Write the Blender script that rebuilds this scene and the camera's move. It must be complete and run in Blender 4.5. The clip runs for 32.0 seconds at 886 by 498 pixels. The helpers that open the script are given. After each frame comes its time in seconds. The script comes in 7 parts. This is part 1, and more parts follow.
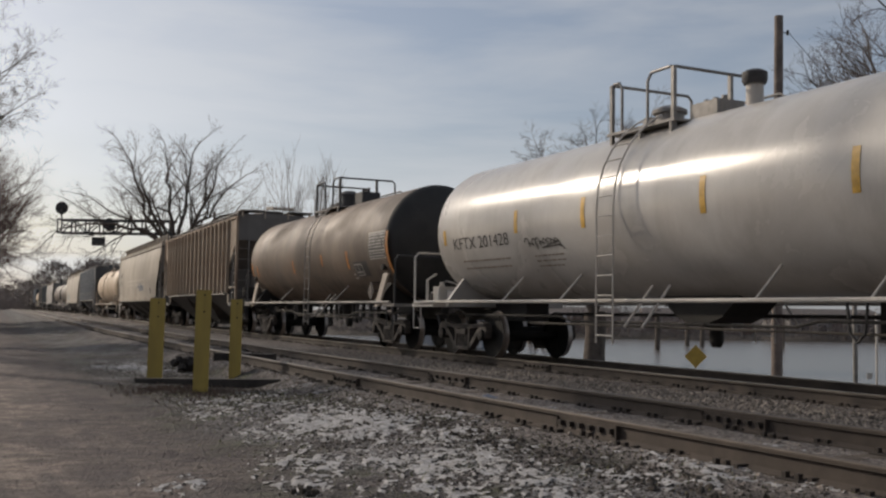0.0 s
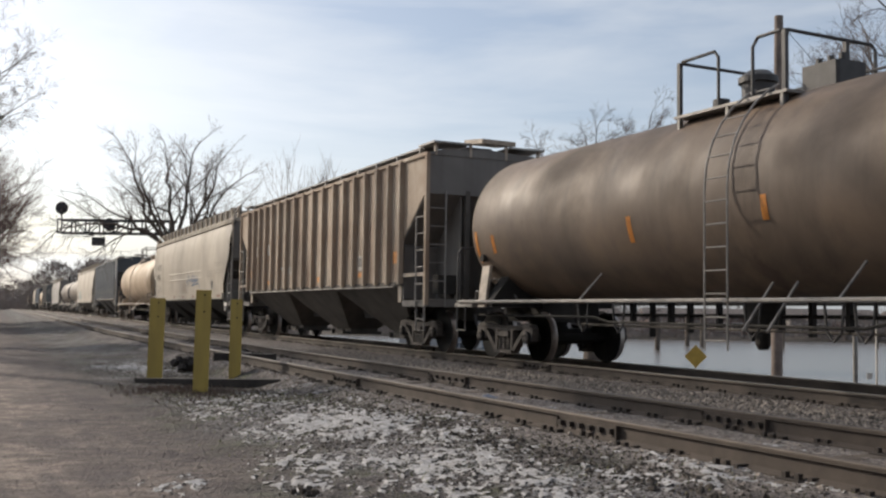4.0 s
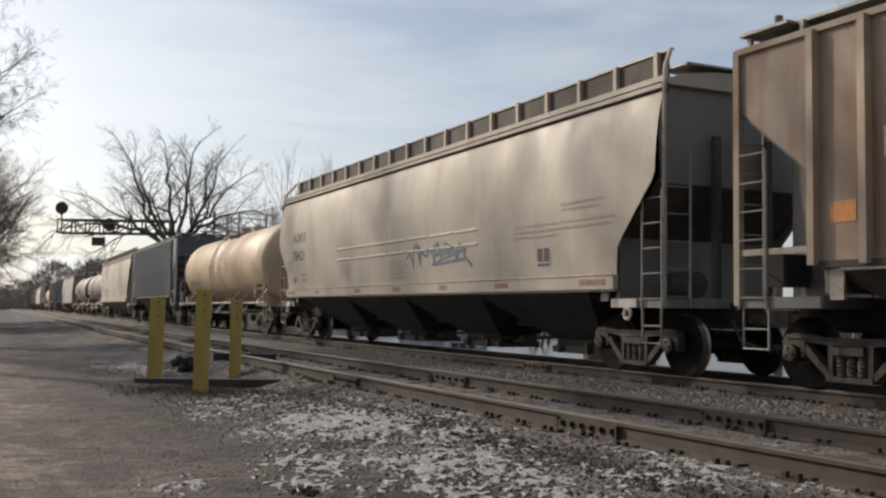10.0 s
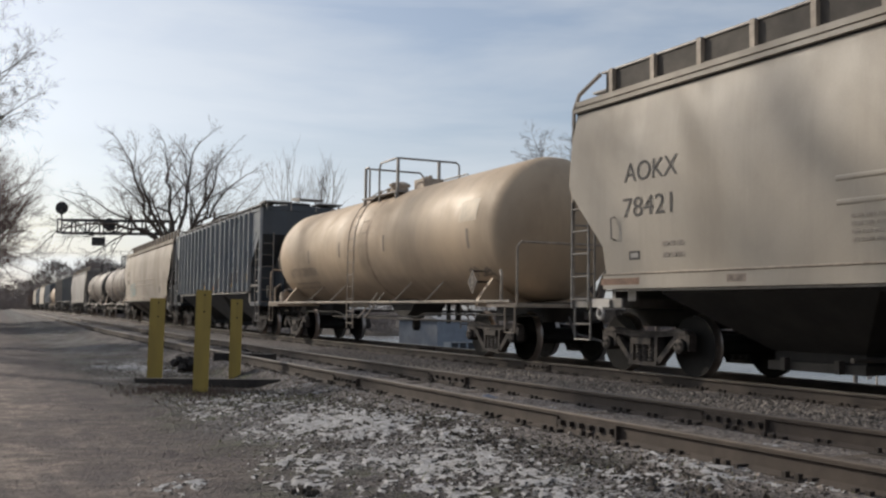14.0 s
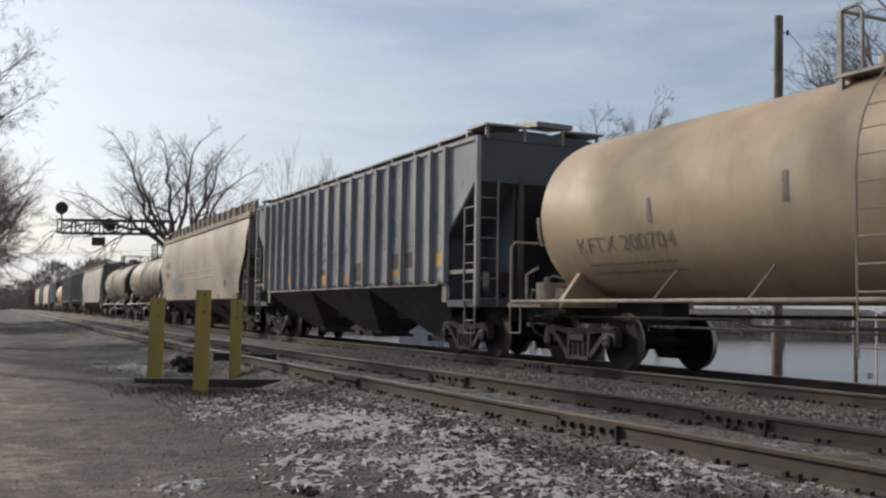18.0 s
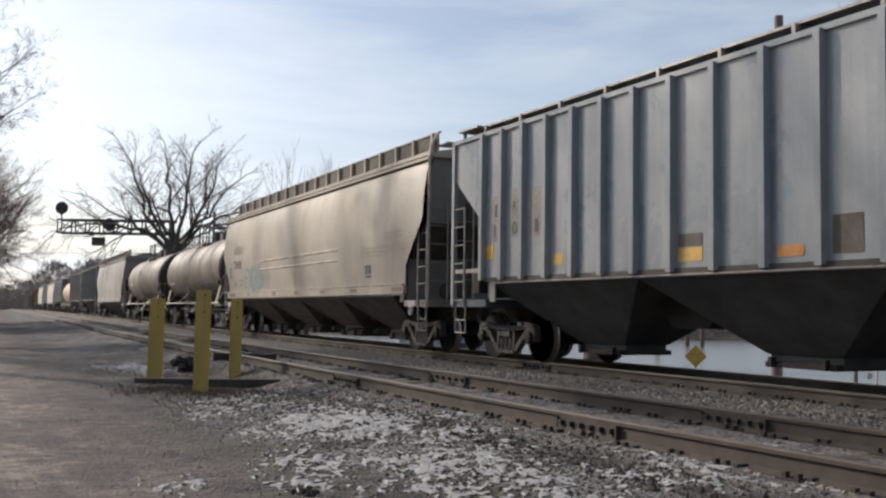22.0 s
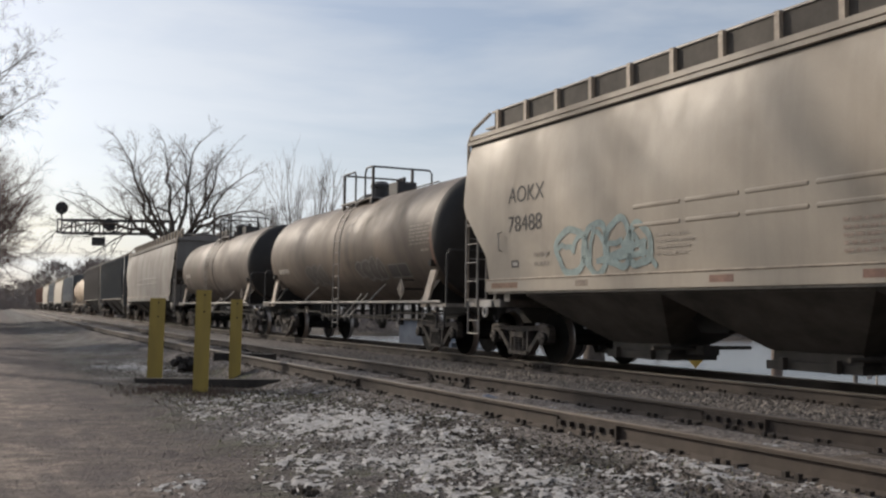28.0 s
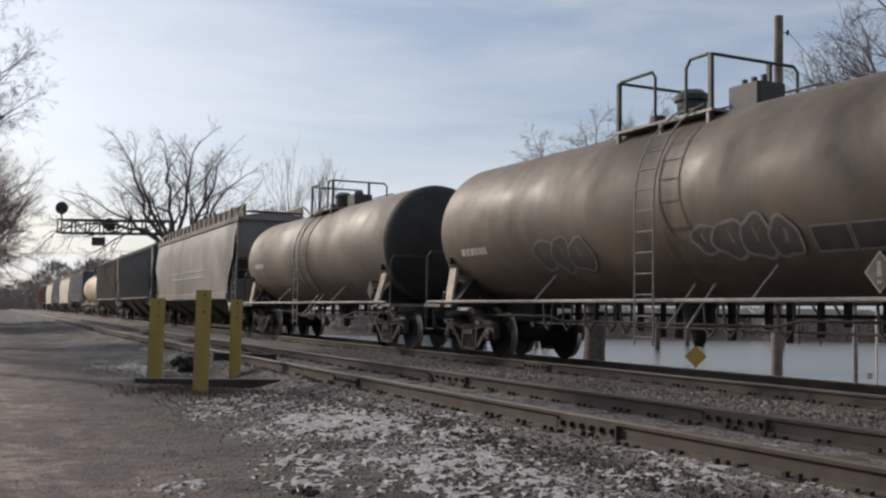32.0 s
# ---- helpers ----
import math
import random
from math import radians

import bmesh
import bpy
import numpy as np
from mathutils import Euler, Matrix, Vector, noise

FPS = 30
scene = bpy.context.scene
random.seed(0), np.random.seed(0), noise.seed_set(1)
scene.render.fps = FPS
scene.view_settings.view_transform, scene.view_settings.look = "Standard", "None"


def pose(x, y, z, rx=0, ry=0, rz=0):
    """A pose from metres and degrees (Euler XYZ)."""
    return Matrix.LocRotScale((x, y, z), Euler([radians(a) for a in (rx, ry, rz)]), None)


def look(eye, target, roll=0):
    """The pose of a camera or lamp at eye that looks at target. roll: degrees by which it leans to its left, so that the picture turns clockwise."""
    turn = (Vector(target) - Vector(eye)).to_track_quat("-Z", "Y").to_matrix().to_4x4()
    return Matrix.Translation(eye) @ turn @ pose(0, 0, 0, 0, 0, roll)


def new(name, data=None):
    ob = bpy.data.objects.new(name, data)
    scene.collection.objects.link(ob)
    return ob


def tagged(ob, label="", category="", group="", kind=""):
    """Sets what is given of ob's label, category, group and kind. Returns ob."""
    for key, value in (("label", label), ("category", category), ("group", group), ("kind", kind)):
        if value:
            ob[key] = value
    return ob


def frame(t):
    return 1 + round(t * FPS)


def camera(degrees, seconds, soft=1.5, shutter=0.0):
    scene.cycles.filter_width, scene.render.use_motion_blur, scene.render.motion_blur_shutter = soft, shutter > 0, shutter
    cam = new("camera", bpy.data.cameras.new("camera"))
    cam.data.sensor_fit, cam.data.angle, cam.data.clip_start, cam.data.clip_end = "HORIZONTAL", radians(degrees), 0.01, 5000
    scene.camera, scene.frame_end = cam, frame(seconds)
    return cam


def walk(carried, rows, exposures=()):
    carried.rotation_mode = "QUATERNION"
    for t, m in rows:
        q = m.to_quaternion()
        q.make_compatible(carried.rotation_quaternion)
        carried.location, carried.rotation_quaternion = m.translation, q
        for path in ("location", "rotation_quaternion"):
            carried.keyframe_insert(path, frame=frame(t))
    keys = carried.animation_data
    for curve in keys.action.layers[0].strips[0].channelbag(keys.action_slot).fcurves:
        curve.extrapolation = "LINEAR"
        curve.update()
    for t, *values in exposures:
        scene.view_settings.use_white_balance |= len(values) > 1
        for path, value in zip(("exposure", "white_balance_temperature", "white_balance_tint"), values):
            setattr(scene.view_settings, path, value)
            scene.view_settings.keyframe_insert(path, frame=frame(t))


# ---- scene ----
# ---------------------------------------------------------------- camera
cam = camera(48.0, 32.0, soft=2.35)
EYE = (0.0, 0.0, 0.923)
PITCH = radians(3.58)
AIM = look(EYE, (0.0, math.cos(PITCH), 0.923 + math.sin(PITCH)), 0.81)
EXPOSURES = [(0.0, -0.42, 6800, 12), (1.0, -0.40, 6800, 12), (2.0, -0.12, 6750, 11), (3.0, 0.08, 6700, 11), (6.0, 0.20, 6750, 10), (8.0, 0.10, 6750, 10), (10.0, -0.02, 6800, 11), (13.0, -0.12, 6550, 10),
             (17.0, -0.14, 6500, 11), (19.0, -0.02, 6500, 11), (22.0, 0.14, 6450, 11), (25.0, 0.02, 6600, 12), (28.0, -0.08, 6650, 11), (32.0, -0.10, 6500, 12)]
walk(cam, [(0.0, AIM), (32.0, AIM)], exposures=EXPOSURES)

# ---------------------------------------------------------------- sky and sun
SUN_AZ, SUN_EL = radians(-54), radians(27)
world = bpy.data.worlds.new("sky")
scene.world = world
world.use_nodes = True
wn, wl = world.node_tree.nodes, world.node_tree.links
wn.clear()
w_out = wn.new("ShaderNodeOutputWorld")
w_sky = wn.new("ShaderNodeTexSky")
w_sky.sky_type = "NISHITA"
w_sky.sun_disc = False
w_sky.sun_elevation, w_sky.sun_rotation = SUN_EL, SUN_AZ
w_sky.air_density, w_sky.dust_density, w_sky.ozone_density = 1.0, 2.2, 2.6
w_b1 = wn.new("ShaderNodeBackground")
w_b1.inputs[1].default_value = 0.115
w_b2 = wn.new("ShaderNodeBackground")
w_b2.inputs[1].default_value = 0.155
w_bw = wn.new("ShaderNodeRGBToBW")
w_tint = wn.new("ShaderNodeMixRGB")
w_tint.inputs[0].default_value = 0.72
w_white = wn.new("ShaderNodeMixRGB")
w_white.blend_type = "MULTIPLY"
w_white.inputs[0].default_value = 1.0
w_white.inputs[2].default_value = (0.94, 0.985, 1.04, 1)
wl.new(w_sky.outputs[0], w_bw.inputs[0])
wl.new(w_sky.outputs[0], w_tint.inputs[1])
wl.new(w_bw.outputs[0], w_tint.inputs[2])
w_even = wn.new("ShaderNodeMixRGB")
w_even.inputs[0].default_value = 0.5
w_even.inputs[2].default_value = (5.2, 5.4, 5.6, 1)
wl.new(w_tint.outputs[0], w_even.inputs[1])
wl.new(w_even.outputs[0], w_white.inputs[1])
wl.new(w_white.outputs[0], w_b2.inputs[0])
w_tc = wn.new("ShaderNodeTexCoord")
w_map = wn.new("ShaderNodeMapping")
w_map.inputs["Scale"].default_value = (1.0, 1.6, 5.0)
w_n = wn.new("ShaderNodeTexNoise")
w_n.inputs["Scale"].default_value = 2.3
w_n.inputs["Detail"].default_value = 7
w_n.inputs["Roughness"].default_value = 0.55
w_n.inputs["Distortion"].default_value = 0.35
w_r = wn.new("ShaderNodeValToRGB")
w_r.color_ramp.elements[0].position = 0.38
w_r.color_ramp.elements[0].color = (0.30, 0.30, 0.30, 1)
w_r.color_ramp.elements[1].position = 0.62
w_r.color_ramp.elements[1].color = (0.95, 0.95, 0.95, 1)
w_mix = wn.new("ShaderNodeMixShader")
wl.new(w_tc.outputs["Generated"], w_map.inputs[0])
wl.new(w_map.outputs[0], w_n.inputs["Vector"])
wl.new(w_n.outputs["Fac"], w_r.inputs[0])
wl.new(w_sky.outputs[0], w_b1.inputs[0])
wl.new(w_r.outputs[0], w_mix.inputs[0])
wl.new(w_b1.outputs[0], w_mix.inputs[1])
wl.new(w_b2.outputs[0], w_mix.inputs[2])
wl.new(w_mix.outputs[0], w_out.inputs[0])

sun_data = bpy.data.lights.new("sun", "SUN")
sun_data.energy, sun_data.angle, sun_data.color = 3.6, radians(1.1), (1.0, 0.90, 0.765)
sun = new("sun", sun_data)
SUN_DIR = Vector((math.sin(SUN_AZ) * math.cos(SUN_EL), math.cos(SUN_AZ) * math.cos(SUN_EL), math.sin(SUN_EL)))
sun.matrix_world = look(SUN_DIR * 80, (0, 0, 0))

# ---------------------------------------------------------------- the line of the track
PHI0, KAPPA, EASE = 2.016446, -0.00112968, 20.98
STEP = 0.25
S_LO, S_HI = -400.0, 1800.0
_ss = np.arange(S_LO, S_HI + STEP, STEP)
_ph = PHI0 + KAPPA * np.where(_ss > 0, EASE * np.tanh(_ss / EASE), np.maximum(_ss, -60))
_cx = np.concatenate([[0], np.cumsum((np.cos(_ph[1:]) + np.cos(_ph[:-1])) / 2 * STEP)])
_cy = np.concatenate([[0], np.cumsum((np.sin(_ph[1:]) + np.sin(_ph[:-1])) / 2 * STEP)])
_i0 = int(round(-S_LO / STEP))
_cx -= _cx[_i0]
_cy += 24.378 - _cy[_i0]


def line(s, d=0.0, z=0.0):
    """A point s metres along the main line, d metres to the road side of its middle, z above the rail's top."""
    x, y, ph = np.interp(s, _ss, _cx), np.interp(s, _ss, _cy), np.interp(s, _ss, _ph)
    return Vector((x - math.sin(ph) * d, y + math.cos(ph) * d, z))


def heading(s):
    return float(np.interp(s, _ss, _ph))


SPEEDS = (4.128, 4.296, 4.448, 4.189, 4.061, 3.939, 3.576, 3.341, 3.246)
_tt = np.arange(0, 32.01, 0.05)
_v = np.interp(_tt, np.arange(9) * 4.0, SPEEDS)
_run = np.concatenate([[0], np.cumsum((_v[1:] + _v[:-1]) / 2 * 0.05)])
_run -= np.interp(16.0, _tt, _run)
# it slows a little at first; the later lag fits the camera's view
_run += np.interp(_tt, (0, 1, 2, 3, 4, 25.5, 27.5, 28, 29, 29.5), (-0.55, -0.30, -0.12, -0.02, 0, 0, -0.20, -0.14, -0.04, 0))


def run(t):
    """How far the train has gone at t seconds, counted from its place at 16 s."""
    return float(np.interp(t, _tt, _run))


SIDING, SIDING_Z = 5.217, 0.09


def siding(s):
    return SIDING - 0.00215 * s


# ---------------------------------------------------------------- mesh helpers
class Geo:
    """Gathers vertices and faces of one mesh."""

    def __init__(self):
        self.v, self.f = [], []

    def add(self, verts, faces):
        n = len(self.v)
        self.v.extend(verts)
        self.f.extend([tuple(i + n for i in f) for f in faces])
        return self

    def box(self, x0, x1, y0, y1, z0, z1, m=None, c=0.0):
        if c > 0:
            c = min(c, abs(x1 - x0) / 3, abs(y1 - y0) / 3)
            ring = [(x0 + c, y0), (x1 - c, y0), (x1, y0 + c), (x1, y1 - c), (x1 - c, y1), (x0 + c, y1), (x0, y1 - c), (x0, y0 + c)]
        else:
            ring = [(x0, y0), (x1, y0), (x1, y1), (x0, y1)]
        k = len(ring)
        vs = [Vector((a, b, z0)) for a, b in ring] + [Vector((a, b, z1)) for a, b in ring]
        if m is not None:
            vs = [m @ v for v in vs]
        fs = [tuple(reversed(range(k))), tuple(range(k, 2 * k))] + [(i, (i + 1) % k, k + (i + 1) % k, k + i) for i in range(k)]
        return self.add(vs, fs)

    def prism(self, poly, axis, lo, hi):
        """A flat outline pushed along an axis: poly holds the two other coordinates."""
        def put(a, b, h):
            return Vector((h, a, b)) if axis == "x" else Vector((a, h, b)) if axis == "y" else Vector((a, b, h))
        k = len(poly)
        vs = [put(a, b, lo) for a, b in poly] + [put(a, b, hi) for a, b in poly]
        fs = [tuple(reversed(range(k))), tuple(range(k, 2 * k))] + [(i, (i + 1) % k, k + (i + 1) % k, k + i) for i in range(k)]
        return self.add(vs, fs)

    def tube(self, pts, r, n=8, caps=True):
        pts = [Vector(p) for p in pts]
        rs = r if isinstance(r, (list, tuple)) else [r] * len(pts)
        vs, fs, side = [], [], None
        for i, p in enumerate(pts):
            a = pts[min(i + 1, len(pts) - 1)] - pts[max(i - 1, 0)]
            a.normalize()
            if side is None:
                side = a.orthogonal().normalized()
            side = (side - a * side.dot(a))
            side = side.normalized() if side.length > 1e-6 else a.orthogonal().normalized()
            up = a.cross(side)
            for k in range(n):
                w = 2 * math.pi * (k + 0.5) / n
                vs.append(p + (side * math.cos(w) + up * math.sin(w)) * rs[i])
        for i in range(len(pts) - 1):
            for k in range(n):
                fs.append((i * n + k, i * n + (k + 1) % n, (i + 1) * n + (k + 1) % n, (i + 1) * n + k))
        if caps:
            fs.append(tuple(reversed(range(n))))
            fs.append(tuple(range((len(pts) - 1) * n, len(pts) * n)))
        return self.add(vs, fs)

    def lathe(self, prof, axis="x", c=(0, 0, 0), n=48):
        """prof: pairs of place along the axis and radius."""
        vs, fs = [], []
        for a, r in prof:
            for k in range(n):
                w = 2 * math.pi * k / n
                u, v = r * math.cos(w), r * math.sin(w)
                p = (a, u, v) if axis == "x" else (u, a, v) if axis == "y" else (u, v, a)
                vs.append(Vector((p[0] + c[0], p[1] + c[1], p[2] + c[2])))
        for i in range(len(prof) - 1):
            for k in range(n):
                fs.append((i * n + k, i * n + (k + 1) % n, (i + 1) * n + (k + 1) % n, (i + 1) * n + k))
        if prof[0][1] > 1e-4:
            fs.append(tuple(reversed(range(n))))
        if prof[-1][1] > 1e-4:
            fs.append(tuple(range((len(prof) - 1) * n, len(prof) * n)))
        return self.add(vs, fs)

    def grid(self, rows):
        """A sheet through rows of points."""
        k = len(rows[0])
        vs = [Vector(p) for r in rows for p in r]
        fs = [(i * k + j, i * k + j + 1, (i + 1) * k + j + 1, (i + 1) * k + j) for i in range(len(rows) - 1) for j in range(k - 1)]
        return self.add(vs, fs)

    def mesh(self, name, smooth=None, clean=True):
        me = bpy.data.meshes.new(name)
        me.from_pydata([tuple(v) for v in self.v], [], self.f)
        if clean and len(self.f) < 30000:
            bm = bmesh.new()
            bm.from_mesh(me)
            bmesh.ops.recalc_face_normals(bm, faces=bm.faces)
            bm.to_mesh(me)
            bm.free()
        if smooth:
            me.polygons.foreach_set("use_smooth", [True] * len(me.polygons))
            me.set_sharp_from_angle(angle=radians(smooth))
        me.update()
        return me


def part(name, geo, material, parent, label="", smooth=None, kind=""):
    """One mesh object under a thing or under a part. geo: a Geo or a ready mesh."""
    me = geo.mesh(name, smooth) if isinstance(geo, Geo) else geo
    if not me.materials:
        me.materials.append(material)
    ob = new(name, me)
    if parent is not None:
        ob.parent = parent
    return tagged(ob, label, kind=kind)


def thing(name, label, category, m=None, group="", kind=""):
    """An empty at the base of a thing that carries its parts."""
    ob = new(name)
    ob.empty_display_size = 0.2
    if m is not None:
        ob.matrix_basis = m
    return tagged(ob, label, category, group, kind)


# ---------------------------------------------------------------- materials
def node_mat(name):
    m = bpy.data.materials.new(name)
    m.use_nodes = True
    n, l = m.node_tree.nodes, m.node_tree.links
    return m, n, l, n["Principled BSDF"]


def ramp(n, l, src, a, b, ca, cb):
    r = n.new("ShaderNodeValToRGB")
    r.color_ramp.elements[0].position, r.color_ramp.elements[1].position = a, b
    r.color_ramp.elements[0].color, r.color_ramp.elements[1].color = (*ca, 1), (*cb, 1)
    l.new(src, r.inputs[0])
    return r.outputs[0]


def noise_of(n, l, vec, scale, detail=5, rough=0.6, stretch=None, dist=0.0):
    if stretch:
        mp = n.new("ShaderNodeMapping")
        mp.inputs["Scale"].default_value = stretch
        l.new(vec, mp.inputs[0])
        vec = mp.outputs[0]
    t = n.new("ShaderNodeTexNoise")
    t.inputs["Scale"].default_value, t.inputs["Detail"].default_value = scale, detail
    t.inputs["Roughness"].default_value, t.inputs["Distortion"].default_value = rough, dist
    l.new(vec, t.inputs["Vector"])
    return t.outputs["Fac"]


def mix_rgb(n, l, fac, a, b, mode="MIX"):
    x = n.new("ShaderNodeMixRGB")
    x.blend_type = mode
    for src, inp in ((fac, x.inputs[0]), (a, x.inputs[1]), (b, x.inputs[2])):
        if isinstance(src, bpy.types.NodeSocket):
            l.new(src, inp)
        else:
            inp.default_value = (*src, 1) if isinstance(src, tuple) else src
    return x.outputs[0]


def bump(n, l, bsdf, height, strength, dist):
    b = n.new("ShaderNodeBump")
    b.inputs["Strength"].default_value, b.inputs["Distance"].default_value = strength, dist
    l.new(height, b.inputs["Height"])
    l.new(b.outputs[0], bsdf.inputs["Normal"])


def coords(n, kind="Object"):
    return n.new("ShaderNodeTexCoord").outputs[kind]


def painted(name, base, dirt, rust, dirt_amt=0.5, rust_amt=0.15, rough=0.45, streak=1.0, wob=0.0, metal=0.0, shift=0.0, spill=None):
    """Old paint on steel: broad dirt, streaks that run down, rust spots, a fine grain."""
    m, n, l, b = node_mat(name)
    v = coords(n)
    if shift:
        mp = n.new("ShaderNodeMapping")
        mp.inputs["Location"].default_value = (shift, shift * 0.7, shift * 1.3)
        l.new(v, mp.inputs[0])
        v = mp.outputs[0]
    broad = noise_of(n, l, v, 0.55, 6, 0.62, (1.0, 1.0, 0.75), 0.4)
    run_n = noise_of(n, l, v, 3.2 * streak, 5, 0.65, (1.0, 1.0, 0.07))
    fine = noise_of(n, l, v, 42, 4, 0.7)
    spots = noise_of(n, l, v, 5.5, 8, 0.72)
    c = mix_rgb(n, l, ramp(n, l, broad, 0.35, 0.68, (0, 0, 0), (dirt_amt,) * 3), base, dirt)
    c = mix_rgb(n, l, ramp(n, l, run_n, 0.47, 0.72, (0, 0, 0), (dirt_amt * 0.75,) * 3), c, dirt)
    c = mix_rgb(n, l, ramp(n, l, spots, 0.62, 0.78, (0, 0, 0), (rust_amt * 2.5,) * 3), c, rust)
    c = mix_rgb(n, l, ramp(n, l, fine, 0.3, 0.75, (0, 0, 0), (0.18,) * 3), c, tuple(x * 0.55 for x in base))
    if spill:
        x0, half_w, amt, colour = spill
        sx = n.new("ShaderNodeSeparateXYZ")
        l.new(coords(n), sx.inputs[0])
        ops = []
        for op, val in (("ADD", -x0), ("ABSOLUTE", 0.0), ("DIVIDE", half_w)):
            q = n.new("ShaderNodeMath")
            q.operation = op
            l.new(ops[-1] if ops else sx.outputs[0], q.inputs[0])
            q.inputs[1].default_value = val
            ops.append(q.outputs[0])
        ragged = noise_of(n, l, v, 2.2, 6, 0.7, (1.0, 1.0, 0.18))
        q = n.new("ShaderNodeMath")
        q.operation = "MULTIPLY_ADD"
        l.new(ragged, q.inputs[0])
        q.inputs[1].default_value = 1.5
        l.new(ops[-1], q.inputs[2])
        c = mix_rgb(n, l, ramp(n, l, q.outputs[0], 0.75, 1.35, (amt,) * 3, (0, 0, 0)), c, colour)
    l.new(c, b.inputs["Base Color"])
    b.inputs["Metallic"].default_value = metal
    rr = ramp(n, l, broad, 0.3, 0.7, (rough * 0.8,) * 3, (min(1, rough * 1.45),) * 3)
    l.new(rr, b.inputs["Roughness"])
    if wob > 0:
        dents = noise_of(n, l, v, 0.9, 2, 0.4, (1.0, 1.0, 0.45))
        add = n.new("ShaderNodeMath")
        add.operation = "MULTIPLY_ADD"
        l.new(fine, add.inputs[0])
        add.inputs[1].default_value = 0.01
        l.new(dents, add.inputs[2])
        bump(n, l, b, add.outputs[0], 1.0, wob)
    else:
        bump(n, l, b, fine, 0.25, 0.004)
    return m


def plain(name, base, var=0.25, scale=8, rough=0.6, metal=0.0, bmp=0.2, bscale=60, bdist=0.004, second=None):
    m, n, l, b = node_mat(name)
    v = coords(n)
    a = noise_of(n, l, v, scale, 6, 0.65)
    lo = second if second else tuple(x * (1 - var) for x in base)
    hi = base if second else tuple(min(1, x * (1 + var)) for x in base)
    c = ramp(n, l, a, 0.32, 0.68, lo, hi)
    g = noise_of(n, l, v, bscale, 4, 0.7)
    c = mix_rgb(n, l, ramp(n, l, g, 0.3, 0.75, (0, 0, 0), (0.22,) * 3), c, tuple(x * 0.5 for x in base))
    l.new(c, b.inputs["Base Color"])
    b.inputs["Roughness"].default_value, b.inputs["Metallic"].default_value = rough, metal
    if bmp:
        bump(n, l, b, g, bmp, bdist)
    return m


def stones(name, dark, light, rough=0.9):
    """Loose stones, each with a shade of its own."""
    m, n, l, b = node_mat(name)
    r = n.new("ShaderNodeNewGeometry").outputs["Random Per Island"]
    c = ramp(n, l, r, 0.0, 1.0, dark, light)
    g = noise_of(n, l, coords(n), 60, 4, 0.7)
    c = mix_rgb(n, l, ramp(n, l, g, 0.3, 0.75, (0, 0, 0), (0.3,) * 3), c, dark)
    l.new(c, b.inputs["Base Color"])
    b.inputs["Roughness"].default_value = rough
    return m


RUST = (0.16, 0.075, 0.04)
M_WHITE_TANK = painted("white_tank_paint", (0.60, 0.57, 0.53), (0.33, 0.29, 0.25), RUST, 0.5, 0.03, 0.22, 0.6)
M_BROWN_TANK = painted("grimy_brown_tank_paint", (0.185, 0.130, 0.090), (0.065, 0.050, 0.040), RUST, 0.75, 0.12, 0.56, 0.7, shift=3.0, spill=(-1.1, 0.9, 0.55, (0.045, 0.028, 0.023)))
M_BROWN_TANK_2 = painted("sooty_brown_tank_paint", (0.170, 0.128, 0.095), (0.060, 0.048, 0.039), RUST, 0.75, 0.08, 0.56, 0.7, shift=11.0, spill=(-0.95, 0.7, 0.6, (0.05, 0.04, 0.032)))
M_GREY_TANK = painted("dusty_brown_tank_paint", (0.185, 0.146, 0.114), (0.085, 0.070, 0.060), RUST, 0.65, 0.08, 0.55, 0.7, shift=23.0, spill=(1.4, 1.6, 0.7, (0.065, 0.052, 0.043)))
M_CREAM_TANK = painted("cream_tank_paint", (0.54, 0.41, 0.278), (0.31, 0.232, 0.165), RUST, 0.6, 0.06, 0.58, 0.6, shift=5.0, spill=(-0.55, 0.45, 0.55, (0.13, 0.075, 0.058)))
M_TAN_HOPPER = painted("tan_grey_hopper_paint", (0.44, 0.36, 0.275), (0.215, 0.132, 0.086), RUST, 0.9, 0.2, 0.6, 1.0, 0.02)
# hopper end paints run darker than the sides, shade put into the colour
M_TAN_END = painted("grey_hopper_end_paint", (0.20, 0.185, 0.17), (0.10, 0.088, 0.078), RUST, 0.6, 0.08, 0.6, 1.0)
# pale dirt blotches put sky reflections, besides dust, into the blue paint
M_BLUE_HOPPER = painted("blue_grey_hopper_paint", (0.158, 0.188, 0.222), (0.38, 0.38, 0.375), (0.14, 0.085, 0.06), 0.85, 0.10, 0.26, 1.2, 0.02, shift=7.0)
# blue side paint darkened for shaded ends; also covers one far car
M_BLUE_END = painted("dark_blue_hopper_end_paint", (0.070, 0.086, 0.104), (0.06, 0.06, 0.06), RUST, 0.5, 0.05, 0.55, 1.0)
M_PALE_HOPPER = painted("pale_grey_hopper_paint", (0.45, 0.395, 0.322), (0.27, 0.23, 0.185), RUST, 0.42, 0.04, 0.52, 0.8, 0.03)
M_PALE_HOPPER_2 = painted("dusty_pale_hopper_paint", (0.42, 0.362, 0.292), (0.25, 0.21, 0.17), RUST, 0.42, 0.04, 0.52, 0.8, 0.03, shift=13.0)
M_GREY_HOPPER = painted("dull_grey_hopper_paint", (0.265, 0.245, 0.228), (0.16, 0.142, 0.128), RUST, 0.6, 0.05, 0.55, 0.8, 0.03, shift=17.0)
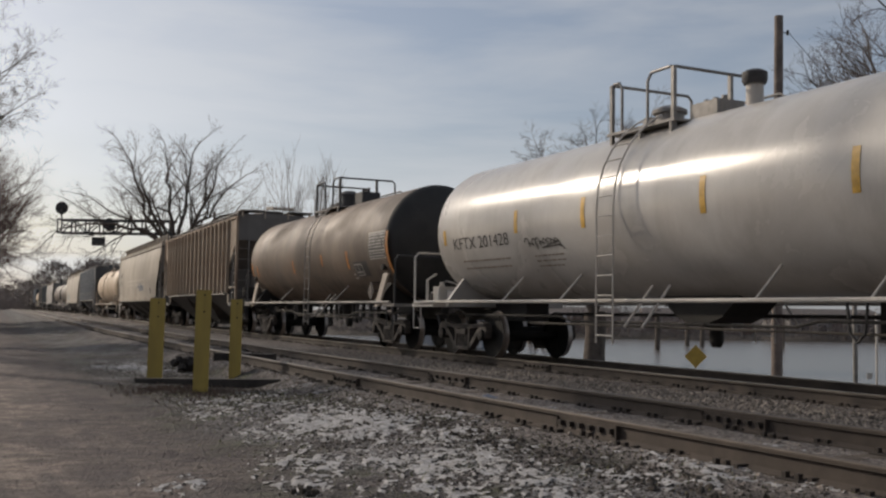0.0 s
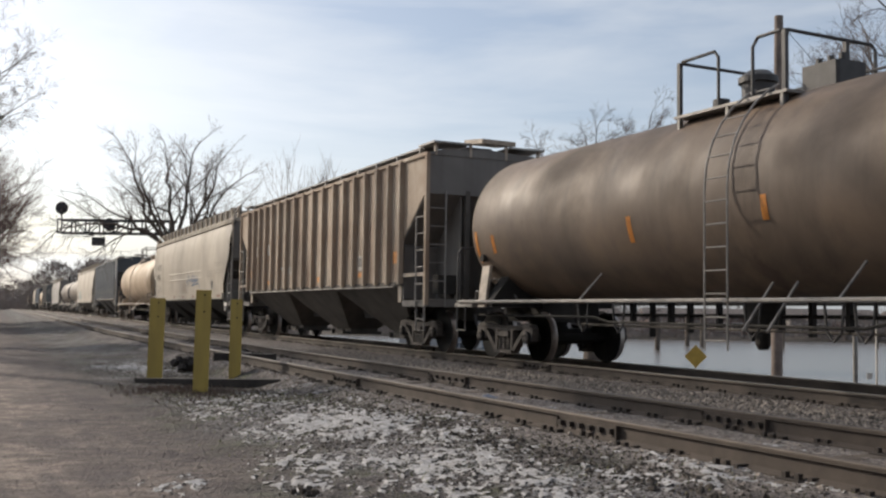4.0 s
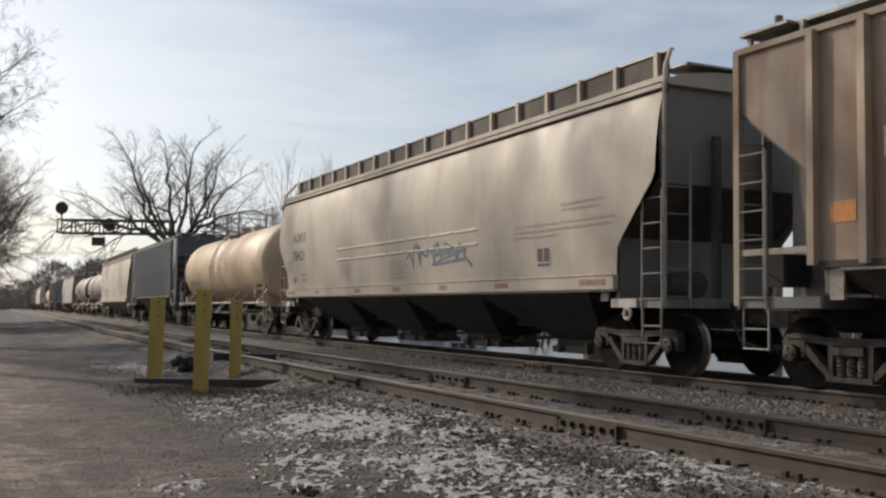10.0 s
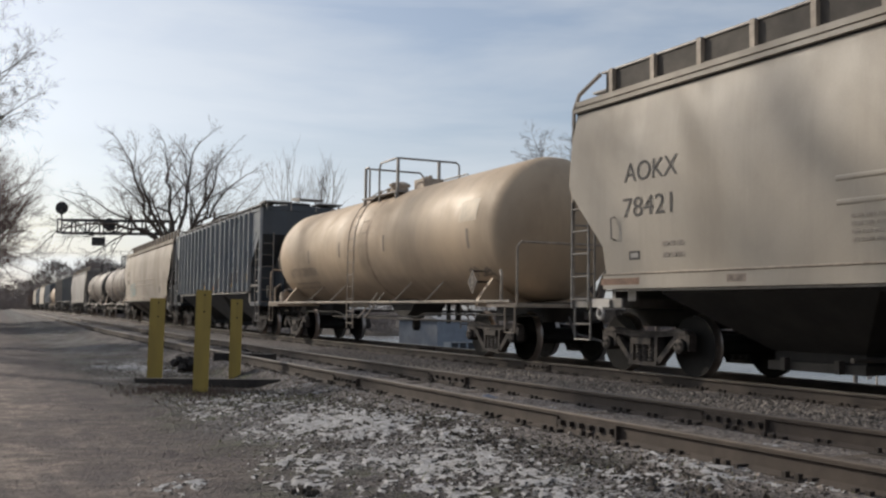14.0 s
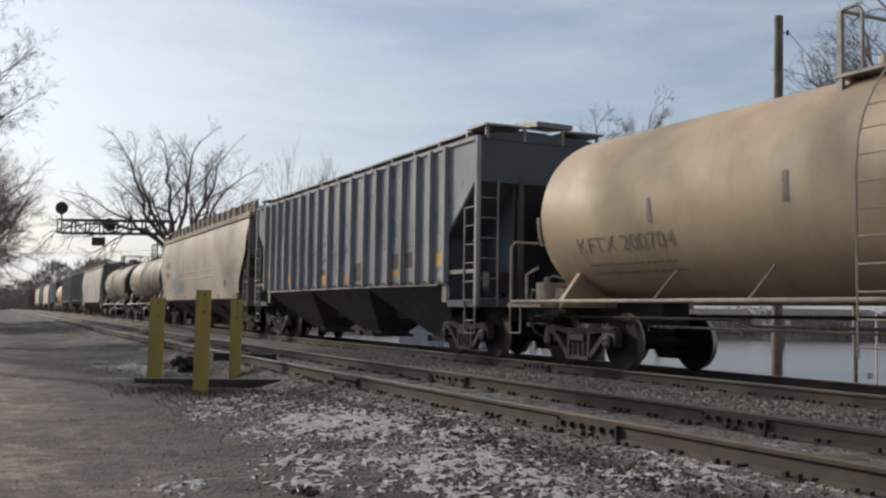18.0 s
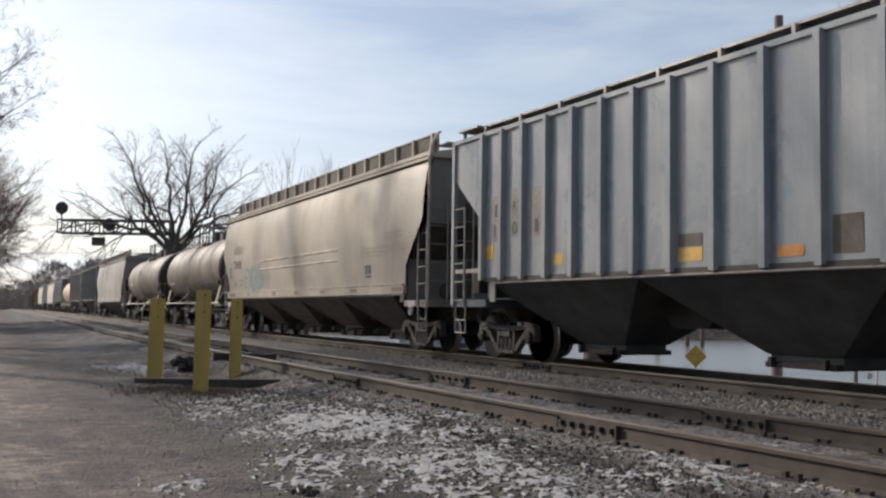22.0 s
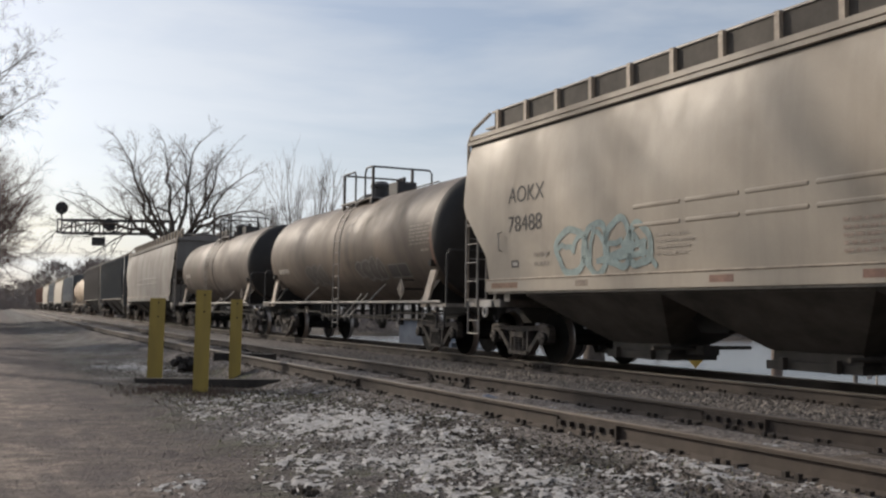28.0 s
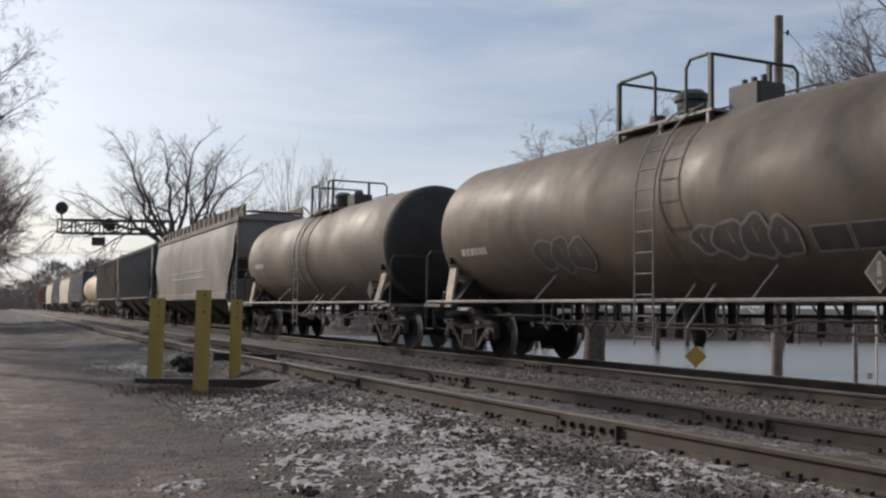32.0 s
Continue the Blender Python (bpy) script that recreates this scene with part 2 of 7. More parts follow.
M_CREAM_PATCH = plain("pale_cream_patch_paint", (0.56, 0.46, 0.34), 0.15, 4, 0.6)
# greyed copy of the pale side paint, for ends out of the sun
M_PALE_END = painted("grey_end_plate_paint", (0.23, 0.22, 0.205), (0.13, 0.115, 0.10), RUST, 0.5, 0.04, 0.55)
# front head painted black in place of its shade; rear keeps shell paint
M_SHADED_HEAD = plain("sooty_black_tank_head_paint", (0.020, 0.017, 0.015), 0.5, 1.2, 0.6)
M_GHOST = plain("ghost_grey_lettering", (0.345, 0.300, 0.248), 0.25, 14, 0.7)
M_GHOST_RED = plain("ghost_red_lettering", (0.37, 0.285, 0.23), 0.25, 14, 0.7)
M_BROWN_PATCH = plain("brown_stencil_paint", (0.115, 0.092, 0.075), 0.35, 5, 0.7)
M_FAINT = plain("washed_out_grey_lettering", (0.30, 0.26, 0.22), 0.3, 14, 0.7)
# grime black; also stands for shade in eave gaps and between bays
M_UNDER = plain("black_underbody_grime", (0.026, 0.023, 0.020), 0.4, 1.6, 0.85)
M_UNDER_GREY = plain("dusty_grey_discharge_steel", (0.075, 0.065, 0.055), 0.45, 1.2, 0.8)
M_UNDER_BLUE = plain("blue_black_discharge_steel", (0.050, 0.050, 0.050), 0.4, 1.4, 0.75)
M_TRUCK = plain("dusty_cast_steel", (0.125, 0.104, 0.090), 0.5, 4.5, 0.8, bmp=0.5, second=(0.016, 0.013, 0.011))
# steel taken near black, the car's shade put into its colour
M_WHEEL = plain("dark_wheel_steel", (0.016, 0.014, 0.012), 0.4, 4.0, 0.92, 0.0)
M_TREAD = plain("worn_bright_wheel_tread", (0.34, 0.30, 0.27), 0.2, 6.0, 0.35, 0.8, 0.1)
M_PIPE_WHITE = painted("chipped_white_pipe_paint", (0.62, 0.58, 0.53), (0.30, 0.26, 0.22), RUST, 0.5, 0.1, 0.5)
M_PIPE_DARK = plain("black_pipe_paint", (0.045, 0.042, 0.042), 0.3, 5, 0.55)
M_PIPE_GREY = plain("dull_galvanised_pipe", (0.27, 0.25, 0.23), 0.3, 5, 0.5, 0.3)
M_PIPE_TAN = plain("tan_pipe_paint", (0.40, 0.33, 0.26), 0.3, 5, 0.6)
M_BOLT = plain("dark_bolt_steel", (0.03, 0.027, 0.025), 0.3, 9, 0.6, 0.5)
M_ORANGE = plain("orange_reflective_tape", (0.62, 0.235, 0.045), 0.25, 7, 0.35)
M_YELLOW_TAPE = plain("yellow_reflective_tape", (0.62, 0.36, 0.06), 0.25, 7, 0.35)
M_RUST_TAPE = plain("rusty_brown_tape", (0.27, 0.155, 0.10), 0.3, 7, 0.6)
M_RED_TAPE = plain("faded_red_tape", (0.235, 0.125, 0.09), 0.3, 7, 0.5)
M_LETTER = plain("worn_black_lettering", (0.075, 0.068, 0.062), 0.4, 14, 0.7)
M_LETTER_PALE = plain("worn_white_lettering", (0.50, 0.46, 0.41), 0.35, 10, 0.7)
M_LETTER_TAN = plain("faded_dark_tan_lettering", (0.25, 0.20, 0.16), 0.4, 14, 0.7)
M_TEAL = plain("faded_teal_spray_paint", (0.275, 0.345, 0.335), 0.3, 4, 0.7)
M_NAVY_SPRAY = plain("faded_navy_spray_paint", (0.13, 0.165, 0.225), 0.4, 4, 0.7)
M_SILVER_SPRAY = plain("pale_spray_paint", (0.215, 0.20, 0.185), 0.3, 3, 0.6)
M_DARK_SPRAY = plain("charcoal_spray_paint", (0.095, 0.080, 0.068), 0.3, 3, 0.6)
M_PRIMER = plain("dark_repaint_patch", (0.055, 0.048, 0.044), 0.3, 3, 0.6)
M_PANEL = plain("off_white_data_panel", (0.42, 0.39, 0.36), 0.25, 6, 0.6)
M_RED_LENS, _n, _l, _b = node_mat("red_marker_lens")
_b.inputs["Base Color"].default_value = (0.7, 0.03, 0.03, 1)
_b.inputs["Roughness"].default_value = 0.25
_b.inputs["Emission Color"].default_value = (1.0, 0.05, 0.05, 1)
_b.inputs["Emission Strength"].default_value = 2.2
M_POST = painted("chipped_yellow_post_paint", (0.50, 0.365, 0.085), (0.20, 0.15, 0.06), (0.10, 0.055, 0.03), 0.55, 0.10, 0.6, 2.0, shift=2.0)
M_RAIL = plain("rusty_rail_web", (0.060, 0.046, 0.037), 0.35, 2.5, 0.85, 0.0, 0.3, 70)
M_RAIL_MAIN = plain("dark_brown_rail_web", (0.060, 0.047, 0.038), 0.35, 2.5, 0.85, 0.0, 0.3, 70)
M_HEAD = plain("worn_rail_head", (0.115, 0.094, 0.078), 0.25, 3, 0.5, 0.5, 0.1)
M_HEAD_MAIN = plain("polished_rail_head", (0.26, 0.23, 0.20), 0.15, 3, 0.38, 0.8, 0.05)
M_TIE = plain("weathered_tie_wood", (0.085, 0.066, 0.052), 0.5, 4, 0.9, 0.0, 0.5, 30, 0.01)
M_SPIKE = plain("rusty_black_spike", (0.028, 0.021, 0.017), 0.4, 12, 0.8)
M_STONE = stones("verge_pebble_stone", (0.050, 0.042, 0.035), (0.235, 0.200, 0.172))
M_STONE_PALE = stones("pale_crushed_ballast", (0.060, 0.051, 0.043), (0.39, 0.335, 0.285))
M_CLOD = stones("dark_frozen_clod", (0.022, 0.018, 0.015), (0.085, 0.070, 0.057), 0.95)
M_SNOW = plain("old_granular_snow", (0.42, 0.42, 0.43), 0.14, 14.0, 0.75, 0.0, 0.6, 60, 0.02, second=(0.17, 0.16, 0.152))
M_BARK = plain("grey_brown_bark", (0.10, 0.080, 0.066), 0.4, 4, 0.9, 0.0, 0.5, 18, 0.02)
M_TWIG = plain("bare_twig_bark", (0.125, 0.098, 0.084), 0.3, 2, 0.9, 0.0, 0.0)
M_TWIG_RED = plain("reddish_twig_bark", (0.17, 0.105, 0.095), 0.3, 2, 0.9, 0.0, 0.0)
M_POLE = plain("weathered_pole_wood", (0.17, 0.135, 0.115), 0.35, 3, 0.9, 0.0, 0.4, 22, 0.01)
M_SIGNAL = plain("black_signal_steel", (0.03, 0.03, 0.032), 0.3, 4, 0.6)
M_SIGN = plain("faded_yellow_sign_face", (0.47, 0.30, 0.05), 0.2, 4, 0.6)
M_TIMBER = plain("black_creosoted_timber", (0.032, 0.027, 0.024), 0.4, 5, 0.9, 0.0, 0.5, 25, 0.01)
M_GRASS = plain("dull_winter_grass", (0.135, 0.135, 0.062), 0.4, 3, 0.95)
M_BAG = plain("pale_plastic_film", (0.27, 0.29, 0.33), 0.25, 20, 0.4)
M_WEED = plain("dead_brown_weed", (0.125, 0.088, 0.072), 0.4, 3, 0.95)
M_WALL = plain("grey_far_siding_paint", (0.24, 0.225, 0.215), 0.25, 1.2, 0.8)
M_WALL_TAN = plain("tan_far_siding_paint", (0.30, 0.225, 0.175), 0.25, 1.2, 0.8)
M_WALL_BROWN = plain("red_brown_far_brick", (0.17, 0.105, 0.085), 0.3, 1.6, 0.9)
M_WALL_BLUE = plain("blue_grey_shed_siding", (0.27, 0.295, 0.335), 0.2, 1.2, 0.75)
M_WALL_WHITE = plain("white_window_trim", (0.62, 0.60, 0.58), 0.15, 3, 0.7)
M_ROOF_PALE = plain("pale_metal_roof", (0.46, 0.43, 0.40), 0.2, 1.5, 0.55)
M_ROOF_FAR = plain("far_shingle_roof", (0.10, 0.085, 0.08), 0.3, 3, 0.9)
# scrub tone paled to stand in for distance haze
M_HAZE_SCRUB = plain("bleached_scrub_twigs", (0.27, 0.25, 0.245), 0.3, 0.6, 0.95)
# twig tone raised for haze over the far woods; nearer brush shares it
M_HAZE_BRUSH = plain("far_brush_twigs", (0.215, 0.185, 0.172), 0.4, 0.6, 0.95)
# ---------------------------------------------------------------- ground, water, snow
WATER_Z = -1.3


def ground_z(s, d):
    """Height of the ground in the line's own coordinates."""
    n1 = noise.noise(Vector((s * 0.35, d * 0.35, 1.7)))
    n2 = noise.noise(Vector((s * 1.6, d * 1.6, 4.2)))
    n3 = noise.noise(Vector((s * 5.0, d * 5.0, 9.1)))
    off = siding(s)
    # road side: road, verge, siding bed, ballast shoulder, main bed, bank
    z = np.interp(d, (-200, -95, -78, -9, -5.0, -2.2, -1.5, 1.5, 2.4, off - 1.6, off + 1.2, off + 2.2, off + 3.6, off + 8, off + 30),
                  (0.6, -0.4, -1.9, -1.9, -1.5, -0.22, -0.172, -0.172, -0.17, -0.085, -0.075, -0.17, -0.28, -0.29, -0.20))
    if d < -9.0:
        y = float(np.interp(s, _ss, _cy)) + math.cos(heading(s)) * d
        z = max(float(z), float(np.interp(y, (83.0, 87.0, 92.0, 130.0), (-1.9, -1.32, -0.85, -0.35))))
    # the verge dips beside the guard posts
    dip = min(1.0, max(0.0, (s + 11.0) / 4.0)) * min(1.0, max(0.0, (d - off - 1.04) / 0.4)) * min(1.0, max(0.0, (5.0 - s) / 6.0))
    z = min(float(z), float(z) * (1 - dip) - 0.275 * dip)
    rough = 0.0
    if off + 0.9 < d < off + 4.0:
        rough = 1.0 - 0.5 * dip
    elif d > off + 4.0:
        rough = 0.55
    elif d > 1.5:
        rough = 0.5
    return float(z) + rough * (0.030 * n1 + 0.026 * n2 + 0.017 * n3)


def axis_steps(marks):
    out = []
    for a, b, st in marks:
        out.extend(np.arange(a, b, st).tolist())
    return out + [marks[-1][1]]


def make_ground():
    ss = axis_steps([(-380, -60, 40), (-60, -30, 3), (-30, -24, 0.3), (-24, -4, 0.075), (-4, 4, 0.2), (4, 40, 0.9), (40, 120, 4), (120, 400, 20), (400, 1750, 150)])
    dd = axis_steps([(-700, -100, 100), (-100, -70, 4), (-70, -10, 4), (-10, -2.5, 0.8), (-2.5, 2.0, 0.25), (2.0, 9.4, 0.075), (9.4, 14, 0.2), (14, 40, 3), (40, 100, 15), (100, 800, 100)])
    g = Geo()
    rows = []
    uv = []
    for s in ss:
        rows.append([line(s, d, ground_z(s, d)) for d in dd])
    g.grid(rows)
    me = g.mesh("ground", 60, clean=False)
    lay = me.uv_layers.new(name="line")
    flat = np.array([(s, d) for s in ss for d in dd], dtype=np.float32)
    idx = np.zeros(len(me.loops), dtype=np.int32)
    me.loops.foreach_get("vertex_index", idx)
    lay.data.foreach_set("uv", flat[idx].ravel())
    ob = part("ground", me, ground_mat(), None, kind="structure")
    return tagged(ob, "brown dirt road, gravel and trampled frozen verge beside the tracks", "ground")


def ground_mat():
    m, n, l, b = node_mat("dirt_gravel_ground")
    uvn = n.new("ShaderNodeUVMap")
    uvn.uv_map = "line"
    uv = uvn.outputs[0]
    sep = n.new("ShaderNodeSeparateXYZ")
    l.new(uv, sep.inputs[0])
    d = sep.outputs[1]
    pos = n.new("ShaderNodeNewGeometry").outputs["Position"]
    wig = noise_of(n, l, pos, 0.5, 5, 0.6)
    wig2 = noise_of(n, l, pos, 3.0, 5, 0.65)

    def math2(op, a, bb):
        x = n.new("ShaderNodeMath")
        x.operation = op
        for src, i in ((a, 0), (bb, 1)):
            if isinstance(src, bpy.types.NodeSocket):
                l.new(src, x.inputs[i])
            else:
                x.inputs[i].default_value = src
        return x.outputs[0]

    dw = math2("ADD", d, math2("MULTIPLY", math2("SUBTRACT", wig, 0.5), 2.2))
    dw = math2("ADD", dw, math2("MULTIPLY", math2("SUBTRACT", wig2, 0.5), 0.9))

    def band(lo, hi):
        mr = n.new("ShaderNodeMapRange")
        mr.interpolation_type = "SMOOTHSTEP"
        mr.inputs["From Min"].default_value, mr.inputs["From Max"].default_value = lo, hi
        l.new(dw, mr.inputs["Value"])
        return mr.outputs[0]

    fine = noise_of(n, l, pos, 34, 6, 0.75)
    grit = n.new("ShaderNodeTexVoronoi")
    grit.inputs["Scale"].default_value = 30
    l.new(pos, grit.inputs["Vector"])
    mid = noise_of(n, l, pos, 7, 7, 0.7)
    # ballast between the tracks
    ballast = ramp(n, l, grit.outputs["Color"], 0.1, 0.9, (0.079, 0.068, 0.063), (0.339, 0.300, 0.279))
    ballast = mix_rgb(n, l, ramp(n, l, mid, 0.4, 0.7, (0, 0, 0), (0.45,) * 3), ballast, (0.079, 0.062, 0.053))
    # trampled verge
    lump = noise_of(n, l, pos, 2.4, 6, 0.68)
    verge = ramp(n, l, mid, 0.42, 0.58, (0.030, 0.026, 0.026), (0.116, 0.098, 0.095))
    verge = mix_rgb(n, l, ramp(n, l, fine, 0.50, 0.60, (0, 0, 0), (0.75,) * 3), verge, (0.182, 0.158, 0.154))
    green = noise_of(n, l, pos, 1.3, 6, 0.72)
    verge = mix_rgb(n, l, ramp(n, l, green, 0.50, 0.62, (0, 0, 0), (0.70,) * 3), verge, (0.074, 0.088, 0.041))
    verge = mix_rgb(n, l, ramp(n, l, lump, 0.38, 0.54, (0.75,) * 3, (0, 0, 0)), verge, (0.033, 0.028, 0.027))
    # dirt road with tan worn patches and streaks along it
    rut = noise_of(n, l, uv, 1.0, 6, 0.66, (0.16, 1.7, 1.0), 0.8)
    worn = noise_of(n, l, pos, 0.30, 4, 0.6, None, 0.6)
    road = ramp(n, l, rut, 0.42, 0.58, (0.114, 0.096, 0.097), (0.264, 0.215, 0.187))
    road = mix_rgb(n, l, ramp(n, l, worn, 0.38, 0.58, (0, 0, 0), (0.75,) * 3), road, (0.424, 0.342, 0.282))
    smear = noise_of(n, l, pos, 1.6, 7, 0.72, (0.7, 1.5, 1.0), 1.2)
    road = mix_rgb(n, l, ramp(n, l, smear, 0.49, 0.58, (0, 0, 0), (0.70,) * 3), road, (0.084, 0.067, 0.067))
    fleck = noise_of(n, l, pos, 9.0, 5, 0.7, (0.7, 1.4, 1.0))
    road = mix_rgb(n, l, ramp(n, l, fleck, 0.57, 0.63, (0, 0, 0), (0.7,) * 3), road, (0.049, 0.040, 0.037))
    road = mix_rgb(n, l, ramp(n, l, lump, 0.47, 0.56, (0, 0, 0), (0.60,) * 3), road, (0.106, 0.084, 0.082))
    road = mix_rgb(n, l, ramp(n, l, mid, 0.50, 0.58, (0, 0, 0), (0.65,) * 3), road, (0.079, 0.063, 0.061))
    road = mix_rgb(n, l, ramp(n, l, fine, 0.51, 0.59, (0, 0, 0), (0.40,) * 3), road, (0.271, 0.216, 0.181))
    # darker, churned margin of the road
    margin_fac = math2("SUBTRACT", 1.0, band(8.9, 10.0))
    road = mix_rgb(n, l, math2("MULTIPLY", margin_fac, ramp(n, l, lump, 0.30, 0.62, (0.95,) * 3, (0.45,) * 3)), road, (0.061, 0.050, 0.053))
    c = mix_rgb(n, l, band(6.2, 6.7), ballast, verge)
    c = mix_rgb(n, l, band(8.3, 9.0), c, road)
    # a thin dusting of snow in the verge
    drift = noise_of(n, l, pos, 0.9, 5, 0.6)
    grain = noise_of(n, l, pos, 30, 5, 0.75)
    dust = math2("MULTIPLY", math2("MULTIPLY", band(6.5, 7.0), math2("SUBTRACT", 1.0, band(7.9, 8.6))), ramp(n, l, drift, 0.42, 0.58, (0, 0, 0), (1, 1, 1)))
    c = mix_rgb(n, l, math2("MULTIPLY", dust, ramp(n, l, grain, 0.46, 0.60, (0, 0, 0), (0.80,) * 3)), c, (0.40, 0.40, 0.41))
    far = mix_rgb(n, l, band(-14, -3), (0.089, 0.075, 0.062), c)
    l.new(far, b.inputs["Base Color"])
    b.inputs["Roughness"].default_value = 0.92
    h = math2("ADD", math2("MULTIPLY", fine, 0.6), math2("MULTIPLY", grit.outputs["Distance"], 0.8))
    h = math2("ADD", math2("ADD", h, math2("MULTIPLY", mid, 2.0)), math2("MULTIPLY", lump, 3.0))
    bump(n, l, b, h, 1.0, 0.045)
    return m


def make_water():
    m, n, l, b = node_mat("flood_water")
    v = n.new("ShaderNodeNewGeometry").outputs["Position"]
    b.inputs["Base Color"].default_value = (0.13, 0.122, 0.118, 1)
    b.inputs["Roughness"].default_value = 0.24
    b.inputs["IOR"].default_value = 1.33
    b.inputs["Specular IOR Level"].default_value = 0.5
    bump(n, l, b, noise_of(n, l, v, 1.8, 3, 0.5, (1.0, 0.45, 1.0)), 0.35, 0.04)
    g = Geo()
    rows = []
    for s in axis_steps([(-250, 0, 25), (0, 120, 20), (120, 420, 60)]):
        rows.append([line(s, d, WATER_Z) for d in (-92, -70, -40, -20, -10, -4.0)])
    g.grid(rows)
    ob = part("water", g, m, None, kind="structure")
    return tagged(ob, "calm grey flood water beside the embankment", "water")


def make_snow():
    """Thin granular snow left in the verge."""
    spots = ((-13.0, 7.2, 2.6, 0.95, 1.0), (-15.7, 7.5, 2.2, 0.95, 1.0), (-10.2, 7.4, 1.7, 0.7, 0.9), (-16.6, 6.3, 1.4, 0.5, 0.85), (-8.7, 6.4, 1.2, 0.45, 0.75), (-1.6, 7.4, 2.4, 0.95, 0.98), (-10.9, 8.05, 1.0, 0.35, 0.88), (-9.4, 7.9, 0.8, 0.3, 0.85), (-14.9, 9.3, 0.45, 0.22, 0.9), (-15.0, 8.35, 0.8, 0.35, 0.9),
             (-13.5, 5.2, 3.0, 0.30, 0.55), (-16.2, 5.15, 0.9, 0.2, 0.7), (-12.7, 3.9, 0.5, 0.12, 0.9), (-15.5, 3.55, 0.9, 0.10, 0.9), (-5.5, 3.0, 3.0, 0.25, 0.55))
    g = Geo()
    st = 0.022
    sv = np.arange(-21, 2, st)
    dv = np.arange(2.6, 10.0, st)
    idx = {}
    for i, s in enumerate(sv):
        for j, d in enumerate(dv):
            w = max(m * math.exp(-((s - a) / c) ** 2 - ((d - b) / e) ** 2) for a, b, c, e, m in spots)
            if w < 0.2:
                continue
            p = line(s, d)
            x, y = p.x, p.y
            k = 0.45 * noise.noise(Vector((x * 0.9, y * 0.7, 3.3))) + 0.6 * noise.noise(Vector((x * 2.4, y * 1.8, 7.7))) + 0.75 * noise.noise(Vector((x * 7, y * 4, 2.2))) + 1.0 * noise.noise(Vector((x * 18, y * 9, 5.2))) + 1.05 * noise.noise(Vector((x * 40, y * 22, 8.1)))
            idx[i, j] = (0.62 * w + 0.5 * k - 0.51, s, d)
    vid = {}
    for (i, j), (h, s, d) in idx.items():
        if h > 0:
            for a, b in ((i, j), (i + 1, j), (i + 1, j + 1), (i, j + 1)):
                if (a, b) not in vid:
                    hh, s2, d2 = idx.get((a, b), (0, sv[min(a, len(sv) - 1)], dv[min(b, len(dv) - 1)]))
                    vid[a, b] = len(g.v)
                    g.v.append(line(s2, d2, ground_z(s2, d2) + (0.004 + min(0.006, 0.03 * hh) if hh > 0 else -0.010)))
            g.f.append((vid[i, j], vid[i + 1, j], vid[i + 1, j + 1], vid[i, j + 1]))
    me = g.mesh("snow", 70, clean=False)
    ob = part("snow", me, M_SNOW, None, kind="stuff")
    tagged(ob, "thin patchy old snow on the dark trampled verge", "snow")


def scatter(name, label, category, material, count, place, size, seed, flat=0.6):
    """Many small irregular stones in one mesh."""
    rnd = random.Random(seed)
    base = [(1, 0, 0), (0.3, 0.9, 0), (-0.8, 0.6, 0), (-0.7, -0.7, 0), (0.45, -0.85, 0), (0.1, 0.05, 1), (0, 0, -0.7)]
    faces = [(0, 1, 5), (1, 2, 5), (2, 3, 5), (3, 4, 5), (4, 0, 5), (1, 0, 6), (2, 1, 6), (3, 2, 6), (4, 3, 6), (0, 4, 6)]
    vs, fs = [], []
    for _ in range(count):
        s, d = place(rnd)
        r = rnd.uniform(*size) * rnd.uniform(0.6, 1.0)
        p = line(s, d, ground_z(s, d) + r * flat * 0.25)
        w = rnd.uniform(0, 6.28)
        cw, sw = math.cos(w), math.sin(w)
        k = len(vs)
        e = rnd.uniform(0.6, 1.0)
        for a, b, c in base:
            a, b, c = a * r * rnd.uniform(0.75, 1.2), b * r * e * rnd.uniform(0.75, 1.2), c * r * flat * rnd.uniform(0.7, 1.3)
            vs.append((p.x + a * cw - b * sw, p.y + a * sw + b * cw, p.z + c))
        fs.extend([(i + k, j + k, q + k) for i, j, q in faces])
    me = bpy.data.meshes.new(name)
    me.from_pydata(vs, [], fs)
    me.materials.append(material)
    return tagged(new(name, me), label, category, kind="stuff")


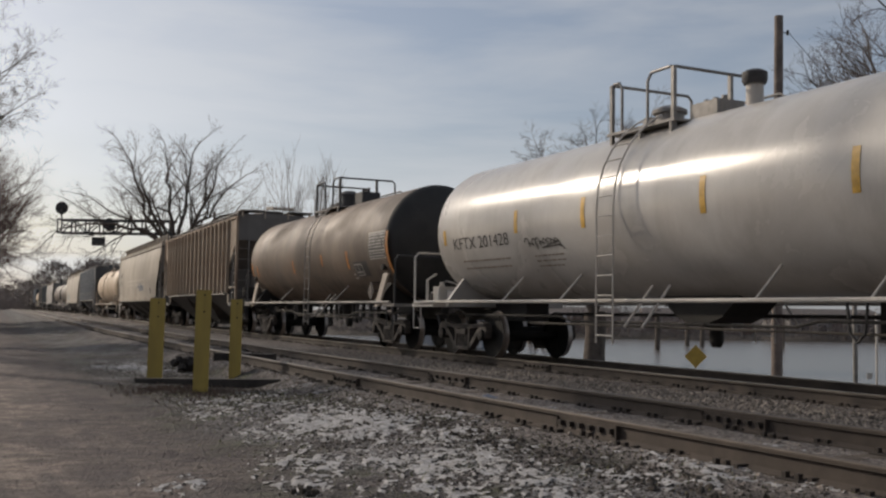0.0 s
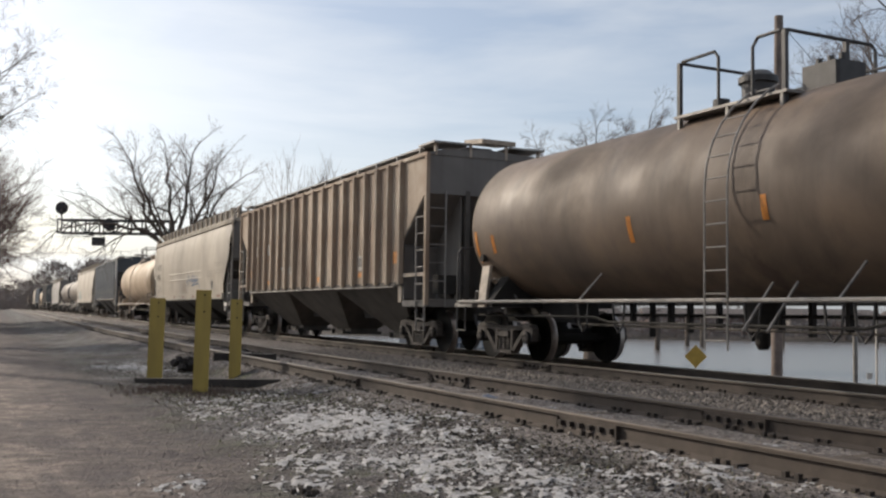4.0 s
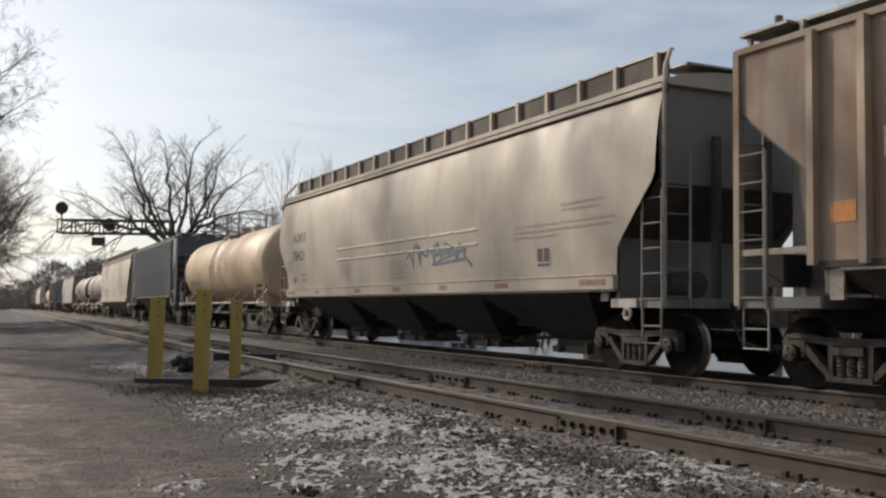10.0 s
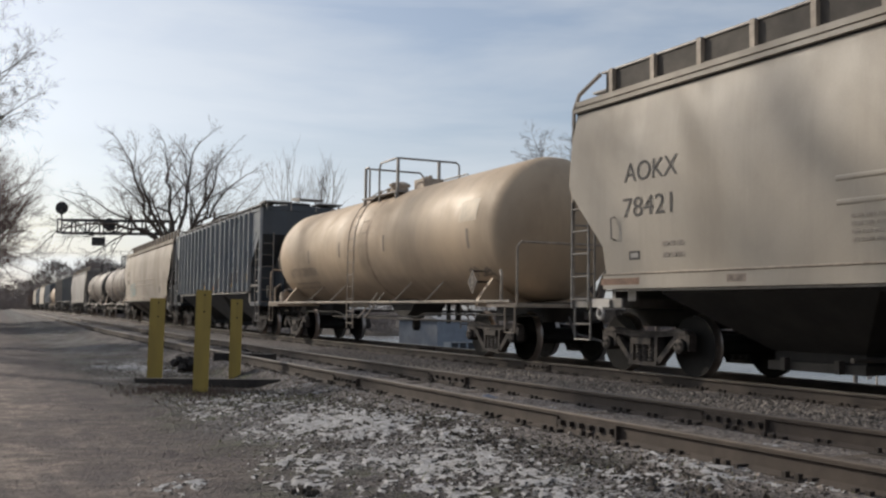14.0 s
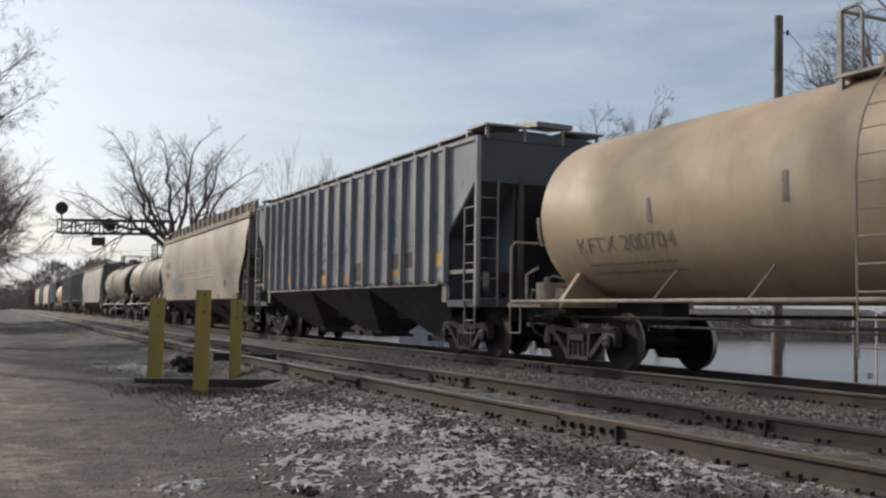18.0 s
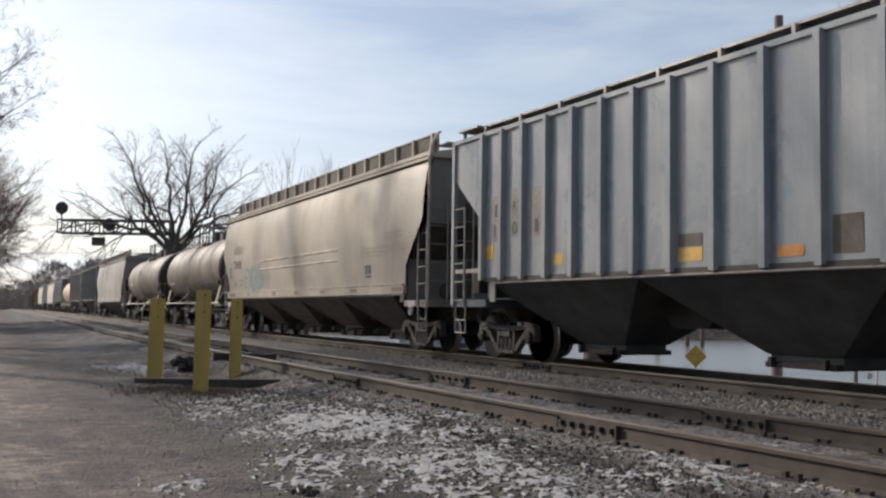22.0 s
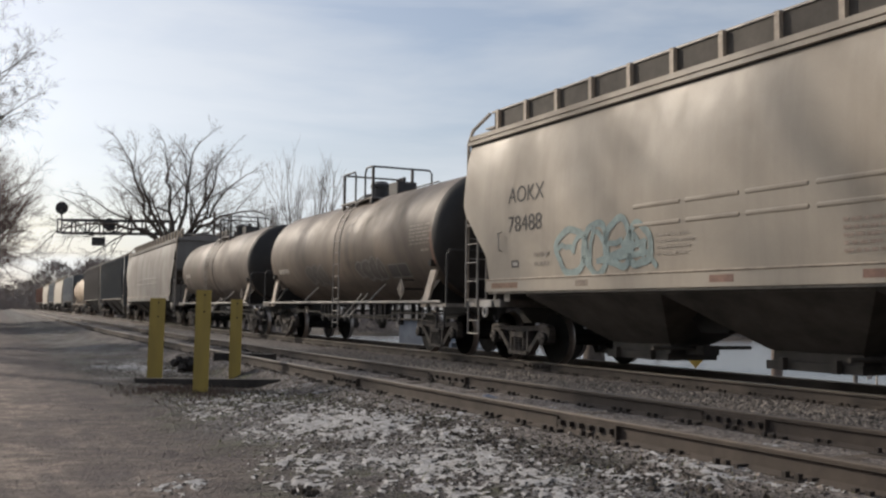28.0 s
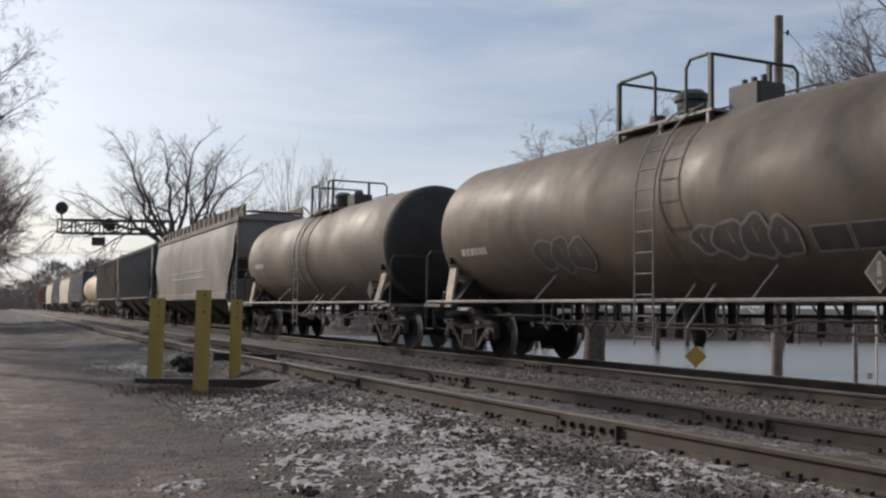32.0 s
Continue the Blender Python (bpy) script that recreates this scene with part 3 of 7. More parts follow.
def make_loose():
    scatter("ballast_stones", "crushed grey-brown ballast stones between the tracks", "gravel", M_STONE_PALE, 19000,
            lambda r: (r.uniform(-19, 4), r.choice((r.uniform(1.3, 4.3), r.uniform(-0.6, 6.4), r.uniform(1.0, 4.0)))), (0.012, 0.036), 11)
    scatter("coarse_ballast", "coarse pale crushed stone between the main line and the siding", "gravel", M_STONE_PALE, 6000,
            lambda r: (r.uniform(-18, -3), r.uniform(1.5, 4.1)), (0.022, 0.046), 16, 0.7)
    scatter("verge_pebbles", "small pebbles and cinders trodden into the verge", "gravel", M_STONE, 17000,
            lambda r: (r.uniform(-20, 2), r.gauss(7.3, 0.8)), (0.004, 0.015), 12)
    scatter("dark_clods", "dark frozen clods and dead leaves in the verge", "soil", M_CLOD, 11000,
            lambda r: (r.uniform(-20, 0), r.gauss(7.1, 0.58)), (0.006, 0.021), 13, 0.75)
    scatter("road_pebbles", "loose pebbles on the dirt road", "gravel", M_STONE_PALE, 3500,
            lambda r: (r.uniform(-22, 16), 8.5 + 6 * r.random() ** 1.4), (0.004, 0.014), 14)
    scatter("clod_ridge", "low ridge of dark frozen clods thrown up beside the snow", "soil", M_CLOD, 620,
            lambda r: (r.uniform(-19.5, -12.0), 6.78 + r.gauss(0, 0.13)), (0.012, 0.042), 15, 0.62)
    weeds = random.Random(33)
    vs, fs = [], []
    for s0, d0, ws, wd, cnt in ((-7.3, 7.9, 0.5, 0.32, 1500), (-8.5, 7.5, 0.35, 0.22, 420), (-6.6, 7.1, 0.6, 0.25, 300), (-5.0, 6.5, 1.4, 0.25, 220), (-9.4, 8.0, 0.6, 0.2, 200)):
        for _ in range(cnt):
            s, d = s0 + weeds.gauss(0, ws), d0 + weeds.gauss(0, wd)
            p = line(s, d, ground_z(s, d) - 0.01)
            h, a = weeds.uniform(0.02, 0.075), weeds.uniform(0, 6.28)
            lean = Vector((math.cos(a), math.sin(a), 0)) * h * weeds.uniform(0.2, 0.9)
            side = Vector((-math.sin(a), math.cos(a), 0)) * 0.004
            k = len(vs)
            vs += [p - side, p + side, p + lean * 0.4 + Vector((0, 0, h * 0.7)) + side * 0.6, p + lean + Vector((0, 0, h))]
            fs += [(k, k + 1, k + 2), (k, k + 2, k + 3)]
    me = bpy.data.meshes.new("dead_weeds")
    me.from_pydata([tuple(v) for v in vs], [], fs)
    me.materials.append(M_WEED)
    tagged(new("dead_weeds", me), "dead brown weeds round the feet of the yellow posts", "weeds", kind="stuff")
    rnd = random.Random(21)
    vs, fs = [], []
    tufts = [(-10.3, 7.0, 0.5, 420), (-9.3, 7.6, 0.5, 300), (-8.2, 8.0, 0.7, 260), (-10.5, 8.1, 0.9, 260), (-14.5, 8.2, 1.2, 180), (-11.5, 7.6, 1.2, 200), (-17.5, 8.1, 1.2, 120), (-6.4, 7.4, 0.8, 260), (-20, 6.9, 1.5, 200), (-17, 6.7, 1.6, 240), (-12.5, 6.7, 1.5, 240), (-6, 6.8, 2.5, 240)]
    for s0, d0, w, cnt in tufts:
        for _ in range(cnt):
            s, d = s0 + rnd.gauss(0, w), d0 + rnd.gauss(0, 0.28)
            p = line(s, d, ground_z(s, d) - 0.005)
            h, a = rnd.uniform(0.012, 0.04), rnd.uniform(0, 6.28)
            lean = Vector((math.cos(a), math.sin(a), 0)) * h * rnd.uniform(0.2, 1.0)
            side = Vector((-math.sin(a), math.cos(a), 0)) * 0.006
            k = len(vs)
            vs += [p - side, p + side, p + lean * 0.5 + Vector((0, 0, h * 0.7)) + side * 0.7, p + lean + Vector((0, 0, h))]
            fs += [(k, k + 1, k + 2), (k, k + 2, k + 3)]
    me = bpy.data.meshes.new("grass_tufts")
    me.from_pydata([tuple(v) for v in vs], [], fs)
    me.materials.append(M_GRASS)
    tagged(new("grass_tufts", me), "short dull winter grass in the verge", "grass", kind="stuff")


# ---------------------------------------------------------------- tracks
def sweep(prof, ss, off, z):
    g = Geo()
    rows = []
    for s in ss:
        o = off(s)
        rows.append([line(s, o + a, z + b) for a, b in prof + prof[:1]])
    g.grid(rows)
    k = len(prof)
    return g


def make_track(name, label, off, z, mat_web, mat_head, joints):
    root = thing(name, label, "railway track", kind="structure")
    ss = axis_steps([(-120, -24, 6), (-24, 20, 0.5), (20, 100, 3), (100, 420, 20), (420, 900, 120)])
    web = [(-0.07, -0.17), (0.07, -0.17), (0.07, -0.158), (0.012, -0.135), (0.010, -0.045), (0.034, -0.036), (0.034, -0.012), (-0.034, -0.012), (-0.034, -0.036), (-0.010, -0.045), (-0.012, -0.135), (-0.07, -0.158)]
    head = [(-0.0365, -0.016), (0.0365, -0.016), (0.0365, -0.007), (0.028, 0.0), (-0.028, 0.0), (-0.0365, -0.007)]
    for side in (0.7525, -0.7525):
        rail = part("rail", sweep(web, ss, lambda s: off(s) + side, z), mat_web, root, "rusty brown steel rail", smooth=30)
        part("rail_head", sweep(head, ss, lambda s: off(s) + side, z), mat_head, rail, "worn rail head", smooth=30)
        for s0, s1 in joints[0 if side > 0 else 1]:
            g = sweep([(-0.055, -0.155), (0.055, -0.155), (0.050, -0.13), (0.030, -0.10), (0.034, -0.038), (-0.034, -0.038), (-0.030, -0.10), (-0.050, -0.13)],
                      np.linspace(s0, s1, 5).tolist(), lambda s: off(s) + side, z)
            for e in (s0, s1):
                g.box(-0.006, 0.006, -0.055, 0.055, -0.155, -0.04, Matrix.Translation(line(e, off(e) + side, z)) @ Matrix.Rotation(heading(e), 4, "Z"))
            bar = part("joint_bar", g, mat_web, rail, "bolted rail joint bar")
            bb = Geo()
            for k in range(6):
                q = s0 + (s1 - s0) * (k + 0.5) / 6
                bb.box(-0.022, 0.022, -0.075, 0.075, -0.108, -0.068, Matrix.Translation(line(q, off(q) + side, z)) @ Matrix.Rotation(heading(q), 4, "Z"))
            part("joint_bolts", bb, M_SPIKE, rail, "row of black joint bolts")
    return root


def make_ties(root, off, z, s0, s1, label, near=1.28):
    rnd = random.Random(hash_of(label))
    g = Geo().box(-0.11, 0.11, -1.28, near, -0.16, 0.0, c=0.02)
    me = g.mesh("tie")
    me.materials.append(M_TIE)
    plate = Geo()
    for sd in (0.7525, -0.7525):
        plate.box(-0.09, 0.09, sd - 0.14, sd + 0.14, 0.0, 0.014)
        for dx, dy in ((0.05, 0.085), (-0.05, -0.085), (-0.05, 0.085)):
            plate.box(dx - 0.016, dx + 0.016, sd + dy - 0.02, sd + dy + 0.02, 0.01, 0.05)
        plate.box(-0.15, -0.115, sd - 0.085, sd + 0.085, -0.02, 0.035)
    pm = plate.mesh("tie_plates")
    pm.materials.append(M_SPIKE)
    s = s0
    while s < s1:
        ob = new("tie", me)
        m = Matrix.Translation(line(s, off(s) + rnd.gauss(0, 0.03), z - 0.172 + rnd.uniform(-0.012, 0.006))) @ Matrix.Rotation(heading(s) + rnd.gauss(0, 0.02), 4, "Z")
        ob.matrix_basis = m
        ob.parent = root
        po = new("tie_plate", pm)
        po.parent = ob
        s += 0.535 + rnd.gauss(0, 0.03)


def hash_of(text):
    return sum((i + 1) * ord(c) for i, c in enumerate(text)) % 9973


# ---------------------------------------------------------------- bare trees
def grow(rnd, p, d, length, r, depth, limbs, twigs, spread=0.6, up=0.12, kids=(3, 5), droop=0.0, shrink=0.68):
    n = 5 if depth > 2 else 4 if depth > 0 else 3
    pts, rs = [p.copy()], [r]
    d = d.normalized()
    for i in range(n):
        d = (d + Vector((rnd.gauss(0, 1), rnd.gauss(0, 1), rnd.gauss(0, 1))) * 0.13 + Vector((0, 0, up - droop * (3 - depth if depth < 3 else 0)))).normalized()
        p = p + d * (length / n)
        pts.append(p.copy())
        rs.append(r * (1 - (0.5 if depth > 0 else 0.75) * (i + 1) / n))
    (limbs if depth > 2 else twigs).append((pts, rs))
    if depth == 0:
        return
    for k in range(rnd.randint(*kids)):
        f = rnd.uniform(0.35, 1.0)
        i = min(n - 1, int(f * n))
        q = pts[i].lerp(pts[i + 1], f * n - i)
        a = Vector((rnd.gauss(0, 1), rnd.gauss(0, 1), rnd.gauss(0, 1)))
        a = (a - d * a.dot(d)).normalized()
        nd = (d + a * rnd.uniform(spread * 0.6, spread * 1.4)).normalized()
        grow(rnd, q, nd, length * shrink * rnd.uniform(0.75, 1.15), max(0.006, rs[i] * 0.62), depth - 1, limbs, twigs, spread, up, kids, droop, shrink)
    if depth > 1:
        grow(rnd, pts[-1], d, length * shrink, rs[-1], depth - 1, limbs, twigs, spread, up, kids, droop, shrink)


def fast_tubes(lines, n):
    vs, fs = [], []
    for pts, rs in lines:
        base = len(vs)
        side = None
        for i, p in enumerate(pts):
            a = (pts[min(i + 1, len(pts) - 1)] - pts[max(i - 1, 0)]).normalized()
            if side is None:
                side = a.orthogonal().normalized()
            side = (side - a * side.dot(a)).normalized()
            u = a.cross(side)
            for k in range(n):
                w = 6.2832 * k / n
                vs.append(p + (side * math.cos(w) + u * math.sin(w)) * rs[i])
        for i in range(len(pts) - 1):
            for k in range(n):
                fs.append((base + i * n + k, base + i * n + (k + 1) % n, base + (i + 1) * n + (k + 1) % n, base + (i + 1) * n + k))
    return vs, fs


def make_tree(label, at, height, seed, trunk_r=0.3, first=0.25, depth=5, lean=(0, 0), spread=0.6, up=0.1, kids=(2, 4), stems=4, twig_mat=None, droop=0.0, thin=1.0, shrink=0.68, fan=0.55, name="tree"):
    rnd = random.Random(seed)
    limbs, twigs = [], []
    base = Vector(at)
    fork = base + Vector((lean[0] * first * height, lean[1] * first * height, first * height))
    trunk = [base - Vector((0, 0, 0.4)), base + Vector((0, 0, 0.3)), base.lerp(fork, 0.5) + Vector((rnd.gauss(0, 0.08), rnd.gauss(0, 0.08), 0)), fork]
    tr = [trunk_r * 1.35, trunk_r * 1.1, trunk_r * 0.95, trunk_r * 0.85]
    limbs.append((trunk, tr))
    total = sum(shrink ** k for k in range(depth))
    for k in range(stems):
        w = 6.283 * (k + rnd.uniform(-0.25, 0.25)) / stems
        tilt = fan * rnd.uniform(0.6, 1.2)
        d = Vector((math.cos(w) * tilt + lean[0], math.sin(w) * tilt + lean[1], 1.0))
        grow(rnd, fork - Vector((0, 0, rnd.uniform(0, 0.12) * height * first)), d, height * (1 - first) / total * rnd.uniform(0.9, 1.1), trunk_r * 0.55, depth - 1, limbs, twigs, spread, up, kids, droop, shrink)
    root = thing(name, label, "tree", Matrix.Identity(4))
    for nm, ls, mt, n in (("trunk", limbs, M_BARK, 6), ("crown", twigs, twig_mat or M_TWIG, 3)):
        if thin != 1.0:
            ls = [(p, [x * thin for x in r]) for p, r in ls]
        vs, fs = fast_tubes(ls, n)
        me = bpy.data.meshes.new(nm)
        me.from_pydata([tuple(v) for v in vs], [], fs)
        me.polygons.foreach_set("use_smooth", [True] * len(me.polygons))
        part(nm, me, mt, root, "bare grey-brown limbs" if nm == "trunk" else "bare winter twigs")
    return root


def limb_tree(label, at, fork_h, seed, trunk_r, limbs_in, depth=3, side=9, reach=0.36, lean=0.0, twig_mat=None, shrink=0.66, spread=0.62, up=0.03, kids=(2, 3), thin=1.0, wobble=7):
    """A tree whose main limbs are given by start angle, bend and depth angle in degrees, and length."""
    rnd = random.Random(seed)
    limbs, twigs = [], []
    base = Vector(at)
    fork = base + Vector((lean * fork_h, 0, fork_h))
    limbs.append(([base - Vector((0, 0, 0.5)), base.lerp(fork, 0.35), base.lerp(fork, 0.7) + Vector((rnd.gauss(0, 0.06), 0, 0)), fork], [trunk_r * 1.2, trunk_r, trunk_r * 0.95, trunk_r * 1.05]))
    for ang, bend, deep, length, r in limbs_in:
        n = 10
        p = fork - Vector((0, 0, 0.1 * fork_h * rnd.random()))
        pts, rs, ds = [p.copy()], [r], []
        for i in range(n):
            w = radians(ang + bend * (i / (n - 1)) + rnd.gauss(0, wobble))
            dp = radians(deep + rnd.gauss(0, 6))
            d = Vector((math.sin(w) * math.cos(dp), math.sin(dp), math.cos(w) * math.cos(dp)))
            p = p + d * (length / n)
            pts.append(p.copy())
            rs.append(r * (1 - 0.82 * ((i + 1) / n) ** 0.8))
            ds.append(d)
        limbs.append((pts, rs))
        for k in range(side):
            f = 0.22 + 0.78 * (k + rnd.random()) / side
            i = min(n - 1, int(f * n))
            q = pts[i].lerp(pts[i + 1], f * n - i)
            a = Vector((rnd.gauss(0, 1), rnd.gauss(0, 0.8), rnd.gauss(0.25, 1)))
            d = ds[i]
            a = (a - d * a.dot(d)).normalized()
            nd = (d + a * rnd.uniform(0.5, 1.15)).normalized()
            grow(rnd, q, nd, length * reach * (1.15 - 0.7 * f) * rnd.uniform(0.7, 1.2), max(0.012, rs[i] * 0.55), depth, limbs, twigs, spread, up, kids, 0.0, shrink)
        grow(rnd, pts[-1], ds[-1], length * reach * 0.5, rs[-1], depth, limbs, twigs, spread, up, kids, 0.0, shrink)
    root = thing("tree", label, "tree", Matrix.Identity(4))
    for nm, ls, mt, n in (("trunk", limbs, M_BARK, 7), ("crown", twigs, twig_mat or M_TWIG, 3)):
        if nm == "crown" and thin != 1.0:
            ls = [(p, [x * thin for x in r]) for p, r in ls]
        vs, fs = fast_tubes(ls, n)
        me = bpy.data.meshes.new(nm)
        me.from_pydata([tuple(v) for v in vs], [], fs)
        me.polygons.foreach_set("use_smooth", [True] * len(me.polygons))
        part(nm, me, mt, root, "bare grey-brown limbs" if nm == "trunk" else "bare winter twigs")
    return root


def make_trees():
    limb_tree("large spreading bare cottonwood behind the signal bridge", (-20.5, 76, -1.0), 6.3, 3, 0.46,
              ((-44, 24, 6, 10.2, 0.20), (-47, -70, -6, 10.4, 0.19), (-50, -12, 10, 9.6, 0.15), (-32, 22, -10, 7.4, 0.16), (-10, 8, 8, 8.3, 0.21), (5, 2, -8, 8.6, 0.20), (19, 4, 10, 8.6, 0.21), (27, 30, -6, 8.4, 0.18), (38, 70, 6, 8.8, 0.18), (-18, -20, 14, 6.8, 0.13), (32, -22, -12, 7.4, 0.14), (44, 40, 8, 6.4, 0.12)), 3, 9, 0.29, kids=(2, 4), spread=0.75, up=0.0, thin=1.0, shrink=0.64, wobble=11)
    make_tree("slim upright bare tree behind the train", (-9.0, 66, -1.0), 13.6, 8, 0.14, 0.12, 5, (0.03, 0), 0.36, 0.16, (2, 3), 4, thin=1.5, fan=0.34)
    make_tree("slim bare sapling behind the train", (-11.6, 68, -1.0), 11.3, 9, 0.11, 0.1, 5, (0, 0), 0.36, 0.16, (2, 3), 4, thin=1.5, fan=0.36)
    make_tree("slim bare sapling behind the train", (-14.2, 72, -1.0), 11.0, 31, 0.11, 0.1, 5, (0, 0), 0.36, 0.16, (2, 3), 4, thin=1.5, fan=0.36)
    make_tree("low bare scrub tree beside the far track", (-20.5, 88, -0.6), 9.0, 33, 0.16, 0.10, 5, (0, 0), 0.6, 0.05, (3, 4), 9, fan=0.9, thin=1.6)
    make_tree("low bare scrub tree beside the far track", (-23.4, 90, -0.6), 8.6, 36, 0.15, 0.10, 5, (0, 0), 0.6, 0.05, (3, 4), 9, fan=0.9, thin=1.6)
    make_tree("bare scrub tree under the signal bridge", (-27.0, 95, -0.6), 8.0, 34, 0.16, 0.12, 5, (0, 0), 0.6, 0.05, (3, 4), 7, fan=0.8, thin=1.7)
    limb_tree("old bare tree with a thick trunk drowned by the flood", (6.85, 45, -1.9), 2.9, 14, 0.50,
              ((-34, 14, 8, 6.6, 0.13), (-25, 8, -12, 7.2, 0.13), (-15, -4, 12, 7.6, 0.14), (-6, 6, -18, 7.9, 0.14), (2, -6, 18, 8.2, 0.14), (8, 6, -8, 8.4, 0.14), (15, 4, 14, 8.4, 0.13), (22, -6, -6, 8.2, 0.13)), 3, 11, 0.25, kids=(3, 4), spread=0.8, up=0.0, thin=1.0)
    limb_tree("tall bare oak with gnarled limbs beyond the pole", (21.4, 41, -1.4), 7.0, 17, 0.42,
              ((-56, 20, 8, 7.4, 0.18), (-40, -20, -14, 7.8, 0.20), (-26, 14, 16, 8.8, 0.20), (-10, -16, -8, 9.2, 0.22), (12, 10, 12, 9.2, 0.20), (-70, 40, -4, 6.6, 0.14)), 3, 13, 0.33, up=0.0, spread=0.85, kids=(3, 4), thin=1.15)
    # along the road's far edge
    limb_tree("tall bare roadside tree with arching fine twigs", (-22.6, 34.0, -0.3), 4.2, 19, 0.34,
              ((-30, 10, 10, 11, 0.16), (-8, -4, -20, 12.5, 0.15), (14, 6, 12, 11.5, 0.13), (30, 2, -8, 11.2, 0.11), (38, -4, 6, 10.6, 0.10), (45, -6, -6, 10.2, 0.10), (50, 4, 8, 9.6, 0.09), (56, -4, -4, 9.2, 0.09), (63, -8, 6, 8.8, 0.08), (70, -14, -6, 8.4, 0.08)), 3, 14, 0.19, kids=(3, 4), spread=0.85, up=0.02, thin=0.85)
    # taller unseen trees, farther from the road, added to dapple cars and verge
    for x, y, fork, seed, side in ((-21.1, 27.2, 15.6, 71, 10), (-27.1, 35.0, 17.6, 67, 10), (-27.3, 39.2, 15.0, 43, 6), (-30.7, 46.2, 15.0, 47, 6), (-34.5, 54.2, 15.0, 53, 6), (-39.0, 63.7, 14.5, 59, 6), (-44.5, 75.7, 14.0, 63, 6)):
        limb_tree("tall bare tree with heavy limbs, out of view, added to shade the cars", (x, y, -0.3), fork, seed, 0.15,
                  ((-52, 24, 20, 7.0, 0.13), (-30, -6, -25, 8, 0.14), (-12, 6, 28, 8.5, 0.14), (4, -6, -30, 8.5, 0.14), (20, -8, 24, 8, 0.14), (34, -14, -20, 7.5, 0.13), (50, -20, 10, 6.5, 0.12), (-4, 4, 52, 7, 0.12), (2, -4, -54, 7, 0.12)), 2, side, 0.30, kids=(2, 3), spread=0.8, up=0.02)
    make_tree("reddish bare roadside tree", (-26.0, 51, -0.3), 11.5, 23, 0.22, 0.06, 6, (0.0, 0), 0.60, 0.02, (3, 4), 8, twig_mat=M_TWIG_RED, fan=0.62, shrink=0.66, thin=1.35)
    make_tree("reddish bare roadside tree", (-31.0, 60, -0.3), 13.0, 29, 0.22, 0.06, 5, (0.0, 0), 0.60, 0.02, (4, 5), 9, twig_mat=M_TWIG_RED, fan=0.62, shrink=0.70, thin=1.5)
    make_tree("reddish bare roadside tree", (-35.5, 68, -0.3), 10.5, 27, 0.26, 0.12, 5, (0.02, 0), 0.6, 0.02, (4, 5), 6, twig_mat=M_TWIG_RED, fan=0.75, shrink=0.68)


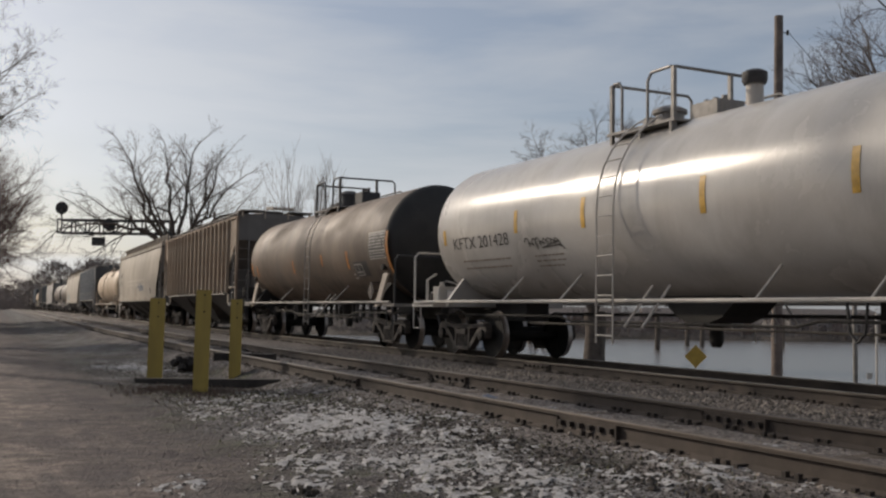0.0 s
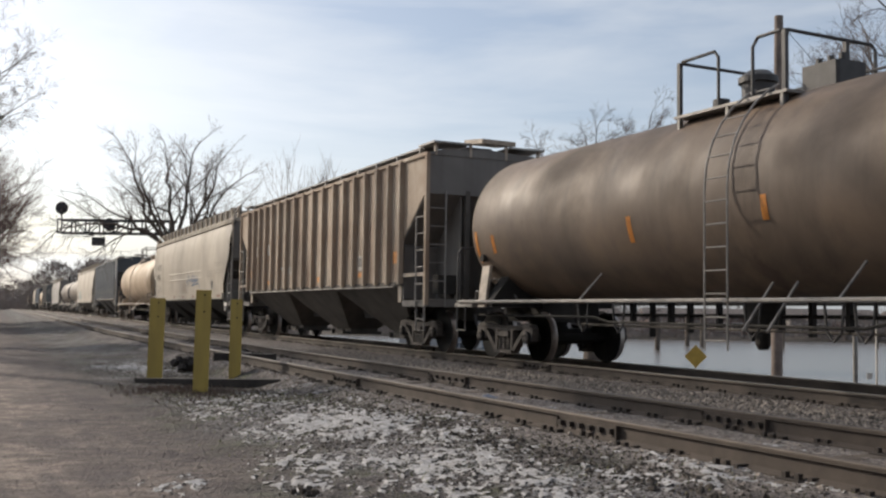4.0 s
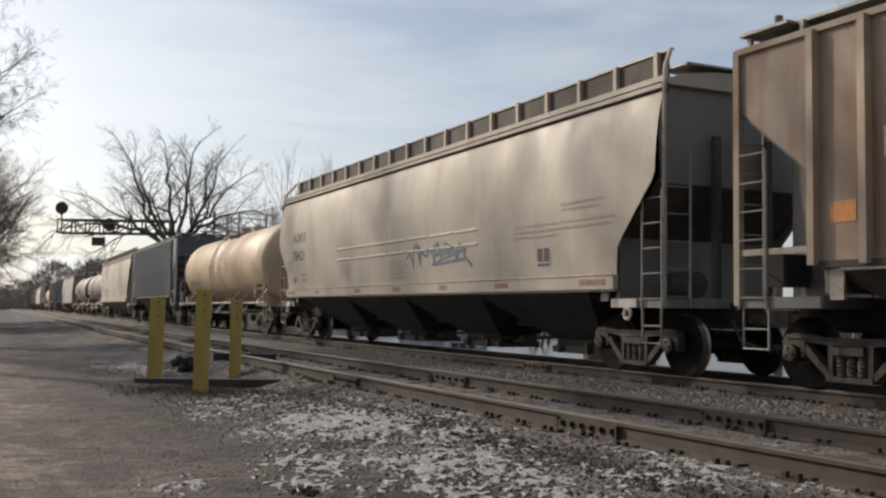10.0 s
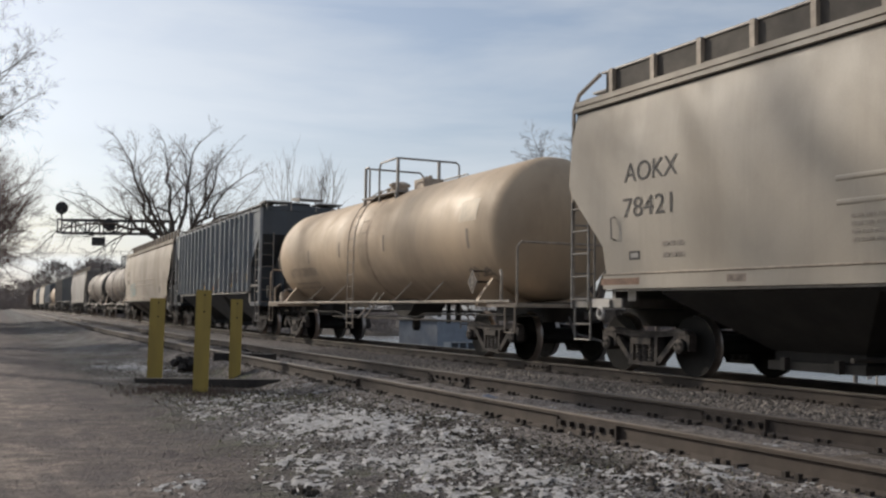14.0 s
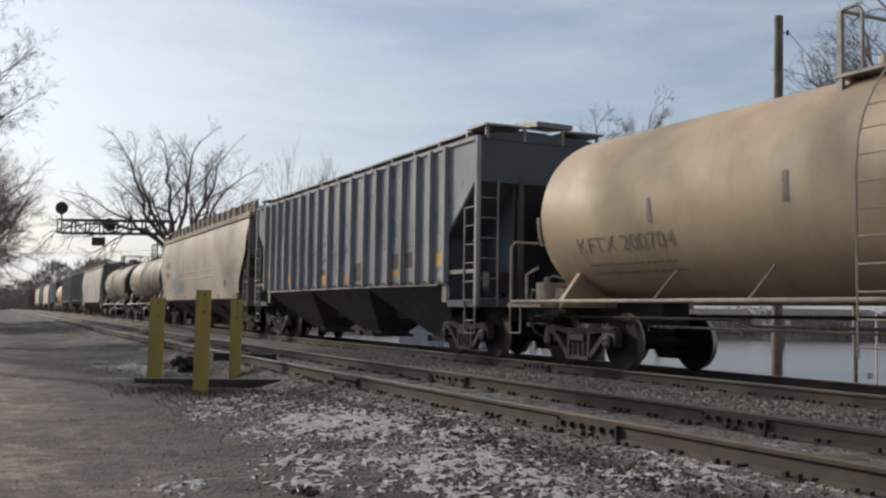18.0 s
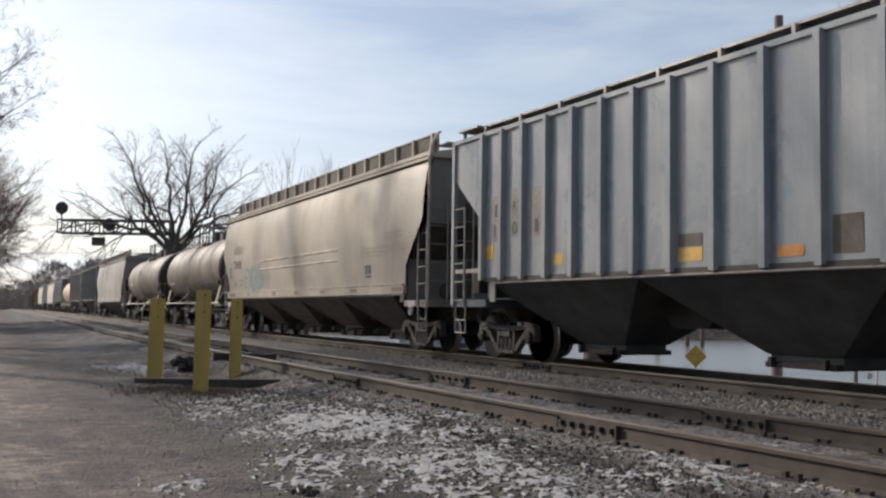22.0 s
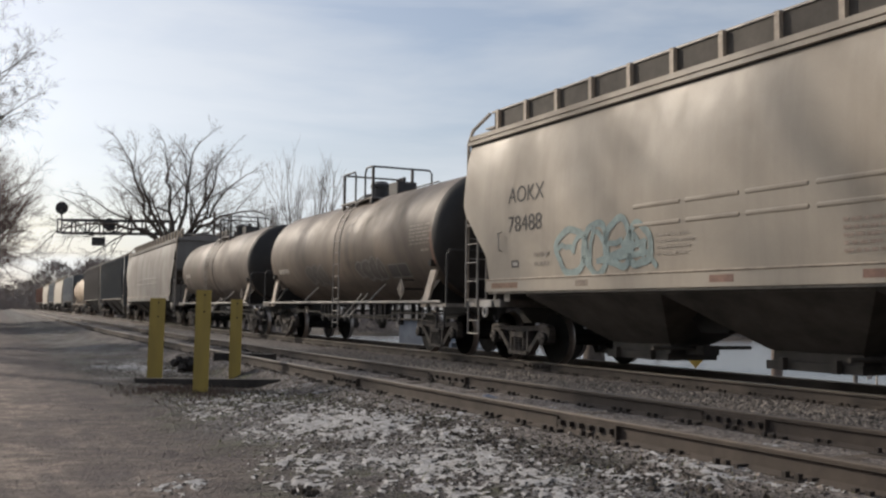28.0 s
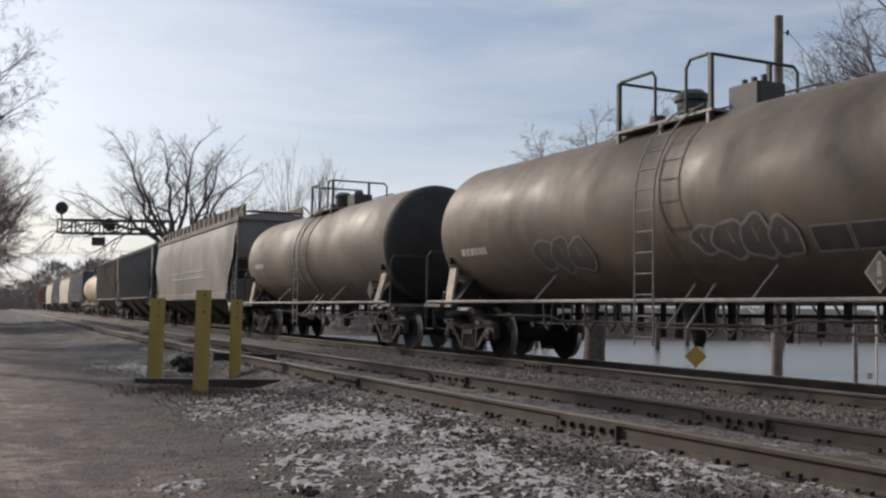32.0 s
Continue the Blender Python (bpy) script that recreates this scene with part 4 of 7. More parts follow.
def make_far_woods():
    """Winter woods and brush in the distance, in one mesh each."""
    rnd = random.Random(77)

    def clump(vs, fs, p, w, h, cnt, fat):
        for _ in range(cnt):
            a, r = rnd.uniform(0, 6.28), rnd.random() ** 0.5
            z0 = rnd.random()
            prof = (1 - (2 * z0 - 0.9) ** 2 * 0.8) ** 0.5 if abs(2 * z0 - 0.9) < 1.1 else 0.2
            q = p + Vector((math.cos(a) * r * w * prof, math.sin(a) * r * w * 0.6 * prof, z0 * h))
            t = Vector((rnd.gauss(0, 0.5), rnd.gauss(0, 0.5), rnd.uniform(0.3, 1))).normalized()
            ln, wd = h * rnd.uniform(0.08, 0.2), h * rnd.uniform(0.004, 0.011) * fat
            sd = t.orthogonal().normalized() * wd
            k = len(vs)
            vs += [q - sd, q + sd, q + t * ln]
            fs.append((k, k + 1, k + 2))

    def emit(name, label, spots, mat, fat=1.0):
        vs, fs = [], []
        for p, w, h, cnt in spots:
            clump(vs, fs, Vector(p), w, h, cnt, fat)
        me = bpy.data.meshes.new(name)
        me.from_pydata([tuple(v) for v in vs], [], fs)
        me.materials.append(mat)
        tagged(new(name, me), label, "woods", kind="stuff")

    far, horizon_clumps = [], []
    for k in range(60):
        u = rnd.random()
        x = -118 + 62 * u
        y = rnd.uniform(225, 285)
        h = (5.5 + 8.0 * max(0, 1 - abs(u - 0.42) / 0.36)) * rnd.uniform(0.75, 1.1)
        far.append(((x * y / 255, y, -0.5), h * 0.55, h, 620))
    for k in range(46):
        y = rnd.uniform(330, 430)
        horizon_clumps.append(((-0.475 * y + rnd.uniform(0, 70), y, -0.5), 6, rnd.uniform(3, 6.5), 300))
    # both far belts carry distance haze in their twig colour
    emit("far_woods", "brown winter woods where the line vanishes", far, M_HAZE_BRUSH)
    emit("bleached_scrub", "low scrub on the horizon beyond the road, haze put in its pale grey", horizon_clumps, M_HAZE_SCRUB)
    bank = []
    for k in range(150):
        x = rnd.uniform(-10, 78)
        bank.append(((x, rnd.uniform(87.5, 94) - 0.04 * x, -1.1), rnd.uniform(1.4, 3.0), rnd.uniform(0.9, 2.6), 200))
    for k in range(60):
        x = rnd.uniform(-8, 95)
        bank.append(((x, rnd.uniform(104, 135), -0.8), 5, rnd.uniform(1.6, 3.0), 300))
    emit("far_brush", "brown leafless brush along the far shore", bank, M_HAZE_BRUSH, 3.0)
    # unseen woods behind the camera, added to block low sky light
    rear = []
    for k in range(70):
        a = radians(rnd.uniform(150, 395))
        q = rnd.uniform(34, 52)
        rear.append(((math.cos(a) * q, math.sin(a) * q - 4, -0.5), rnd.uniform(4, 6), rnd.uniform(9, 15), 420))
    emit("rear_woods", "brown leafless woods behind the camera, unseen, added to dim rear sky light", [c for c in rear if c[0][1] < 4], M_HAZE_BRUSH, 4.0)
    near = []
    for k in range(34):
        s = rnd.uniform(36, 150)
        p = line(s, -rnd.uniform(5.0, 10), -1.0)
        near.append((p, rnd.uniform(1.2, 2.4), rnd.uniform(2.0, 4.6), 260))
    emit("bank_brush", "leafless brush on the embankment behind the train", near, M_HAZE_BRUSH, 1.5)


def on_ground(x, y):
    """Height of the ground under a place of the plan."""
    i = int(np.argmin((_cx - x) ** 2 + (_cy - y) ** 2))
    ph = _ph[i]
    d = -(x - _cx[i]) * math.sin(ph) + (y - _cy[i]) * math.cos(ph)
    return ground_z(float(_ss[i]), float(d))


# ---------------------------------------------------------------- fixed things
def make_posts():
    for (x, y), h, w, turn, lean in (((-4.66, 16.26), 1.36, 0.24, 12, 0.8), ((-3.32, 13.81), 1.46, 0.205, 10, 0.5), ((-3.36, 16.26), 1.36, 0.185, 6, 0.2)):
        z = -0.37
        h = h + 0.04
        root = thing("guard_post", "yellow-painted steel channel guard post with chipped paint", "post", pose(x, y, z, 0, lean, turn), "yellow guard posts")
        g = Geo()
        t, dp = 0.014, 0.075
        g.prism([(-w / 2, 0), (w / 2, 0), (w / 2, dp), (w / 2 - t, dp), (w / 2 - t, t), (-w / 2 + t, t), (-w / 2 + t, dp), (-w / 2, dp)], "z", 0, h + 0.04)
        part("channel", g, M_POST, root)
        for k, zz in enumerate((h - 0.03, h - 0.26)):
            part("bolt_hole", Geo().lathe([(-0.004, 0.014), (0.002, 0.014)], "y", (0.015, 0, zz), 10), M_BOLT, root, "dark bolt hole")
    root = thing("base_timber", "black creosoted timber lying behind the yellow posts", "timber", pose(-3.58, 15.3, -0.262, 0, -2.2, -29))
    part("beam", Geo().box(-1.44, 1.44, -0.09, 0.09, -0.05, 0.105, c=0.02), M_TIMBER, root)
    root = thing("switch_timber", "short dark timber block beside the siding", "timber", pose(-3.75, 18.9, on_ground(-3.75, 18.9) - 0.02, 0, 0, -8))
    part("block", Geo().box(-0.55, 0.62, -0.14, 0.14, 0, 0.17, c=0.03), M_TIMBER, root)
    rnd = random.Random(3)
    root = thing("debris_heap", "small heap of dark debris by the switch timber", "debris", pose(-4.75, 18.8, on_ground(-4.75, 18.8)))
    for k in range(26):
        m = pose(rnd.gauss(0, 0.13), rnd.gauss(0, 0.1), rnd.uniform(0.0, 0.24), rnd.uniform(0, 360), rnd.uniform(0, 360), rnd.uniform(0, 360))
        part("scrap", Geo().box(-0.06, 0.06, -0.05, 0.05, -0.05, 0.05, m, 0.015), M_TIMBER, root)


def make_litter():
    rnd = random.Random(17)
    x, y = 0.51, 11.12
    root = thing("plastic_bag", "crumpled pale blue-grey plastic bag beside the siding", "bag", pose(x, y, on_ground(x, y) - 0.01, 0, 0, 20))
    g = Geo()
    rows = []
    for i in range(7):
        f = i / 6
        r = 0.085 * math.sin(math.pi * min(0.97, 0.12 + 0.85 * f)) + 0.01
        rows.append([((r * (1 + rnd.uniform(-0.4, 0.4))) * 1.5 * math.cos(6.2832 * k / 12), (r * (1 + rnd.uniform(-0.25, 0.25))) * math.sin(6.2832 * k / 12), 0.09 * f + rnd.uniform(-0.018, 0.018)) for k in range(12)])
    for r in rows:
        r.append(r[0])
    part("film", g.grid(rows), M_BAG, root)
    x, y = -0.86, 6.43
    root = thing("dark_clump", "dark frozen earth clump at the edge of the road", "clod", pose(x, y, on_ground(x, y)))
    for k in range(9):
        m = pose(rnd.gauss(0, 0.042), rnd.gauss(0, 0.035), rnd.uniform(0.0, 0.03), rnd.uniform(0, 360), rnd.uniform(0, 360), rnd.uniform(0, 360))
        part("lump", Geo().box(-0.02, 0.02, -0.017, 0.017, -0.014, 0.014, m, 0.008), M_CLOD, root)


def make_gantry():
    base = Vector((-22.6, 82.6, -0.6))
    root = thing("signal_bridge", "black steel cantilever signal bridge over the main line", "signal", Matrix.Translation(base))
    top, low = 8.66, 7.58
    # local: x runs from the mast (0) to the free end (-9.4)
    L = -9.35
    g = Geo()
    for y in (-0.45, 0.45):
        g.box(-0.10, 0.10, y - 0.1, y + 0.1, 0, top)
        for k in range(9):
            z0 = 0.2 + k * 0.84
            g.tube([(0, -0.45, z0), (0, 0.45, z0 + 0.84)] if k % 2 else [(0, 0.45, z0), (0, -0.45, z0 + 0.84)], 0.03, 4)
    part("mast", g, M_SIGNAL, root, "lattice mast")
    for y in (-0.45, 0.45):
        for z in (low, top):
            part("chord", Geo().box(L, 0.3, y - 0.07, y + 0.07, z - 0.08, z + 0.08), M_SIGNAL, root)
        n = 8
        for k in range(n + 1):
            x = L + (0 - L) * k / n
            part("upright", Geo().box(x - 0.05, x + 0.05, y - 0.04, y + 0.04, low, top), M_SIGNAL, root)
            if k < n:
                x1 = L + (0 - L) * (k + 1) / n
                a, b = ((x, low), (x1, top)) if k % 2 == 0 else ((x, top), (x1, low))
                part("diagonal", Geo().tube([(a[0], y, a[1]), (b[0], y, b[1])], 0.05, 4), M_SIGNAL, root)
    part("walkway", Geo().box(L, 0.2, -0.45, 0.45, low - 0.02, low + 0.03), M_SIGNAL, root, "grating walkway")
    for x, z, stem in ((L + 0.35, top + 0.95, top), (L + 4.35, top - 0.36, low)):
        part("signal_stem", Geo().tube([(x, -0.5, stem), (x, -0.5, z)], 0.06, 6), M_SIGNAL, root)
        head = part("signal_head", Geo().lathe([(-0.62, 0.52), (-0.58, 0.53), (-0.55, 0.5)], "y", (x, 0, z), 28), M_SIGNAL, root, "round black signal target", smooth=40)
        for dx, dz in ((0, 0), (0.24, 0.14), (-0.24, 0.14), (0, -0.27)):
            part("hood", Geo().lathe([(-0.80, 0.085), (-0.62, 0.085), (-0.62, 0.07)], "y", (x + dx, 0, z + dz), 12), M_SIGNAL, head)
    part("hanging_sign", Geo().box(L + 2.9, L + 4.0, -0.52, -0.47, low - 1.05, low - 0.35), M_SIGNAL, root, "dark rectangular sign hung under the truss")
    for dx in (3.0, 3.85):
        part("sign_hanger", Geo().box(L + dx, L + dx + 0.05, -0.5, -0.46, low - 0.4, low), M_SIGNAL, root)
    wires = thing("wire_pole", "weathered wooden pole carrying thin overhead wires", "utility pole", Matrix.Identity(4))
    for px, py in ((-62, 120), (-24.5, 106)):
        part("pole", Geo().tube([(px, py, -1.2), (px, py, 11.2)], [0.17, 0.13], 10), M_POLE, wires, smooth=40)
    for z0, z1 in ((10.3, 10.9), (9.1, 9.5), (7.3, 7.5)):
        pts = []
        for i in range(15):
            f = i / 14
            pts.append((-62 + 37.5 * f, 120 - 14 * f, z0 + (z1 - z0) * f - 2.0 * f * (1 - f)))
        part("wire", Geo().tube(pts, 0.018, 3), M_SIGNAL, wires, "thin overhead wire")


def make_far_side():
    root = thing("utility_pole", "weathered leaning wooden utility pole standing in flood water", "utility pole", pose(11.06, 33, -1.7, 0, 0.7, 0))
    part("pole", Geo().tube([(0, 0, -0.4), (0, 0, 4), (0, 0, 8), (0, 0, 12.72)], [0.185, 0.172, 0.158, 0.142], 14), M_POLE, root, smooth=40)
    part("insulator", Geo().tube([(0.15, 0, 12.15), (0.32, 0, 12.15)], 0.02, 6).tube([(0.30, 0, 12.08), (0.30, 0, 12.24)], 0.045, 8), M_SIGNAL, root)
    pts = [(0.31 + 9 * f, 12 * f, 12.2 - 1.6 * f - 0.6 * f * (1 - f)) for f in (0, 0.2, 0.4, 0.6, 0.8, 1.0)]
    part("service_wire", Geo().tube(pts, 0.012, 3), M_SIGNAL, root, "slack service wire")
    root = thing("warning_sign", "faded yellow diamond warning sign half drowned by the flood", "sign", pose(10.17, 40, -0.74, 0, 0, 6))
    r = 0.46
    part("face", Geo().prism([(0, -r), (r, 0), (0, r), (-r, 0)], "y", -0.008, 0.0), M_SIGN, root)
    part("post", Geo().box(-0.03, 0.03, 0.004, 0.04, -1.2, 0.42), M_PIPE_GREY, root)
    root = thing("marker_post", "thin pale steel marker post with a small white tag", "post", pose(13.06, 30, -1.55, 0, 0.3, 0))
    part("stake", Geo().tube([(0, 0, 0), (0, 0, 2.6)], 0.035, 8), M_PIPE_WHITE, root)
    part("tag", Geo().box(-0.30, -0.14, -0.01, 0.01, 0.62, 0.80), M_PIPE_WHITE, root, "small white tag")
    root = thing("crossing_signal", "level crossing signal with white crossed boards and a lit red lamp", "crossing signal", pose(9.68, 23.2, -1.5, 0, 0, 12))
    part("mast", Geo().tube([(0, 0.12, 0), (0, 0.12, 4.75)], 0.055, 10), M_PIPE_GREY, root, "grey steel mast")
    for t in (38, -38):
        part("crossed_board", Geo().box(-0.6, 0.6, -0.01, 0.01, -0.11, 0.11, pose(0, 0.0, 4.5, 0, t, 0)), M_PIPE_WHITE, root, "white crossed board")
    part("cross_arm", Geo().tube([(-0.32, 0.03, 3.80), (0.32, 0.03, 3.80)], 0.035, 8), M_PIPE_GREY, root)
    for dx, lit in ((-0.24, False), (0.24, True)):
        disc = part("lamp_shield", Geo().lathe([(-0.10, 0.25), (-0.07, 0.25), (-0.06, 0.12)], "y", (dx, 0, 3.80), 24), M_SIGNAL, root, "round black lamp shield")
        part("lens", Geo().lathe([(-0.125, 0.06), (-0.12, 0.12), (-0.09, 0.125)], "y", (dx, 0, 3.80), 20), M_RED_LENS if lit else M_SIGNAL, disc, "lit red lens" if lit else "dark lens")
        part("visor", Geo().grid([[(dx + 0.14 * math.cos(w), -0.10, 3.80 + 0.14 * math.sin(w)) for w in (0.2, 0.7, 1.2, 1.57, 1.94, 2.44, 2.94)], [(dx + 0.14 * math.cos(w), -0.34, 3.80 + 0.14 * math.sin(w)) for w in (0.2, 0.7, 1.2, 1.57, 1.94, 2.44, 2.94)]]), M_SIGNAL, disc)
    for x, y, r, lean, h in ((13.6, 63, 0.17, 0, 2.7), (17.7, 72, 0.17, 0, 2.8), (18.25, 70, 0.16, 0, 2.7), (23.6, 69, 0.07, 1, 2.8), (6.3, 71, 0.17, 0, 2.8), (6.15, 64, 0.13, -7, 2.6), (6.35, 64.3, 0.11, 9, 2.6), (7.7, 72, 0.15, -1, 2.7), (5.0, 88, 0.12, -3, 2.8), (5.6, 88.5, 0.12, 4, 2.8)):
        root = thing("drowned_trunk", "dark bare tree trunk standing in flood water", "tree trunk", pose(x, y, -1.8, 0, lean, 0), "drowned trunks")
        part("trunk", Geo().tube([(0, 0, 0), (0, 0, 0.8), (0.03, 0, h * 0.6), (0, 0.02, h)], [r * 1.25, r, r * 0.95, r * 0.85], 9), M_BARK, root, smooth=60)
    flooded_shed()
    for x, y, w, h, paint, turn in ((12.5, 98, 8.5, 1.95, M_WALL_TAN, 3), (24.5, 97, 9.5, 2.0, M_WALL_BROWN, -4), (36.5, 96, 9, 2.1, M_WALL, 5), (47.0, 95, 8.5, 2.0, M_WALL_TAN, -3), (57.5, 94, 8.5, 2.0, M_WALL_BROWN, 4), (68.0, 93, 9, 2.0, M_WALL, 0)):
        house(x, y, w, h, paint, turn)
    g = thing("shore_fence", "low weathered rail fence along the far shore", "fence", Matrix.Identity(4))
    for k in range(20):
        x = 6 + 3.0 * k
        part("fence_post", Geo().box(x - 0.07, x + 0.07, 90.4 - 0.04 * x, 90.54 - 0.04 * x, -1.2, 0.15), M_POLE, g)
        if k < 19:
            for z in (-0.55, -0.1):
                part("rail", Geo().tube([(x, 90.36 - 0.04 * x, z), (x + 3.0, 90.24 - 0.04 * x, z)], 0.05, 5), M_POLE, g)


def flooded_shed():
    """A low shed that stands in the flood, its window row just over the water."""
    W, L, zt = 4.05, 3.75, 1.98
    root = thing("flooded_shed", "low blue-grey shed with a pale roof standing in flood water", "shed", pose(-0.27, 60, -1.6, 0, 0, 40))
    part("wall", Geo().box(0, W, 0, 0.12, 0, zt), M_WALL_BLUE, root, "blue-grey front wall")
    part("wall", Geo().box(0, 0.12, 0.124, L, 0, zt), M_WALL_BLUE, root, "blue-grey side wall")
    part("wall", Geo().box(W - 0.12, W, 0.124, L, 0, zt), M_WALL_BLUE, root)
    part("wall", Geo().box(0.124, W - 0.124, L - 0.12, L, 0, zt), M_WALL_BLUE, root)
    part("roof", Geo().prism([(-0.15, zt), (L + 0.15, zt), (L + 0.15, zt + 0.06), (L / 2, zt + 0.62), (-0.15, zt + 0.06)], "x", -0.15, W + 0.15), M_ROOF_PALE, root, "pale low-pitched roof")
    for k, x in enumerate((0.5, 1.15, 1.8, 2.5, 3.1)):
        win = part("window", Geo().box(x, x + 0.5, -0.03, 0.0, 0.30, 0.62), M_WALL_WHITE if k in (0, 4) else M_SIGNAL, root, "small window just above the water")
        part("frame", Geo().box(x - 0.04, x + 0.54, -0.05, -0.032, 0.62, 0.67), M_WALL_WHITE, win, "white window head")
    for y in (0.8, 2.1):
        part("window", Geo().box(-0.03, 0.0, y, y + 0.7, 0.30, 0.48), M_WALL_WHITE, root, "white window strip")


def house(x, y, w, h, paint, turn):
    root = thing("far_house", "low single-storey house on the far shore", "house", pose(x, y, -1.35, 0, 0, turn), "houses on the far shore")
    dp = 3.2
    part("wall", Geo().box(-w / 2, w / 2, -dp, dp, 0, h), paint, root)
    part("roof", Geo().prism([(-dp - 0.4, h), (dp + 0.4, h), (dp + 0.4, h + 0.1), (0, h + 0.9), (-dp - 0.4, h + 0.1)], "x", -w / 2 - 0.4, w / 2 + 0.4), M_ROOF_FAR, root)
    part("door", Geo().box(-0.5, 0.5, -dp - 0.05, -dp, 0.05, 1.8), M_WALL_BROWN if paint is not M_WALL_BROWN else M_WALL, root, "plain front door")
    for k in (-0.34, -0.16, 0.2, 0.36):
        win = part("window", Geo().box(k * w - 0.5, k * w + 0.5, -dp - 0.06, -dp, 0.75, 1.6), M_WALL_WHITE, root, "white-framed window")
        part("pane", Geo().box(k * w - 0.42, k * w + 0.42, -dp - 0.09, -dp - 0.062, 0.83, 1.52), M_SIGNAL, win, "dark pane")


# ---------------------------------------------------------------- the train
WHEEL_R = 0.457
CARS, WHEELSETS = [], []
_cache = {}


def cached(key, make, *mats, smooth=None):
    if key not in _cache:
        me = make().mesh(key.split("|")[0], smooth)
        for m in mats:
            me.materials.append(m)
        _cache[key] = me
    return _cache[key]


def wheelset_mesh():
    if "wheelset" in _cache:
        return _cache["wheelset"]
    g = Geo()
    for sd in (1, -1):
        y = 0.70 * sd
        o = lambda a: y + a * sd
        g.lathe([(o(-0.02), 0.09), (o(0.0), 0.20), (o(0.005), 0.37), (o(-0.015), 0.40), (o(-0.015), 0.475), (o(0.005), 0.483), (o(0.02), 0.470)], "y", (0, 0, 0), 36)
        g.lathe([(o(0.122), 0.452), (o(0.122), 0.40), (o(0.075), 0.385), (o(0.055), 0.22), (o(0.09), 0.12), (o(0.09), 0.08)], "y", (0, 0, 0), 36)
        g.lathe([(o(0.09), 0.085), (o(0.20), 0.08), (o(0.20), 0.115), (o(0.42), 0.115), (o(0.43), 0.10)], "y", (0, 0, 0), 20)
        for k in range(3):
            w = 2.094 * k
            g.box(-0.022, 0.022, min(o(0.42), o(0.45)), max(o(0.42), o(0.45)), -0.022, 0.022, Matrix.Translation((0.058 * math.cos(w), 0, 0.058 * math.sin(w))))
    g.lathe([(-0.70, 0.085), (0.70, 0.085)], "y", (0, 0, 0), 14)
    dark = len(g.f)
    for sd in (1, -1):
        y = 0.70 * sd
        g.lathe([(y + 0.02 * sd, 0.470), (y + 0.035 * sd, 0.458), (y + 0.122 * sd, 0.452)], "y", (0, 0, 0), 36)
    me = g.mesh("wheelset", 35)
    me.materials.append(M_WHEEL)
    me.materials.append(M_TREAD)
    for p in me.polygons:
        c = p.center
        r = math.hypot(c.x, c.z)
        if 0.448 < r < 0.48 and 0.71 < abs(c.y) < 0.83 and abs(p.normal.y) < 0.9:
            p.material_index = 1
    _cache["wheelset"] = me
    return me


def side_frame_geo():
    """A cast side frame: arched top chord, raking struts, spring seat and bearing jaws."""
    g = Geo()
    lo, hi = -0.07, 0.07
    g.prism([(-1.06, 0.61), (-1.00, 0.69), (-0.80, 0.715), (-0.40, 0.655), (0.40, 0.655), (0.80, 0.715), (1.00, 0.69), (1.06, 0.61), (1.00, 0.59), (0.76, 0.62), (0.36, 0.575), (-0.36, 0.575), (-0.76, 0.62), (-1.00, 0.59)], "y", lo, hi)
    g.box(-1.0, 1.0, -0.095, 0.095, 0.645, 0.665)
    for sd in (1, -1):
        g.prism([(1.06 * sd, 0.61), (0.99 * sd, 0.61), (1.00 * sd, 0.40), (1.05 * sd, 0.38)], "y", lo, hi)
        g.prism([(0.78 * sd, 0.63), (0.70 * sd, 0.61), (0.70 * sd, 0.42), (0.76 * sd, 0.40)], "y", lo, hi)
        g.prism([(0.735 * sd, 0.50), (0.665 * sd, 0.57), (0.27 * sd, 0.205), (0.34 * sd, 0.150)], "y", lo * 0.9, hi * 0.9)
        g.prism([(0.33 * sd, 0.60), (0.26 * sd, 0.60), (0.26 * sd, 0.18), (0.33 * sd, 0.18)], "y", lo, hi)
        g.box(0.889 * sd - 0.115, 0.889 * sd + 0.115, -0.065, 0.075, 0.54, 0.62)
        g.lathe([(0.075, 0.105), (0.13, 0.105), (0.145, 0.07)], "y", (0.889 * sd, 0, 0.457), 18)
    g.box(-0.34, 0.34, -0.10, 0.10, 0.14, 0.20)
    g.box(-0.22, 0.22, -0.09, 0.11, 0.46, 0.56)
    for k in (-0.155, 0, 0.155):
        for j in range(5):
            z = 0.20 + j * 0.052
            g.lathe([(z, 0.050), (z + 0.012, 0.068), (z + 0.030, 0.068), (z + 0.052, 0.050)], "z", (k, 0.02, 0), 10)
    return g


